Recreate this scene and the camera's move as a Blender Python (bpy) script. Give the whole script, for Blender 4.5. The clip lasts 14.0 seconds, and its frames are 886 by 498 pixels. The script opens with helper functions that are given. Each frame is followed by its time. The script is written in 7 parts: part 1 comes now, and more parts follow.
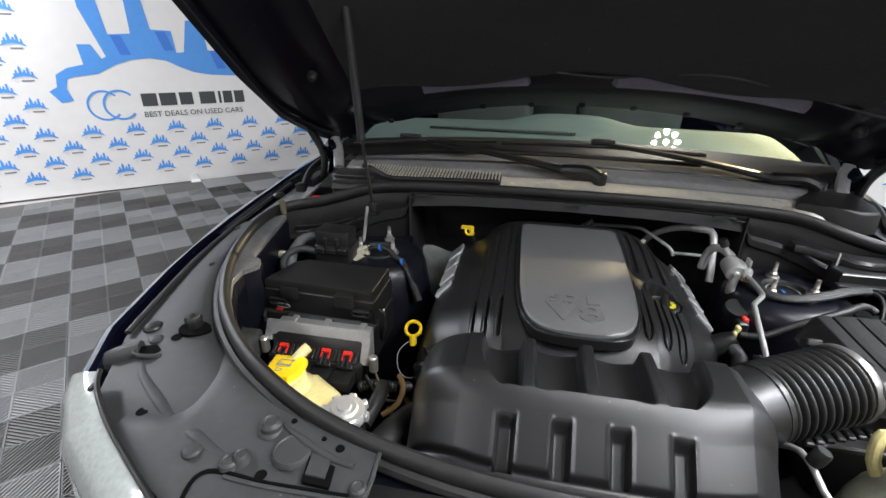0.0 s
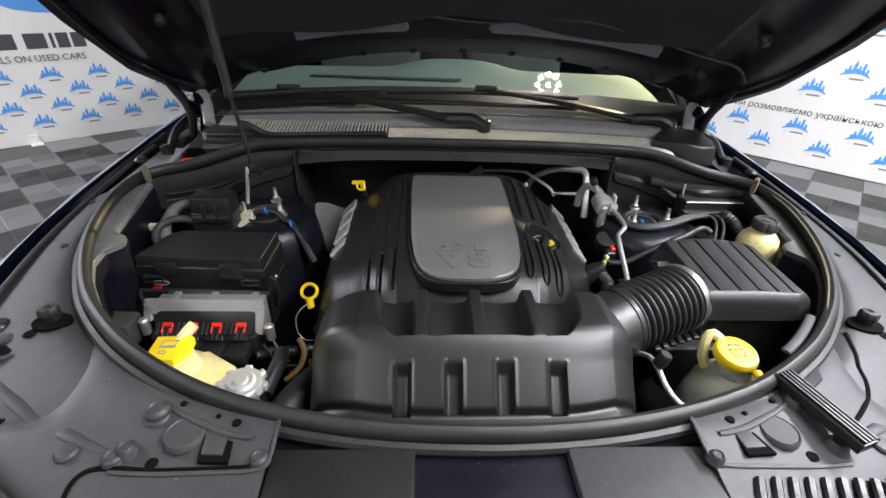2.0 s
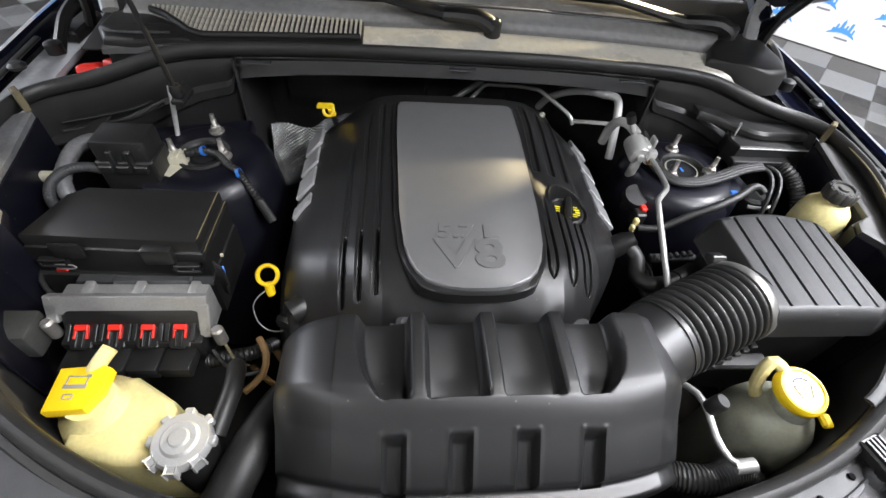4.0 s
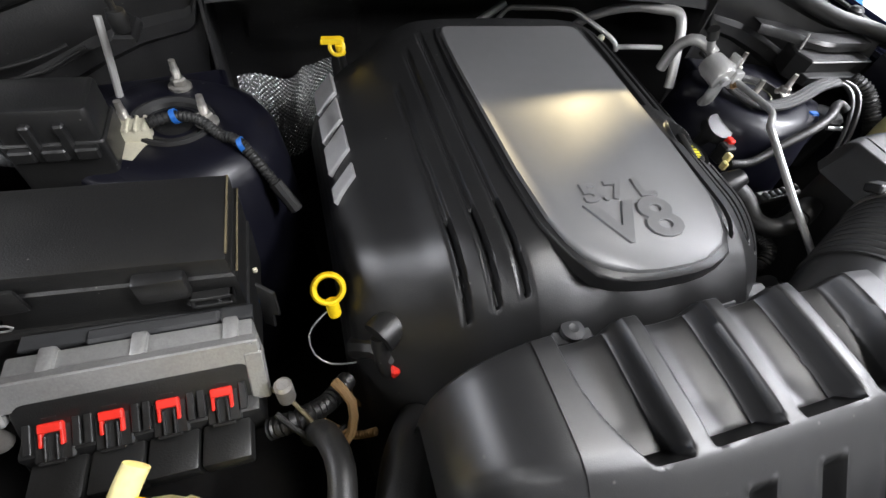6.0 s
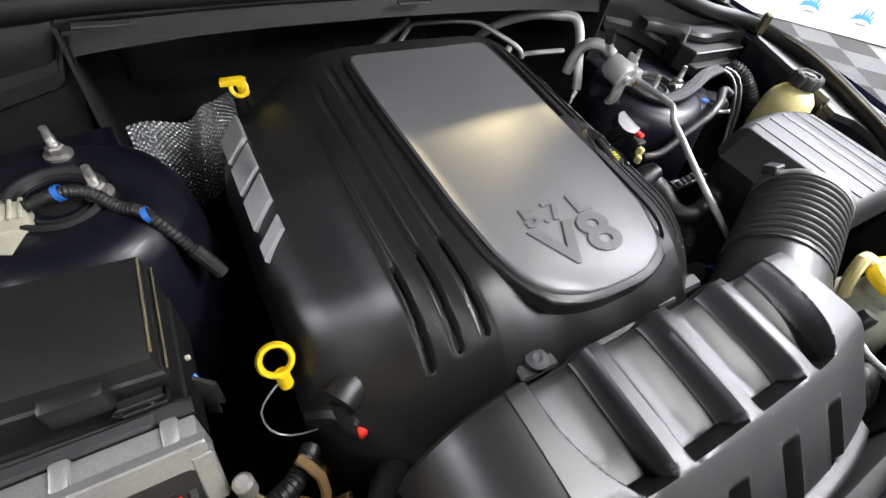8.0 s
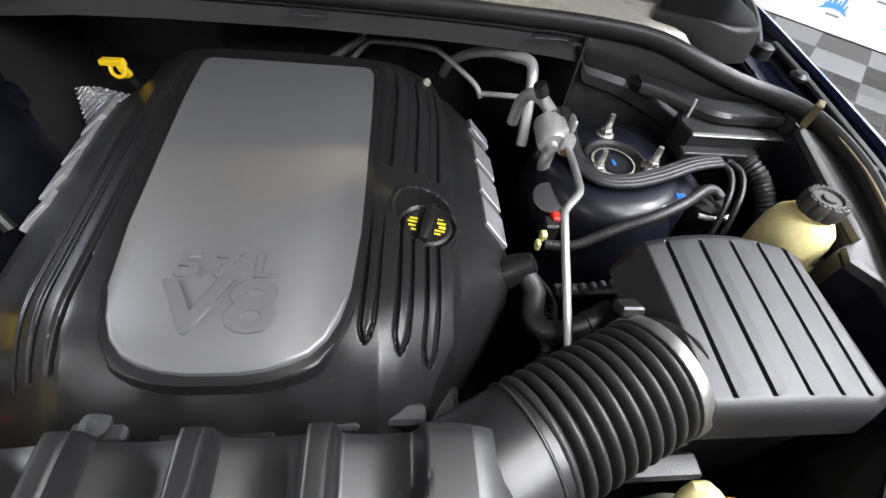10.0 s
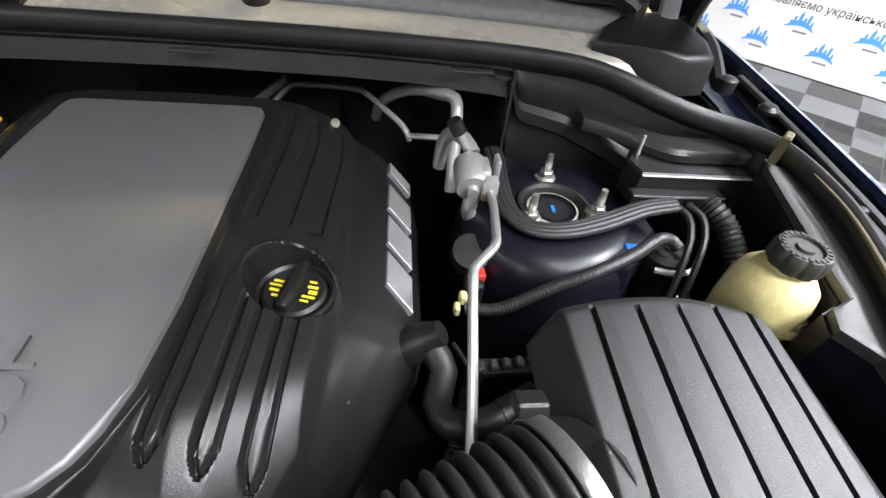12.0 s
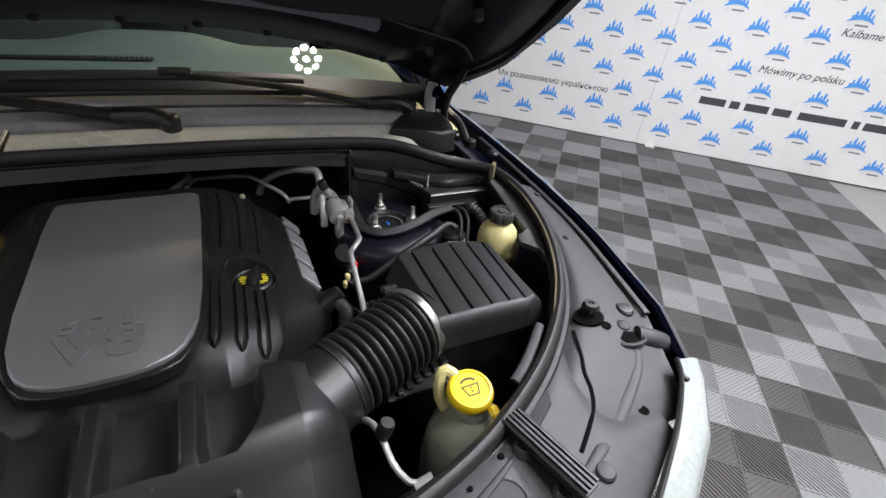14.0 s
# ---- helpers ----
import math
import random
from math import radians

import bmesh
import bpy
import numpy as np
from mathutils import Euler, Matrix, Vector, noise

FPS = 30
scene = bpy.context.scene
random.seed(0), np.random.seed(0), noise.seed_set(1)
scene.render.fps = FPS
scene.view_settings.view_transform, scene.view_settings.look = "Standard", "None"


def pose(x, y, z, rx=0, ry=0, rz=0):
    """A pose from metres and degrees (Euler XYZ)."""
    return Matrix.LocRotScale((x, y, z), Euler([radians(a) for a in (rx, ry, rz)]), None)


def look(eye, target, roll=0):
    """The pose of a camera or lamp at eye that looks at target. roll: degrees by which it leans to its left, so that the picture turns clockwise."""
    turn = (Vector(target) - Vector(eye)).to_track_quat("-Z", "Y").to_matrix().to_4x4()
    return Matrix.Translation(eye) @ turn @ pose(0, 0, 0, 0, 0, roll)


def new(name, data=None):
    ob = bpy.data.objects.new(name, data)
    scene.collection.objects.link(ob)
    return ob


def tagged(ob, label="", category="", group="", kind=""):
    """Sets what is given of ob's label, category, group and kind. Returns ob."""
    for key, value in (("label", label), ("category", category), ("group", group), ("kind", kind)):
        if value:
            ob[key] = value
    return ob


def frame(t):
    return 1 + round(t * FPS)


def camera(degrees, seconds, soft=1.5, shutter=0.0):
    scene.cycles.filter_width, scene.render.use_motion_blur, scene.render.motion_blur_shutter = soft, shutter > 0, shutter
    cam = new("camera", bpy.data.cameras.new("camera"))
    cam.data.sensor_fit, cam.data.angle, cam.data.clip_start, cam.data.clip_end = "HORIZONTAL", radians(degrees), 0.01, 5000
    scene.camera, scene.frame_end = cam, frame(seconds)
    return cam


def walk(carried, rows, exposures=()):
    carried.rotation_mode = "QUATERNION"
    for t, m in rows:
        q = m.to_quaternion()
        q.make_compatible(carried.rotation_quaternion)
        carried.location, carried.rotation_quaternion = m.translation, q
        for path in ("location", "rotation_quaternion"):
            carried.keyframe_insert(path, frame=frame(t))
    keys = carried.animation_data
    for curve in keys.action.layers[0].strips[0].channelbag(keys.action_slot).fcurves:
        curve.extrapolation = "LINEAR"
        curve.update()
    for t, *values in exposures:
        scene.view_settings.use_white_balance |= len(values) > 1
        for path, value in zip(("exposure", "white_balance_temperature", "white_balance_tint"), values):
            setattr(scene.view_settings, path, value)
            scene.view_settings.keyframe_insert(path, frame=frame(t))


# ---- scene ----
cam = camera(89.3, 14.0)
PATH = [
    (0, (-0.121, -0.545, 1.537), (-0.45, 1.237, 0.69), 0.9),
    (0.5, (-0.156, -0.514, 1.542), (-0.534, 1.249, 0.675), 0.5),
    (1, (-0.142, -0.497, 1.542), (-0.428, 1.27, 0.649), 0.4),
    (1.5, (-0.102, -0.487, 1.537), (-0.182, 1.277, 0.597), 1.4),
    (2, (-0.09, -0.543, 1.552), (0.004, 1.164, 0.514), 2.3),
    (2.2, (-0.09, -0.565, 1.549), (0.047, 1.115, 0.473), 2.3),
    (4.3, (-0.129, -0.216, 1.585), (0.096, 1.087, 0.084), 8.1),
    (4.5, (-0.172, -0.2, 1.592), (0.08, 1.092, 0.086), 8.6),
    (5, (-0.259, -0.144, 1.551), (0.086, 1.109, 0.031), 10.3),
    (5.5, (-0.33, -0.095, 1.452), (0.105, 1.107, -0.086), 12.6),
    (6, (-0.333, -0.07, 1.413), (0.222, 1.07, -0.133), 12.4),
    (6.5, (-0.397, 0.011, 1.353), (0.368, 1.017, -0.197), 12.7),
    (7, (-0.444, 0.048, 1.366), (0.409, 0.996, -0.175), 13.3),
    (7.5, (-0.42, 0.038, 1.389), (0.459, 1.001, -0.128), 13.1),
    (8, (-0.333, -0.019, 1.426), (0.501, 1.002, -0.079), 13.6),
    (8.5, (-0.178, -0.069, 1.443), (0.544, 1.039, -0.057), 13.1),
    (8.7, (-0.141, -0.08, 1.455), (0.556, 1.045, -0.044), 13.6),
    (10.8, (0.247, -0.005, 1.427), (0.318, 1.272, -0.11), 6.8),
    (11, (0.256, 0.011, 1.417), (0.325, 1.295, -0.115), 6.7),
    (11.5, (0.255, 0.024, 1.413), (0.362, 1.356, -0.075), 6.4),
    (12, (0.269, 0.017, 1.389), (0.489, 1.441, 0.002), 7),
    (12.5, (0.311, -0.018, 1.417), (0.695, 1.491, 0.162), 7.1),
    (13, (0.272, -0.134, 1.464), (0.824, 1.385, 0.286), 7.2),
    (13.5, (0.201, -0.254, 1.504), (0.927, 1.231, 0.379), 7.3),
    (14, (0.159, -0.365, 1.541), (0.986, 1.102, 0.464), 6.9),
]
walk(cam, [(t, look(eye, target, roll)) for t, eye, target, roll in PATH],
     [(0.0, 0.44), (2.2, 0.56), (4.3, 0.84), (5.0, 0.90), (6.0, 0.92), (7.5, 1.08), (8.7, 0.92), (10.8, 0.84), (12.0, 0.82), (12.5, 0.62), (13.0, 0.32), (14.0, -0.18)])
# Added, unseen ceiling lamps; places and watts follow the brightness needed.
LAMPS = [(2.7, 0.5, 200.0), (0.9, -0.35, 20.0), (-3.4, -1.4, 18.0), (-2.0, -2.8, 16.0), (2.4, -2.4, 40.0), (1.9, -1.2, 72.0), (-5.1, 1.5, 145.0), (5.0, -1.2, 40.0)]
# First pendant mirrors in the windscreen; the second is an added, unseen fill.
PENDANTS = [((0.58, 1.31, 2.39), (1.0, 0.92, 0.78), 500.0), ((0.75, -0.12, 3.2), (1.0, 0.93, 0.80), 250.0)]
scene.view_settings.exposure = 0.0
SPOT = ((2.9, 4.4, 2.40), (0.02, 0.43, 1.12), (1.0, 0.82, 0.48), 1150.0)

# ---- daylight-free showroom: ceiling lamps only ----
world = bpy.data.worlds.new("world")
scene.world = world
world.use_nodes = True
world.node_tree.nodes["Background"].inputs[0].default_value = (0.9, 0.95, 1.0, 1)
world.node_tree.nodes["Background"].inputs[1].default_value = 0.03


def lamp(name, at, target, sx, sy, watts, colour=(0.95, 0.965, 1.04)):
    data = bpy.data.lights.new(name, "AREA")
    data.shape, data.size, data.size_y, data.energy, data.color = "RECTANGLE", sx, sy, watts, colour
    ob = new(name, data)
    ob.matrix_world = look(at, target)
    return ob


CEIL = 3.5
for lx, ly, lw in LAMPS:
    lamp("ceiling_light_source", (lx, ly, CEIL - 0.09), (lx, ly + 0.001, 0), 0.56, 1.16, lw)


# ---- small builders ----
def B():
    return bmesh.new()


def mesh_from(bm, name, mats, smooth=35):
    me = bpy.data.meshes.new(name)
    bmesh.ops.recalc_face_normals(bm, faces=bm.faces)
    bm.to_mesh(me)
    bm.free()
    for m in mats if isinstance(mats, (list, tuple)) else [mats]:
        me.materials.append(m)
    if smooth:
        me.polygons.foreach_set("use_smooth", [True] * len(me.polygons))
        me.set_sharp_from_angle(angle=radians(smooth))
    return me


def part(name, bm, mat, parent=None, label="", smooth=35):
    ob = new(name, mesh_from(bm, name, mat, smooth) if isinstance(bm, bmesh.types.BMesh) else bm)
    if parent is not None:
        ob.parent = parent
        if parent.parent is None:
            ob.matrix_parent_inverse = Matrix.Translation(parent.location).inverted()
    if label:
        ob["label"] = label
    return ob


def thing(name, label, category, at, group="", kind=""):
    ob = new(name)
    ob.empty_display_size = 0.05
    ob.location = at
    return tagged(ob, label, category, group, kind)


def solo(name, bm, mat, label, category, group="", kind="", smooth=35):
    return tagged(part(name, bm, mat, None, "", smooth), label, category, group, kind)


def bevel(bm, geom, r, seg=2):
    if r > 0:
        bmesh.ops.bevel(bm, geom=list({e for e in geom}), offset=r, segments=seg, affect="EDGES", profile=0.5)


def box(bm, lo, hi, r=0.0, seg=2, m=None):
    got = bmesh.ops.create_cube(bm, size=1)["verts"]
    lo, hi = Vector(lo), Vector(hi)
    for v in got:
        v.co = Vector([(lo[i] + hi[i]) / 2 + v.co[i] * (hi[i] - lo[i]) for i in range(3)])
        if m is not None:
            v.co = m @ v.co
    if r:
        bevel(bm, {e for v in got for e in v.link_edges}, r, seg)
    return bm


def prism(bm, pts, z0, z1, r=0.0, seg=2, m=None, top=1.0):
    """A plate with a plan outline, from z0 to z1, its top scaled about its middle."""
    c = sum((Vector((x, y)) for x, y in pts), Vector((0, 0))) / len(pts)
    low = [bm.verts.new((x, y, z0)) for x, y in pts]
    high = [bm.verts.new((c.x + (x - c.x) * top, c.y + (y - c.y) * top, z1)) for x, y in pts]
    faces = [bm.faces.new(low[::-1]), bm.faces.new(high)]
    n = len(pts)
    sides = [bm.faces.new((low[i], low[(i + 1) % n], high[(i + 1) % n], high[i])) for i in range(n)]
    if m is not None:
        for v in low + high:
            v.co = m @ v.co
    if r:
        bevel(bm, set(faces[1].edges), r, seg)
    return bm


def rounded(w, d, r, n=5, cx=0.0, cy=0.0):
    """The outline of a rectangle with rounded corners."""
    out = []
    for sx, sy, a0 in ((1, 1, 0), (-1, 1, 90), (-1, -1, 180), (1, -1, 270)):
        for k in range(n + 1):
            a = radians(a0 + 90 * k / n)
            out.append((cx + sx * (w / 2 - r) + r * math.cos(a), cy + sy * (d / 2 - r) + r * math.sin(a)))
    return out


def spline(pts, step=0.012, closed=False):
    """Points along a smooth curve through the given ones."""
    p = [Vector(q) for q in pts]
    out, n = [], len(p)
    for i in range(n if closed else n - 1):
        a, b, c, d = (p[(i + k) % n] if closed else p[min(max(i + k, 0), n - 1)] for k in (-1, 0, 1, 2))
        m = max(2, int((c - b).length / step))
        for k in range(m):
            t = k / m
            out.append(0.5 * (2 * b + (c - a) * t + (2 * a - 5 * b + 4 * c - d) * t * t + (3 * b - a - 3 * c + d) * t**3))
    if not closed:
        out.append(p[-1])
    return out


def tube(bm, pts, r, seg=10, step=0.012, closed=False, smooth=True, flat=1.0, cap=True):
    """A round bar along a curve; r is a radius or a function of the way's fraction; flat squashes it upright."""
    way = spline(pts, step, closed) if smooth else [Vector(q) for q in pts]
    n, rings, side = len(way), [], None
    for i, q in enumerate(way):
        a, b = (way[(i - 1) % n], way[(i + 1) % n]) if closed else (way[max(i - 1, 0)], way[min(i + 1, n - 1)])
        t = (b - a).normalized()
        side = t.cross(Vector((0, 0, 1))) if side is None else side
        if side.length < 1e-4:
            side = t.cross(Vector((1, 0, 0)))
        side = (side - t * side.dot(t)).normalized()
        up = side.cross(t)
        rr = r(i / max(n - 1, 1)) if callable(r) else r
        rings.append([bm.verts.new(q + side * rr * math.cos(2 * math.pi * k / seg) + up * rr * flat * math.sin(2 * math.pi * k / seg)) for k in range(seg)])
    for i in range(n if closed else n - 1):
        a, b = rings[i], rings[(i + 1) % n]
        for k in range(seg):
            bm.faces.new((a[k], a[(k + 1) % seg], b[(k + 1) % seg], b[k]))
    if cap and not closed:
        bm.faces.new(rings[0][::-1])
        bm.faces.new(rings[-1])
    return bm


def lathe(bm, prof, seg=24, m=None):
    """A turned body from (radius, height) pairs about z."""
    rings = []
    for r, z in prof:
        if r < 1e-5:
            rings.append([bm.verts.new((0, 0, z))])
        else:
            rings.append([bm.verts.new((r * math.cos(2 * math.pi * k / seg), r * math.sin(2 * math.pi * k / seg), z)) for k in range(seg)])
    for a, b in zip(rings, rings[1:]):
        for k in range(seg):
            q = [a[k % len(a)], a[(k + 1) % len(a)], b[(k + 1) % len(b)], b[k % len(b)]]
            q = [v for i, v in enumerate(q) if v not in q[:i]]
            if len(q) > 2:
                bm.faces.new(q)
    if m is not None:
        for ring in rings:
            for v in ring:
                v.co = m @ v.co
    return bm


def grid(bm, fn, nu, nv, thick=0.0):
    """A sheet of fn(u, v), u and v from 0 to 1, given a thickness below it."""
    vs = [[bm.verts.new(fn(i / nu, j / nv)) for j in range(nv + 1)] for i in range(nu + 1)]
    fs = [bm.faces.new((vs[i][j], vs[i + 1][j], vs[i + 1][j + 1], vs[i][j + 1])) for i in range(nu) for j in range(nv)]
    if thick:
        bmesh.ops.recalc_face_normals(bm, faces=fs)
        if sum(f.normal.z for f in fs) < 0:
            bmesh.ops.reverse_faces(bm, faces=fs)
        bmesh.ops.solidify(bm, geom=fs, thickness=thick)
    return bm


def lerp(table, x):
    """The value at x of a table of (x, value), smooth between the rows."""
    if x <= table[0][0]:
        return table[0][1]
    for (a, p), (b, q) in zip(table, table[1:]):
        if x <= b:
            return p + (q - p) * (x - a) / (b - a)
    return table[-1][1]


def ease(t):
    t = min(1, max(0, t))
    return t * t * (3 - 2 * t)


def hexbolt(bm, at, r=0.009, h=0.006, m=None):
    m = (m or Matrix.Identity(4))
    lathe(bm, [(0, 0), (r * 1.5, 0), (r * 1.5, 0.0015), (r, 0.0018)], 16, Matrix.Translation(at) @ m)
    lathe(bm, [(r, 0.0015), (r, h), (r * 0.8, h + 0.0015), (0, h + 0.0015)], 6, Matrix.Translation(at) @ m)
    return bm


def letters(text, size, extrude, m, shear=0.0, bold=0.0, soft_edge=0.0):
    """A mesh of raised letters in Blender's own font."""
    cu = bpy.data.curves.new("letters", "FONT")
    cu.body, cu.size, cu.extrude, cu.shear, cu.resolution_u = text, size, extrude, shear, 3
    cu.align_x, cu.offset, cu.bevel_depth = "CENTER", bold, soft_edge
    ob = bpy.data.objects.new("letters", cu)
    me = bpy.data.meshes.new_from_object(ob)
    me.transform(m)
    bpy.data.objects.remove(ob)
    return me


# ---- materials ----
def material(name, colour, rough=0.5, metal=0.0, coat=0.0, grain=0.0, scale=200.0, stain=0.0, stain_scale=6.0, stain_colour=None,
             rough_var=0.0, specular=0.5, transmission=0.0, subsurface=0.0, specks=0.0, speck_scale=70.0):
    """Principled surface with fine grain relief, stains at a large scale and uneven gloss."""
    m = bpy.data.materials.new(name)
    m.use_nodes = True
    nt = m.node_tree
    p = nt.nodes["Principled BSDF"]
    link = nt.links.new
    p.inputs["Base Color"].default_value = (*colour, 1)
    p.inputs["Roughness"].default_value, p.inputs["Metallic"].default_value = rough, metal
    p.inputs["Coat Weight"].default_value, p.inputs["Coat Roughness"].default_value = coat, 0.05
    p.inputs["Specular IOR Level"].default_value = specular
    p.inputs["Transmission Weight"].default_value = transmission
    if subsurface:
        p.inputs["Subsurface Weight"].default_value = subsurface
        p.inputs["Subsurface Radius"].default_value = (0.01, 0.008, 0.005)
    co = nt.nodes.new("ShaderNodeTexCoord")
    out = co.outputs["Object"]
    if stain or rough_var:
        n1 = nt.nodes.new("ShaderNodeTexNoise")
        n1.inputs["Scale"].default_value, n1.inputs["Detail"].default_value, n1.inputs["Roughness"].default_value = stain_scale, 8, 0.65
        link(out, n1.inputs["Vector"])
        ramp = nt.nodes.new("ShaderNodeMapRange")
        ramp.inputs["From Min"].default_value, ramp.inputs["From Max"].default_value = 0.35, 0.7
        link(n1.outputs["Fac"], ramp.inputs["Value"])
    if stain:
        mix = nt.nodes.new("ShaderNodeMix")
        mix.data_type = "RGBA"
        sc = stain_colour or tuple(c * 0.5 for c in colour)
        mix.inputs["A"].default_value, mix.inputs["B"].default_value = (*colour, 1), (*sc, 1)
        mul = nt.nodes.new("ShaderNodeMath")
        mul.operation = "MULTIPLY"
        mul.inputs[1].default_value = stain
        link(ramp.outputs["Result"], mul.inputs[0])
        link(mul.outputs[0], mix.inputs["Factor"])
        last = mix.outputs["Result"]
        n3 = nt.nodes.new("ShaderNodeTexNoise")
        n3.inputs["Scale"].default_value, n3.inputs["Detail"].default_value = stain_scale * 14, 4
        link(out, n3.inputs["Vector"])
        hsv = nt.nodes.new("ShaderNodeHueSaturation")
        rng = nt.nodes.new("ShaderNodeMapRange")
        rng.inputs["To Min"].default_value, rng.inputs["To Max"].default_value = 1 - 0.5 * stain, 1 + 0.5 * stain
        link(n3.outputs["Fac"], rng.inputs["Value"])
        link(rng.outputs["Result"], hsv.inputs["Value"])
        link(last, hsv.inputs["Color"])
        link(hsv.outputs["Color"], p.inputs["Base Color"])
    if specks:
        # sparse pale dust specks and nicks
        vo = nt.nodes.new("ShaderNodeTexVoronoi")
        vo.inputs["Scale"].default_value = speck_scale
        link(out, vo.inputs["Vector"])
        near = nt.nodes.new("ShaderNodeMapRange")
        near.inputs["From Min"].default_value, near.inputs["From Max"].default_value = 0.10, 0.05
        link(vo.outputs["Distance"], near.inputs["Value"])
        sep = nt.nodes.new("ShaderNodeSeparateColor")
        link(vo.outputs["Color"], sep.inputs["Color"])
        rare = nt.nodes.new("ShaderNodeMapRange")
        rare.inputs["From Min"].default_value, rare.inputs["From Max"].default_value = 0.80, 0.95
        link(sep.outputs["Red"], rare.inputs["Value"])
        both = nt.nodes.new("ShaderNodeMath")
        both.operation = "MULTIPLY"
        link(near.outputs["Result"], both.inputs[0])
        link(rare.outputs["Result"], both.inputs[1])
        amount = nt.nodes.new("ShaderNodeMath")
        amount.operation = "MULTIPLY"
        amount.inputs[1].default_value = specks
        link(both.outputs[0], amount.inputs[0])
        mix2 = nt.nodes.new("ShaderNodeMix")
        mix2.data_type = "RGBA"
        mix2.inputs["A"].default_value, mix2.inputs["B"].default_value = (*colour, 1), (0.30, 0.29, 0.26, 1)
        if stain:
            link(hsv.outputs["Color"], mix2.inputs["A"])
        link(amount.outputs[0], mix2.inputs["Factor"])
        link(mix2.outputs["Result"], p.inputs["Base Color"])
    if rough_var:
        rr = nt.nodes.new("ShaderNodeMapRange")
        rr.inputs["To Min"].default_value, rr.inputs["To Max"].default_value = max(rough - rough_var, 0.02), min(rough + rough_var, 1)
        link(n1.outputs["Fac"], rr.inputs["Value"])
        link(rr.outputs["Result"], p.inputs["Roughness"])
    if grain:
        n2 = nt.nodes.new("ShaderNodeTexNoise")
        n2.inputs["Scale"].default_value, n2.inputs["Detail"].default_value = scale, 3
        link(out, n2.inputs["Vector"])
        bump = nt.nodes.new("ShaderNodeBump")
        bump.inputs["Strength"].default_value, bump.inputs["Distance"].default_value = grain, 0.001
        link(n2.outputs["Fac"], bump.inputs["Height"])
        link(bump.outputs["Normal"], p.inputs["Normal"])
    return m


INTAKE = material("satin_black_plastic", (0.010, 0.010, 0.0103), 0.40, specular=0.66, grain=0.08, scale=900, rough_var=0.03, stain=0.4, stain_scale=9, stain_colour=(0.011, 0.011, 0.0107), specks=0.3, speck_scale=55)
COVER = material("moulded_black_plastic", (0.012, 0.012, 0.0123), 0.32, specular=0.42, grain=0.18, scale=900, rough_var=0.08, stain=0.4, stain_scale=9, stain_colour=(0.018, 0.018, 0.0175), specks=0.35, speck_scale=55)
# Black plastic copy; the rear wall's sheen is in its paler stains.
PANEL = material("lit_black_panel", (0.012, 0.012, 0.0123), 0.36, specular=0.6, grain=0.3, scale=500, rough_var=0.12, stain=0.5, stain_scale=9, stain_colour=(0.024, 0.0235, 0.022), specks=0.6, speck_scale=70)
# Even dark paint for the firewall, a little above black.
FIREWALL = material("dark_firewall_paint", (0.019, 0.019, 0.0195), 0.55, grain=0.3, scale=200, stain=0.5, stain_scale=8, stain_colour=(0.022, 0.021, 0.019), specks=0.4)
BLACK = material("matt_black_plastic", (0.012, 0.012, 0.012), 0.38, specular=0.5, grain=0.3, scale=600, rough_var=0.12, stain=0.5, stain_scale=14, stain_colour=(0.016, 0.0155, 0.014), specks=0.5, speck_scale=90)
SHIELD = material("grey_black_plastic_shield", (0.033, 0.034, 0.036), 0.50, specular=0.4, grain=0.3, scale=700, rough_var=0.12, stain=0.5, stain_scale=5, stain_colour=(0.055, 0.055, 0.053), specks=0.4, speck_scale=60)
# Near-black patches laid on the shields paint the shade inside holes and slots.
HOLE = material("hole_shade_black", (0.002, 0.002, 0.002), 0.9, specular=0.1)
# Pale grey-purple that puts reflected light into the stiffener's colour.
STIFF = material("sheen_painted_steel", (0.15, 0.14, 0.18), 0.35, rough_var=0.1, stain=0.4, stain_scale=9, stain_colour=(0.07, 0.07, 0.08), specks=0.4)
CAST = material("cast_aluminium", (0.40, 0.40, 0.39), 0.42, metal=0.6, grain=0.4, scale=400, rough_var=0.08, stain=0.35, stain_scale=25, stain_colour=(0.25, 0.24, 0.22))
SILVER = material("satin_silver_plate", (0.190, 0.190, 0.193), 0.47, metal=0.5, grain=0.06, scale=1300, rough_var=0.03, stain=0.1, stain_scale=4, stain_colour=(0.31, 0.31, 0.31))
BADGE = material("silver_badge", (0.36, 0.36, 0.36), 0.38, metal=0.4, grain=0.3, scale=900, stain=0.2, stain_scale=40)
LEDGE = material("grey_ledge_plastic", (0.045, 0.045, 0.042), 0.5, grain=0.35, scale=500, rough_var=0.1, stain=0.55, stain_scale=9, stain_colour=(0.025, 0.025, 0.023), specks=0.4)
PAINT = material("dark_blue_paint", (0.003, 0.0036, 0.010), 0.14, coat=1.0, rough_var=0.05, specks=0.3, speck_scale=50)
PAINT_DULL = material("dull_dark_blue_paint", (0.0035, 0.0036, 0.008), 0.38, coat=0.05, specular=0.35, rough_var=0.12, stain=0.5, stain_scale=10, stain_colour=(0.011, 0.011, 0.015), specks=0.5, speck_scale=70)
HOOD_IN = material("dull_bonnet_inside", (0.004, 0.004, 0.009), 0.32, specular=0.4, rough_var=0.12, stain=0.5, stain_scale=10, stain_colour=(0.009, 0.009, 0.011), specks=0.5, speck_scale=70)
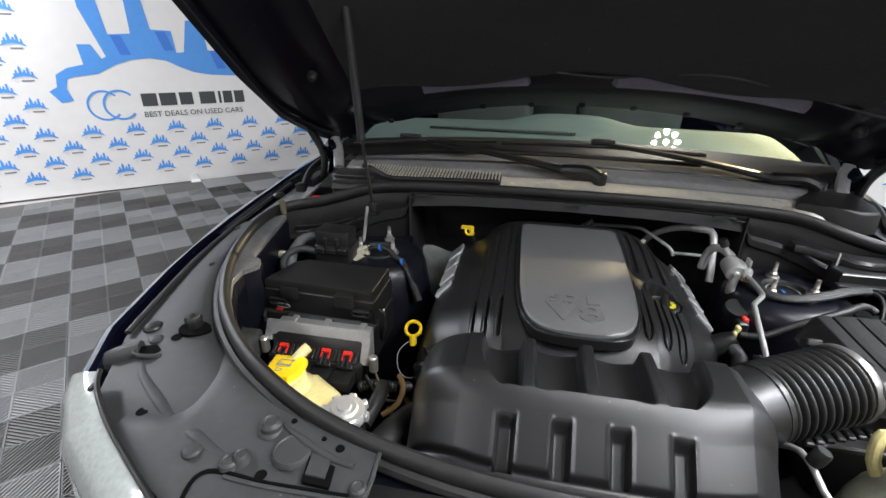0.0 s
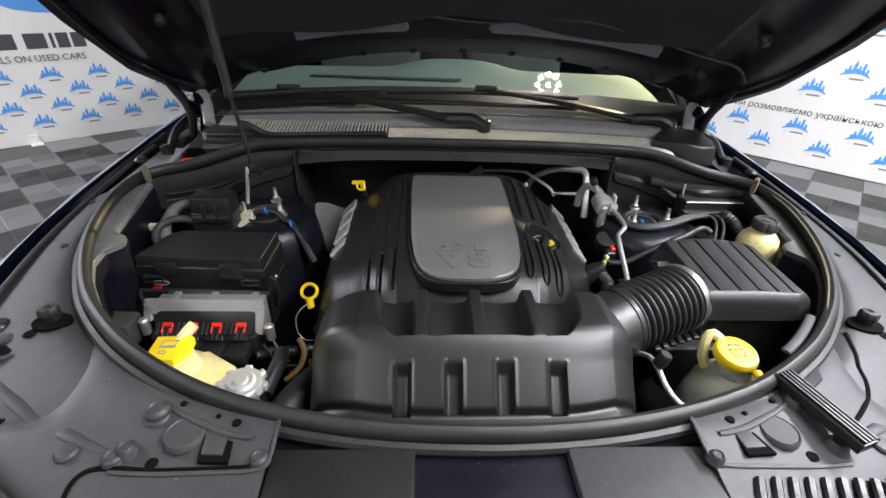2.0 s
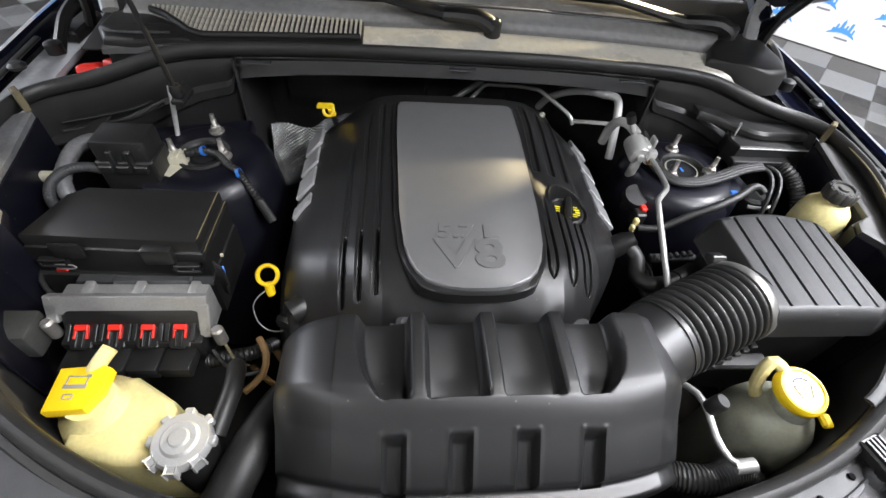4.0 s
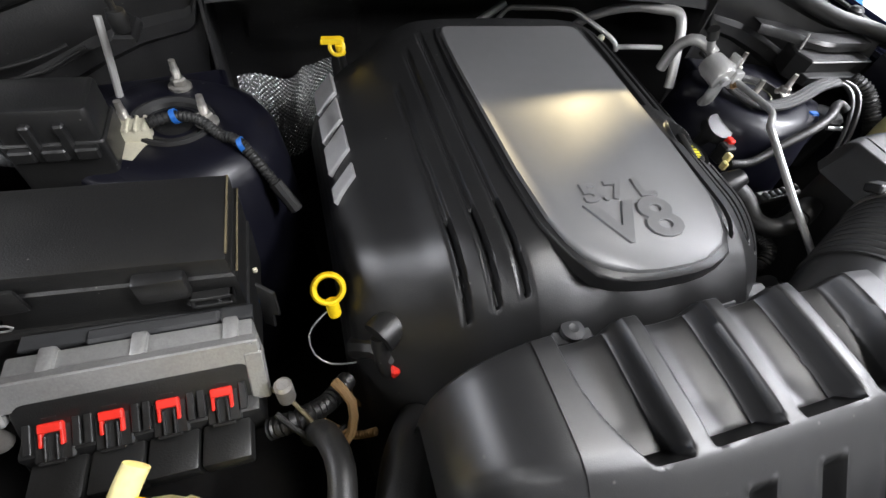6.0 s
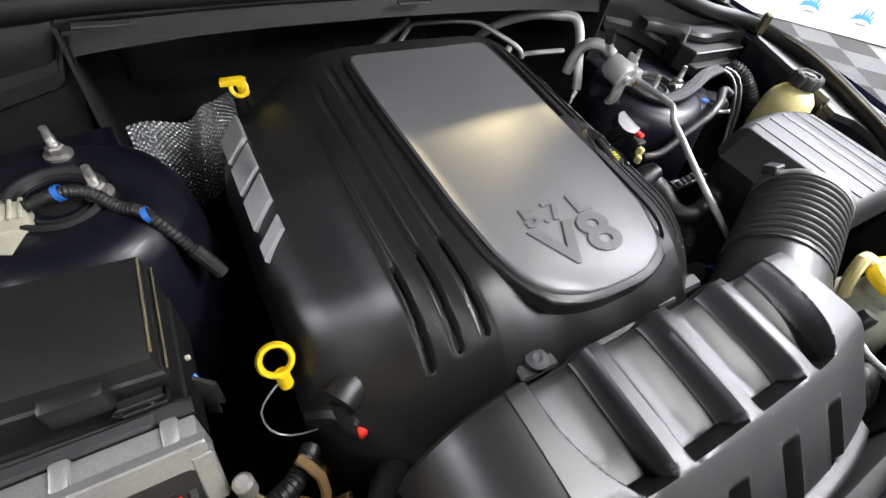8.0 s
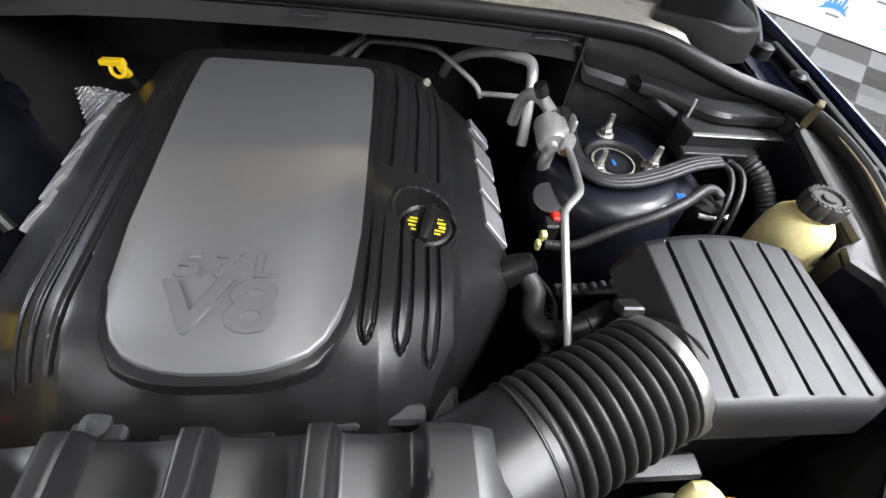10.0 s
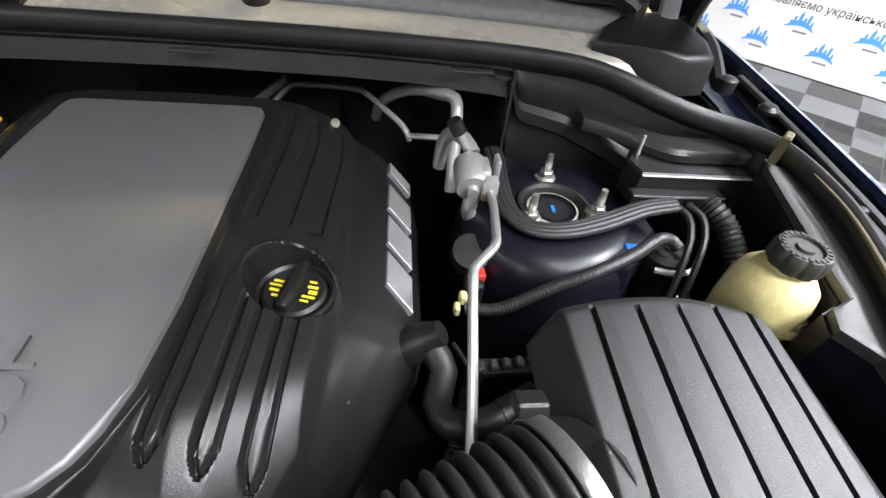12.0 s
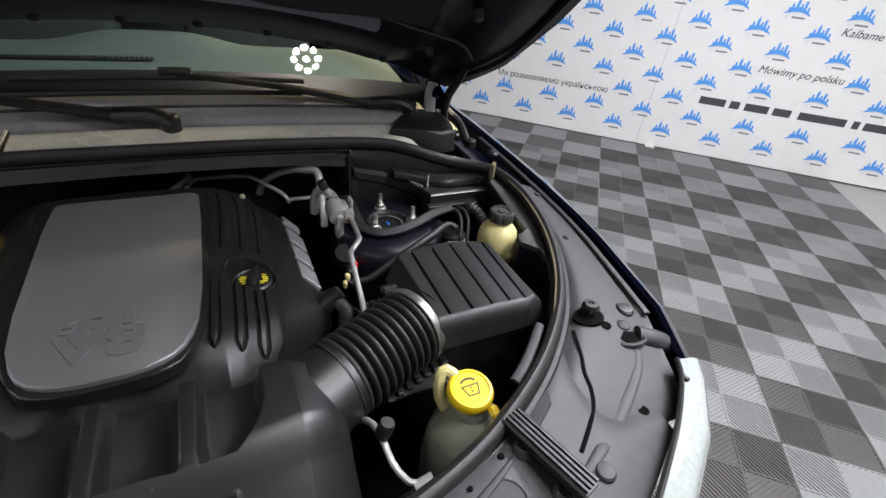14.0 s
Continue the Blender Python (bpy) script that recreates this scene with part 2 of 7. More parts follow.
LINER = material("hood_insulation", (0.022, 0.022, 0.022), 0.95, grain=0.8, scale=350, stain=0.6, stain_scale=7, stain_colour=(0.014, 0.0135, 0.013), specks=0.3, speck_scale=40)
RUBBER = material("black_rubber", (0.015, 0.015, 0.015), 0.46, specular=0.45, grain=0.3, scale=500, rough_var=0.12, stain=0.5, stain_scale=18, stain_colour=(0.026, 0.025, 0.022))
ALLOY = material("bare_aluminium", (0.56, 0.56, 0.545), 0.38, metal=0.55, grain=0.3, scale=500, rough_var=0.08, stain=0.25, stain_scale=30, stain_colour=(0.45, 0.43, 0.40))
ZINC = material("zinc_steel", (0.5, 0.49, 0.46), 0.4, metal=0.8, grain=0.4, scale=700, stain=0.5, stain_scale=60, stain_colour=(0.3, 0.24, 0.18))
CLAMP = material("dull_steel_band", (0.34, 0.335, 0.32), 0.34, metal=0.85, grain=0.2, scale=500, rough_var=0.1, stain=0.4, stain_scale=40, stain_colour=(0.2, 0.19, 0.17))
YELLOW = material("yellow_plastic", (0.80, 0.55, 0.012), 0.38, grain=0.15, scale=500, stain=0.2, stain_scale=30, stain_colour=(0.7, 0.45, 0.01))
DUSTY = material("dusty_black_plastic", (0.020, 0.019, 0.017), 0.6, grain=0.3, scale=600, rough_var=0.1, stain=0.8, stain_scale=40, stain_colour=(0.075, 0.070, 0.058))
LIDGREY = material("charcoal_plastic", (0.014, 0.014, 0.0145), 0.44, specular=0.5, grain=0.35, scale=900, rough_var=0.08, stain=0.4, stain_scale=10, stain_colour=(0.020, 0.020, 0.019), specks=0.4, speck_scale=80)
RED = material("red_plastic", (0.75, 0.03, 0.018), 0.4, stain=0.2, stain_scale=40)
CREAM = material("aged_translucent_plastic", (0.72, 0.64, 0.30), 0.42, subsurface=0.35, stain=0.4, stain_scale=14, stain_colour=(0.5, 0.42, 0.2))
MILK = material("milky_plastic", (0.36, 0.37, 0.29), 0.45, subsurface=0.3, stain=0.4, stain_scale=16, stain_colour=(0.16, 0.16, 0.13))
TAPE = material("aged_tape", (0.55, 0.52, 0.40), 0.6, grain=0.4, scale=200, stain=0.4, stain_scale=60)
# Worn grey for the left ledge, paler to hold the light on it.
LEDGE_WORN_LIT = material("worn_lit_ledge", (0.17, 0.172, 0.175), 0.42, grain=0.3, scale=400, rough_var=0.12, stain=0.7, stain_scale=12, stain_colour=(0.05, 0.05, 0.05), specks=0.5, speck_scale=60)
# Pale paint for the left wing panel holds its bright sheen in the colour.
WING_SHEEN = material("wing_sheen_paint", (0.38, 0.39, 0.41), 0.34, specular=0.6, grain=0.3, scale=400, rough_var=0.12, stain=0.5, stain_scale=7, stain_colour=(0.28, 0.28, 0.28), specks=0.5, speck_scale=60)
FOIL = material("heat_shield_foil", (0.44, 0.44, 0.435), 0.27, metal=0.85, stain=0.3, stain_scale=30)
# Near-black that carries the shade deep in the bay and its recesses.
VOID = material("bay_shade_black", (0.023, 0.023, 0.0235), 0.65, specular=0.3, stain=0.5, stain_scale=12, stain_colour=(0.032, 0.029, 0.026))
BROWN = material("tan_hose_sleeve", (0.22, 0.13, 0.05), 0.7, grain=0.4, scale=500, stain=0.3, stain_scale=50)
BLUE = material("blue_clip_plastic", (0.02, 0.14, 0.5), 0.4)
# Yellowed wear on rubber; also the warm glints on the fuse box.
WORN_GLINT = material("worn_yellow_and_glint", (0.13, 0.105, 0.055), 0.7, grain=0.5, scale=300, stain=0.6, stain_scale=30, stain_colour=(0.05, 0.045, 0.03))
INK_Y = material("yellow_print", (0.75, 0.66, 0.04), 0.5)
INK_K = material("black_print", (0.02, 0.02, 0.02), 0.5)
INK_GREY = material("dark_grey_print", (0.055, 0.057, 0.062), 0.6)
INK_PALE = material("pale_grey_print", (0.62, 0.65, 0.68), 0.6)
INK_BLUE = material("blue_print", (0.09, 0.33, 0.80), 0.55, stain=0.12, stain_scale=2)
INK_BLUE2 = material("deep_blue_print", (0.05, 0.20, 0.68), 0.55)
BANNER = material("white_banner_vinyl", (0.80, 0.79, 0.77), 0.55, grain=0.1, scale=60, stain=0.08, stain_scale=0.8, stain_colour=(0.72, 0.71, 0.69))
WALL = material("painted_wall", (0.74, 0.74, 0.72), 0.8, grain=0.2, scale=60, stain=0.1, stain_scale=1.0)
DARKCEIL = material("dark_ceiling_paint", (0.03, 0.03, 0.032), 0.85, grain=0.2, scale=60, stain=0.2, stain_scale=1.0)
CONCRETE = material("pale_concrete", (0.42, 0.41, 0.39), 0.6, grain=0.5, scale=80, stain=0.35, stain_scale=2.5, stain_colour=(0.33, 0.32, 0.30), rough_var=0.15)
TILE_D = material("dark_grey_floor_tile", (0.058, 0.055, 0.051), 0.48, grain=0.4, scale=150, stain=0.35, stain_scale=3, stain_colour=(0.10, 0.095, 0.088), rough_var=0.1)
TILE_L = material("light_grey_floor_tile", (0.205, 0.207, 0.205), 0.45, grain=0.4, scale=150, stain=0.3, stain_scale=3, stain_colour=(0.19, 0.19, 0.19), rough_var=0.1)
COWL = material("weathered_grey_plastic", (0.27, 0.27, 0.275), 0.17, specular=0.9, grain=0.3, scale=500, rough_var=0.12, stain=0.5, stain_scale=5, stain_colour=(0.28, 0.265, 0.23), specks=0.3)
# The warm light on the cowl lip is put into this pale beige.
COWL_LIP = material("pale_lit_plastic", (0.56, 0.54, 0.47), 0.28, specular=0.6, grain=0.3, scale=500, rough_var=0.1, stain=0.35, stain_scale=6, stain_colour=(0.32, 0.30, 0.25), specks=0.3)
INK_MID = material("mid_grey_print", (0.22, 0.23, 0.25), 0.6)
DASH = material("pale_dashboard", (0.060, 0.072, 0.069), 0.6, grain=0.4, scale=400, stain=0.1)
SEAT = material("dark_seat", (0.015, 0.016, 0.015), 0.7, grain=0.3, scale=300)
LENS = material("headlamp_lens", (0.42, 0.45, 0.43), 0.10, coat=0.8, specular=0.6, stain=0.5, stain_scale=9, stain_colour=(0.36, 0.40, 0.38))


def glow(name, colour, strength):
    m = bpy.data.materials.new(name)
    m.use_nodes = True
    p = m.node_tree.nodes["Principled BSDF"]
    p.inputs["Base Color"].default_value = (*colour, 1)
    p.inputs["Emission Color"].default_value, p.inputs["Emission Strength"].default_value = (*colour, 1), strength
    return m


LED = glow("led_diffuser", (1, 0.98, 0.94), 6.0)


def glass_material(name, tint, rough=0.0):
    """Thin glass: mostly clear, mirroring more at a slant."""
    m = bpy.data.materials.new(name)
    m.use_nodes = True
    nt = m.node_tree
    nt.nodes.remove(nt.nodes["Principled BSDF"])
    out = nt.nodes["Material Output"]
    clear, gloss, mix, fres = (nt.nodes.new(k) for k in ("ShaderNodeBsdfTransparent", "ShaderNodeBsdfGlossy", "ShaderNodeMixShader", "ShaderNodeFresnel"))
    clear.inputs["Color"].default_value = (*tint, 1)
    gloss.inputs["Roughness"].default_value = rough
    fres.inputs["IOR"].default_value = 1.5
    nt.links.new(fres.outputs[0], mix.inputs[0])
    nt.links.new(clear.outputs[0], mix.inputs[1])
    nt.links.new(gloss.outputs[0], mix.inputs[2])
    nt.links.new(mix.outputs[0], out.inputs["Surface"])
    return m


def braid_material():
    """Woven sleeve: two crossed sets of fine threads, dark in the gaps."""
    m = material("braided_sleeve", (0.03, 0.03, 0.03), 0.5, rough_var=0.1)
    nt = m.node_tree
    p = nt.nodes["Principled BSDF"]
    co = nt.nodes.new("ShaderNodeTexCoord")
    ch = nt.nodes.new("ShaderNodeTexChecker")
    turn = nt.nodes.new("ShaderNodeMapping")
    turn.inputs["Rotation"].default_value = (0.6, 0.5, 0.785)
    ch.inputs["Scale"].default_value = 700.0
    ch.inputs["Color1"].default_value, ch.inputs["Color2"].default_value = (0.034, 0.034, 0.034, 1), (0.008, 0.008, 0.008, 1)
    nt.links.new(co.outputs["Object"], turn.inputs["Vector"])
    nt.links.new(turn.outputs["Vector"], ch.inputs["Vector"])
    nt.links.new(ch.outputs["Color"], p.inputs["Base Color"])
    bump = nt.nodes.new("ShaderNodeBump")
    bump.inputs["Strength"].default_value, bump.inputs["Distance"].default_value = 0.5, 0.001
    nt.links.new(ch.outputs["Fac"], bump.inputs["Height"])
    nt.links.new(bump.outputs["Normal"], p.inputs["Normal"])
    return m


BRAID = braid_material()
GLASS = glass_material("green_tinted_glass", (0.72, 0.86, 0.80))
GLASS_DARK = glass_material("dark_tinted_glass", (0.16, 0.19, 0.18))

# ---- the setting: floor, walls, ceiling ----
def slab(name, lo, hi, mat, label, category):
    return solo(name, box(B(), lo, hi), mat, label, category, kind="structure", smooth=0)


slab("ground", (-8.5, -5.5, -0.22), (8.5, 8.5, -0.02), CONCRETE, "pale smooth concrete slab under the floor tiles", "floor")
slab("wall_south", (-8.7, -5.7, -0.02), (8.7, -5.5, CEIL), WALL, "plain off-white painted showroom wall", "wall")
slab("wall_north", (-8.7, 8.5, -0.02), (8.7, 8.7, CEIL), WALL, "plain off-white painted showroom wall", "wall")
slab("wall_east", (8.5, -5.5, -0.02), (8.7, 8.5, CEIL), WALL, "plain off-white painted showroom wall", "wall")
slab("wall_west", (-8.7, -5.5, -0.02), (-8.5, 8.5, CEIL), WALL, "plain off-white painted showroom wall", "wall")
slab("ceiling", (-8.7, -5.7, CEIL), (8.7, 8.7, CEIL + 0.2), DARKCEIL, "dark painted showroom ceiling", "ceiling")

for lx, ly, lw in LAMPS:
    fix = thing("ceiling_light", "unseen ceiling light added for brightness, with a bright diffuser", "ceiling light", (lx, ly, CEIL), "ceiling lights")
    part("housing", box(B(), (lx - 0.31, ly - 0.62, CEIL - 0.06), (lx + 0.31, ly + 0.62, CEIL), 0.01), WALL, fix)
    part("diffuser", box(B(), (lx - 0.28, ly - 0.58, CEIL - 0.075), (lx + 0.28, ly + 0.58, CEIL - 0.06), 0.004), LED, fix)

for at, tone, power in PENDANTS:
    pend = thing("pendant_lamp", "round hanging lamp with a ring of bright warm discs", "pendant lamp", (at[0], at[1], CEIL), "pendant lamps")
    spot = glow("led_disc", tone, power)
    part("cable", tube(B(), [(at[0], at[1], CEIL), (at[0], at[1], at[2] + 0.1)], 0.006, 8, 0.2), BLACK, pend)
    part("housing", lathe(B(), [(0, 0.1), (0.04, 0.1), (0.045, 0.04), (0.08, 0.025), (0.08, 0.0), (0, 0.0)], 32, Matrix.Translation(at)), BLACK, pend)
    for k in range(9):
        a, r = 2 * math.pi * k / 8, 0.056 if k < 8 else 0.0
        part("disc", lathe(B(), [(0.0, -0.006), (0.013, -0.006), (0.0145, 0.002)], 12, Matrix.Translation((at[0] + r * math.cos(a), at[1] + r * math.sin(a), at[2]))), spot, pend)

# warm spot lamp hung behind the car, shining under the rear edge of the bonnet
at, aim, tone, power = SPOT
spot_m = look(at, aim)
spot_lamp = thing("spot_lamp", "black hanging spot lamp with a warm bulb", "spot lamp", (at[0], at[1], CEIL))
part("rod", tube(B(), [(at[0], at[1], CEIL), (at[0], at[1], at[2] + 0.06)], 0.008, 8, 0.2), BLACK, spot_lamp)
part("shade", lathe(B(), [(0.075, -0.02), (0.078, 0.0), (0.072, 0.1), (0.03, 0.15), (0, 0.152), (0, 0.148), (0.06, 0.1), (0.07, 0.0)], 32, spot_m), BLACK, spot_lamp)
ld = bpy.data.lights.new("spot_lamp_bulb", "SPOT")
ld.energy, ld.color, ld.shadow_soft_size, ld.spot_size, ld.spot_blend = power, tone, 0.04, radians(12), 0.15
bulb = new("spot_lamp_bulb", ld)
bulb.matrix_world = spot_m @ Matrix.Translation((0, 0, -0.03))

# ---- ribbed floor tiles, laid slantwise ----
TILE, TURN = 0.392, radians(-43.25)


def tile_mesh(flip, fine):
    """One tile: four quarters of raised ribs on a frame."""
    bm = B()
    h, z0, z1 = TILE / 2 - 0.0015, -0.02, 0.0
    box(bm, (-h, -h, z0), (h, h, -0.005 if fine else z1), 0, 1)
    if fine:
        for sx in (-1, 1):
            for sy in (-1, 1):
                cx, cy, q = sx * h / 2, sy * h / 2, h / 2 - 0.004
                lean = 1 if (sx * sy > 0) != flip else -1
                n = 17
                for k in range(n):
                    c = -2 * q + (k + 0.5) * 4 * q / n
                    half = min(2 * q - abs(c), 2 * q) / 2
                    w = 4 * q / n * 0.31
                    if half < 0.004:
                        continue
                    mid = Vector((c / 2, -c / 2 * lean))
                    run = Vector((1, lean)) * half
                    side2 = Vector((1, -lean)) * w / 2
                    ring4 = [mid - run + side2, mid + run + side2, mid + run - side2, mid - run - side2]
                    ring4 = [(cx + min(max(p.x, -q), q), cy + min(max(p.y, -q), q)) for p in ring4]
                    prism(bm, ring4, -0.0095, 0.0, 0, 1)
        for a0, a1 in (((-h, -0.004), (h, 0.004)), ((-0.004, -h), (0.004, h)), ((-h, -h), (h, -h + 0.006)), ((-h, h - 0.006), (h, h)), ((-h, -h), (-h + 0.006, h)), ((h - 0.006, -h), (h, h))):
            box(bm, (*a0, -0.0065), (*a1, 0.0002), 0, 1)
    return bm


TILES = {}
for dark in (0, 1):
    for fine in (0, 1):
        TILES[dark, fine] = mesh_from(tile_mesh(bool(dark), fine), "floor_tile", TILE_D if dark else TILE_L, 0)
floor = thing("floor", "chequered floor of dark and light grey ribbed plastic tiles", "floor", (0, 0, 0), kind="structure")
TC, TS = math.cos(TURN), math.sin(TURN)
far_bm = {0: B(), 1: B()}
near_count = 0
cells = []
for i in range(-30, 31):
    for j in range(-30, 31):
        ox, oy = (i + 0.45) * TILE, (j + 0.45) * TILE
        x, y = 3.173 + TC * ox - TS * oy, 1.118 + TS * ox + TC * oy
        along_r = ((x - 4.584) * math.cos(radians(-43.4)) + (y - 3.037) * math.sin(radians(-43.4)))
        off_r = -((x - 4.584) * math.sin(radians(-43.4)) - (y - 3.037) * math.cos(radians(-43.4)))
        off_l = (y - 3.693) * math.cos(radians(40.7)) - (x + 4.166) * math.sin(radians(40.7))
        if along_r > 1.75 or off_r > -0.05 or off_l > -0.05 or not (-7.5 < x < 7 and -4.8 < y < 7):
            continue
        cells.append((min(math.hypot(x - 2.2, y - 0.6), math.hypot(x + 2.4, y - 1.2)) + (9 if abs(x) < 0.9 and y > -0.2 else 0), x, y, (i + j + 1) % 2))
cells.sort()
for k, (_, x, y, dark) in enumerate(cells):
    if k < 260:
        t = part("tile", TILES[dark, 1], None, floor)
        t.matrix_basis = Matrix.Translation((x, y, 0)) @ Matrix.Rotation(TURN, 4, "Z")
    else:
        box(far_bm[dark], (-TILE / 2 + 0.0015, -TILE / 2 + 0.0015, -0.02), (TILE / 2 - 0.0015, TILE / 2 - 0.0015, 0), 0, 1, Matrix.Translation((x, y, 0)) @ Matrix.Rotation(TURN, 4, "Z"))
for dark in (0, 1):
    part("far_tiles", far_bm[dark], TILE_D if dark else TILE_L, floor, "", 0)["kind"] = "stuff"

# ---- the two printed banners, which stand at a slant behind the car ----
SHEET = 3.3


def banner(name, foot, angle, length0, length1, label):
    """A white banner wall; the frame of its prints has x along it, y upwards and z towards the car."""
    c, s = math.cos(radians(angle)), math.sin(radians(angle))
    m = Matrix(((c, 0, s, foot[0]), (s, 0, -c, foot[1]), (0, 1, 0, 0), (0, 0, 0, 1)))
    ob = thing(name, label, "banner wall", (foot[0], foot[1], 0), "banner walls")
    bm = B()
    box(bm, (length0, 0.0, -0.06), (length1, SHEET, 0), 0.004, 1, m)
    part("panel", bm, BANNER, ob)
    return ob, m


def flat(bm, pts, m, z=0.003, slot=0):
    f = bm.faces.new([bm.verts.new(m @ Vector((x, y, z))) for x, y in pts])
    f.material_index = slot
    return f


SKY = [(0.0, -0.07), (0.05, 0.0), (0.13, 0.055), (0.13, 0.17), (0.17, 0.19), (0.21, 0.17), (0.215, 0.30), (0.25, 0.34), (0.29, 0.30), (0.30, 0.18), (0.35, 0.20), (0.355, 0.40), (0.385, 0.46), (0.41, 0.54), (0.435, 0.46), (0.46, 0.40), (0.465, 0.22),
       (0.53, 0.24), (0.53, 0.33), (0.60, 0.33), (0.605, 0.20), (0.64, 0.19), (0.645, 0.42), (0.735, 0.44), (0.74, 0.14), (0.79, 0.12), (0.795, 0.25), (0.86, 0.24), (0.87, 0.05), (0.94, 0.0), (1.0, -0.09), (0.87, -0.03), (0.7, 0.03), (0.5, 0.05), (0.3, 0.025), (0.14, -0.02)]


def small_mark(w):
    """A little skyline over a pale arch, with a plain bar for its lettering."""
    bm = B()
    eye4 = Matrix.Identity(4)
    flat(bm, [((x - 0.5) * w, y * w) for x, y in SKY], eye4, 0.003, 0)
    flat(bm, [((x - 0.5) * w, y * w) for x, y in ((0.05, -0.05), (0.3, 0.02), (0.6, 0.04), (0.9, -0.03), (0.6, 0.01), (0.3, -0.015))], eye4, 0.003, 2)
    flat(bm, [((x - 0.5) * w, y * w) for x, y in ((0.36, -0.185), (0.82, -0.185), (0.82, -0.12), (0.36, -0.12))], eye4, 0.003, 1)
    ring = [((0.2 + 0.085 * math.cos(a)) * w - 0.5 * w, (-0.15 + 0.07 * math.sin(a)) * w) for a in np.linspace(0.6, 5.7, 9)]
    ring += [((0.2 + 0.06 * math.cos(a)) * w - 0.5 * w, (-0.15 + 0.05 * math.sin(a)) * w) for a in np.linspace(5.7, 0.6, 9)]
    flat(bm, ring, eye4, 0.003, 2)
    return mesh_from(bm, "printed_mark", [INK_BLUE, INK_MID, INK_PALE], 0)


MARK = small_mark(0.235)
MARK_SMALL = small_mark(0.20)


def marks(ob, m, x0, x1, z0, z1, dx, dz, keep, mark):
    row, z = 0, z0
    while z < z1:
        x = x0 + (dx / 2 if row % 2 else 0)
        while x < x1:
            if keep(x, z):
                k = part("printed_mark", mark, None, ob)
                k.matrix_basis = m @ Matrix.Translation((x, z, 0))
            x += dx
        z += dz
        row += 1


def words(text, size, ob, m, x, z, mat, shear=0.0, name="lettering"):
    me = letters(text, size, 0.001, m @ Matrix.Translation((x, z, 0.004)), shear)
    me.materials.append(mat)
    return part(name, me, None, ob)


left, ML = banner("banner_wall", (-4.166, 3.693), 40.7, -3.4, 4.0, "white banner wall printed with blue skylines and a large emblem")
marks(left, ML, -3.33, 3.9, 0.178, 3.2, 0.38, 0.14, lambda x, z: not (-0.73 < x < 1.75 and z > 0.64), MARK_SMALL)
bm = B()
big = [(-0.62, 0.90), (-0.52, 0.92), (-0.55, 1.03), (-0.52, 1.12), (-0.46, 1.14), (-0.26, 1.163), (-0.10, 1.245), (0.05, 1.29), (0.21, 1.304), (0.35, 1.28), (0.47, 1.214), (0.60, 1.16), (0.75, 1.135), (0.90, 1.125), (1.2, 1.12), (1.42, 0.92), (1.5, 0.93),
       (1.48, 1.15), (1.36, 1.18), (1.36, 1.42), (1.2, 1.42), (1.2, 1.25), (1.06, 1.27), (1.06, 2.0), (0.92, 2.05), (0.90, 1.36), (0.76, 1.38), (0.74, 1.66), (0.60, 1.66), (0.53, 1.36), (0.46, 1.355), (0.45, 1.56), (0.27, 1.57), (0.20, 2.3), (0.06, 2.3), (0.10, 1.80), (0.09, 1.53), (-0.10, 1.52),
       (-0.14, 2.0), (-0.28, 2.0), (-0.28, 1.75), (-0.16, 1.32), (-0.20, 1.30), (-0.26, 1.43), (-0.37, 1.43), (-0.36, 1.25), (-0.50, 1.22), (-0.60, 1.16), (-0.62, 1.05), (-0.69, 1.01)]
flat(bm, [(x - 0.025, z + 0.015) for x, z in big], ML)
part("emblem_skyline", bm, INK_BLUE, left, "large bright blue printed skyline", 0)
bm = B()
for x, z in ((-0.06, 1.44), (0.33, 1.48), (0.80, 1.30)):
    flat(bm, [(x - 0.05, z + 0.09), (x + 0.04, z + 0.09), (x + 0.09, z - 0.09), (x + 0.0, z - 0.09)], ML, 0.005)
part("emblem_shade", bm, INK_BLUE2, left, "", 0)
for cx, a0, a1, flip in ((-0.308, 40, 320, 0), (-0.174, 40, 320, 1)):
    bm = B()
    n = 40
    for k in range(n):
        a, b = radians(a0 + (a1 - a0) * k / n), radians(a0 + (a1 - a0) * (k + 1) / n)
        q = [(cx + r * math.cos(t), 0.875 + r * math.sin(t)) for r, t in ((0.150, a), (0.150, b), (0.130, b), (0.130, a))]
        flat(bm, q, ML, 0.003 + 0.001 * flip)
    part("emblem_ring", bm, INK_BLUE, left, "blue printed ring", 0)
# the maker's lettering as plain dark bars
for x0, x1 in ((0.02, 0.16), (0.185, 0.34), (0.372, 0.50), (0.567, 0.725), (0.757, 0.783), (0.805, 0.90), (0.922, 1.024)):
    bm = B()
    flat(bm, [(x0, 0.85), (x1, 0.85), (x1, 0.978), (x0, 0.978)], ML, 0.003)
    part("lettering_bar", bm, INK_GREY, left, "", 0)
words("BEST DEALS ON USED CARS", 0.078, left, ML, 0.50, 0.742, INK_GREY)

right, MR = banner("banner_wall", (4.584, 3.037), -43.4, -4.2, 4.4, "white banner wall printed with small blue skylines and greetings")
marks(right, MR, -3.569, 4.3, 0.165, 3.2, 0.522, 0.185, lambda x, z: not (-1.95 < x < -0.48 and 0.46 < z < 0.6) and not (0.65 < x < 1.6 and 0.87 < z < 1.0)
      and not (0.25 < x < 2.7 and 0.5 < z < 0.65) and not (1.15 < x < 2.3 and 1.22 < z < 1.42), MARK)
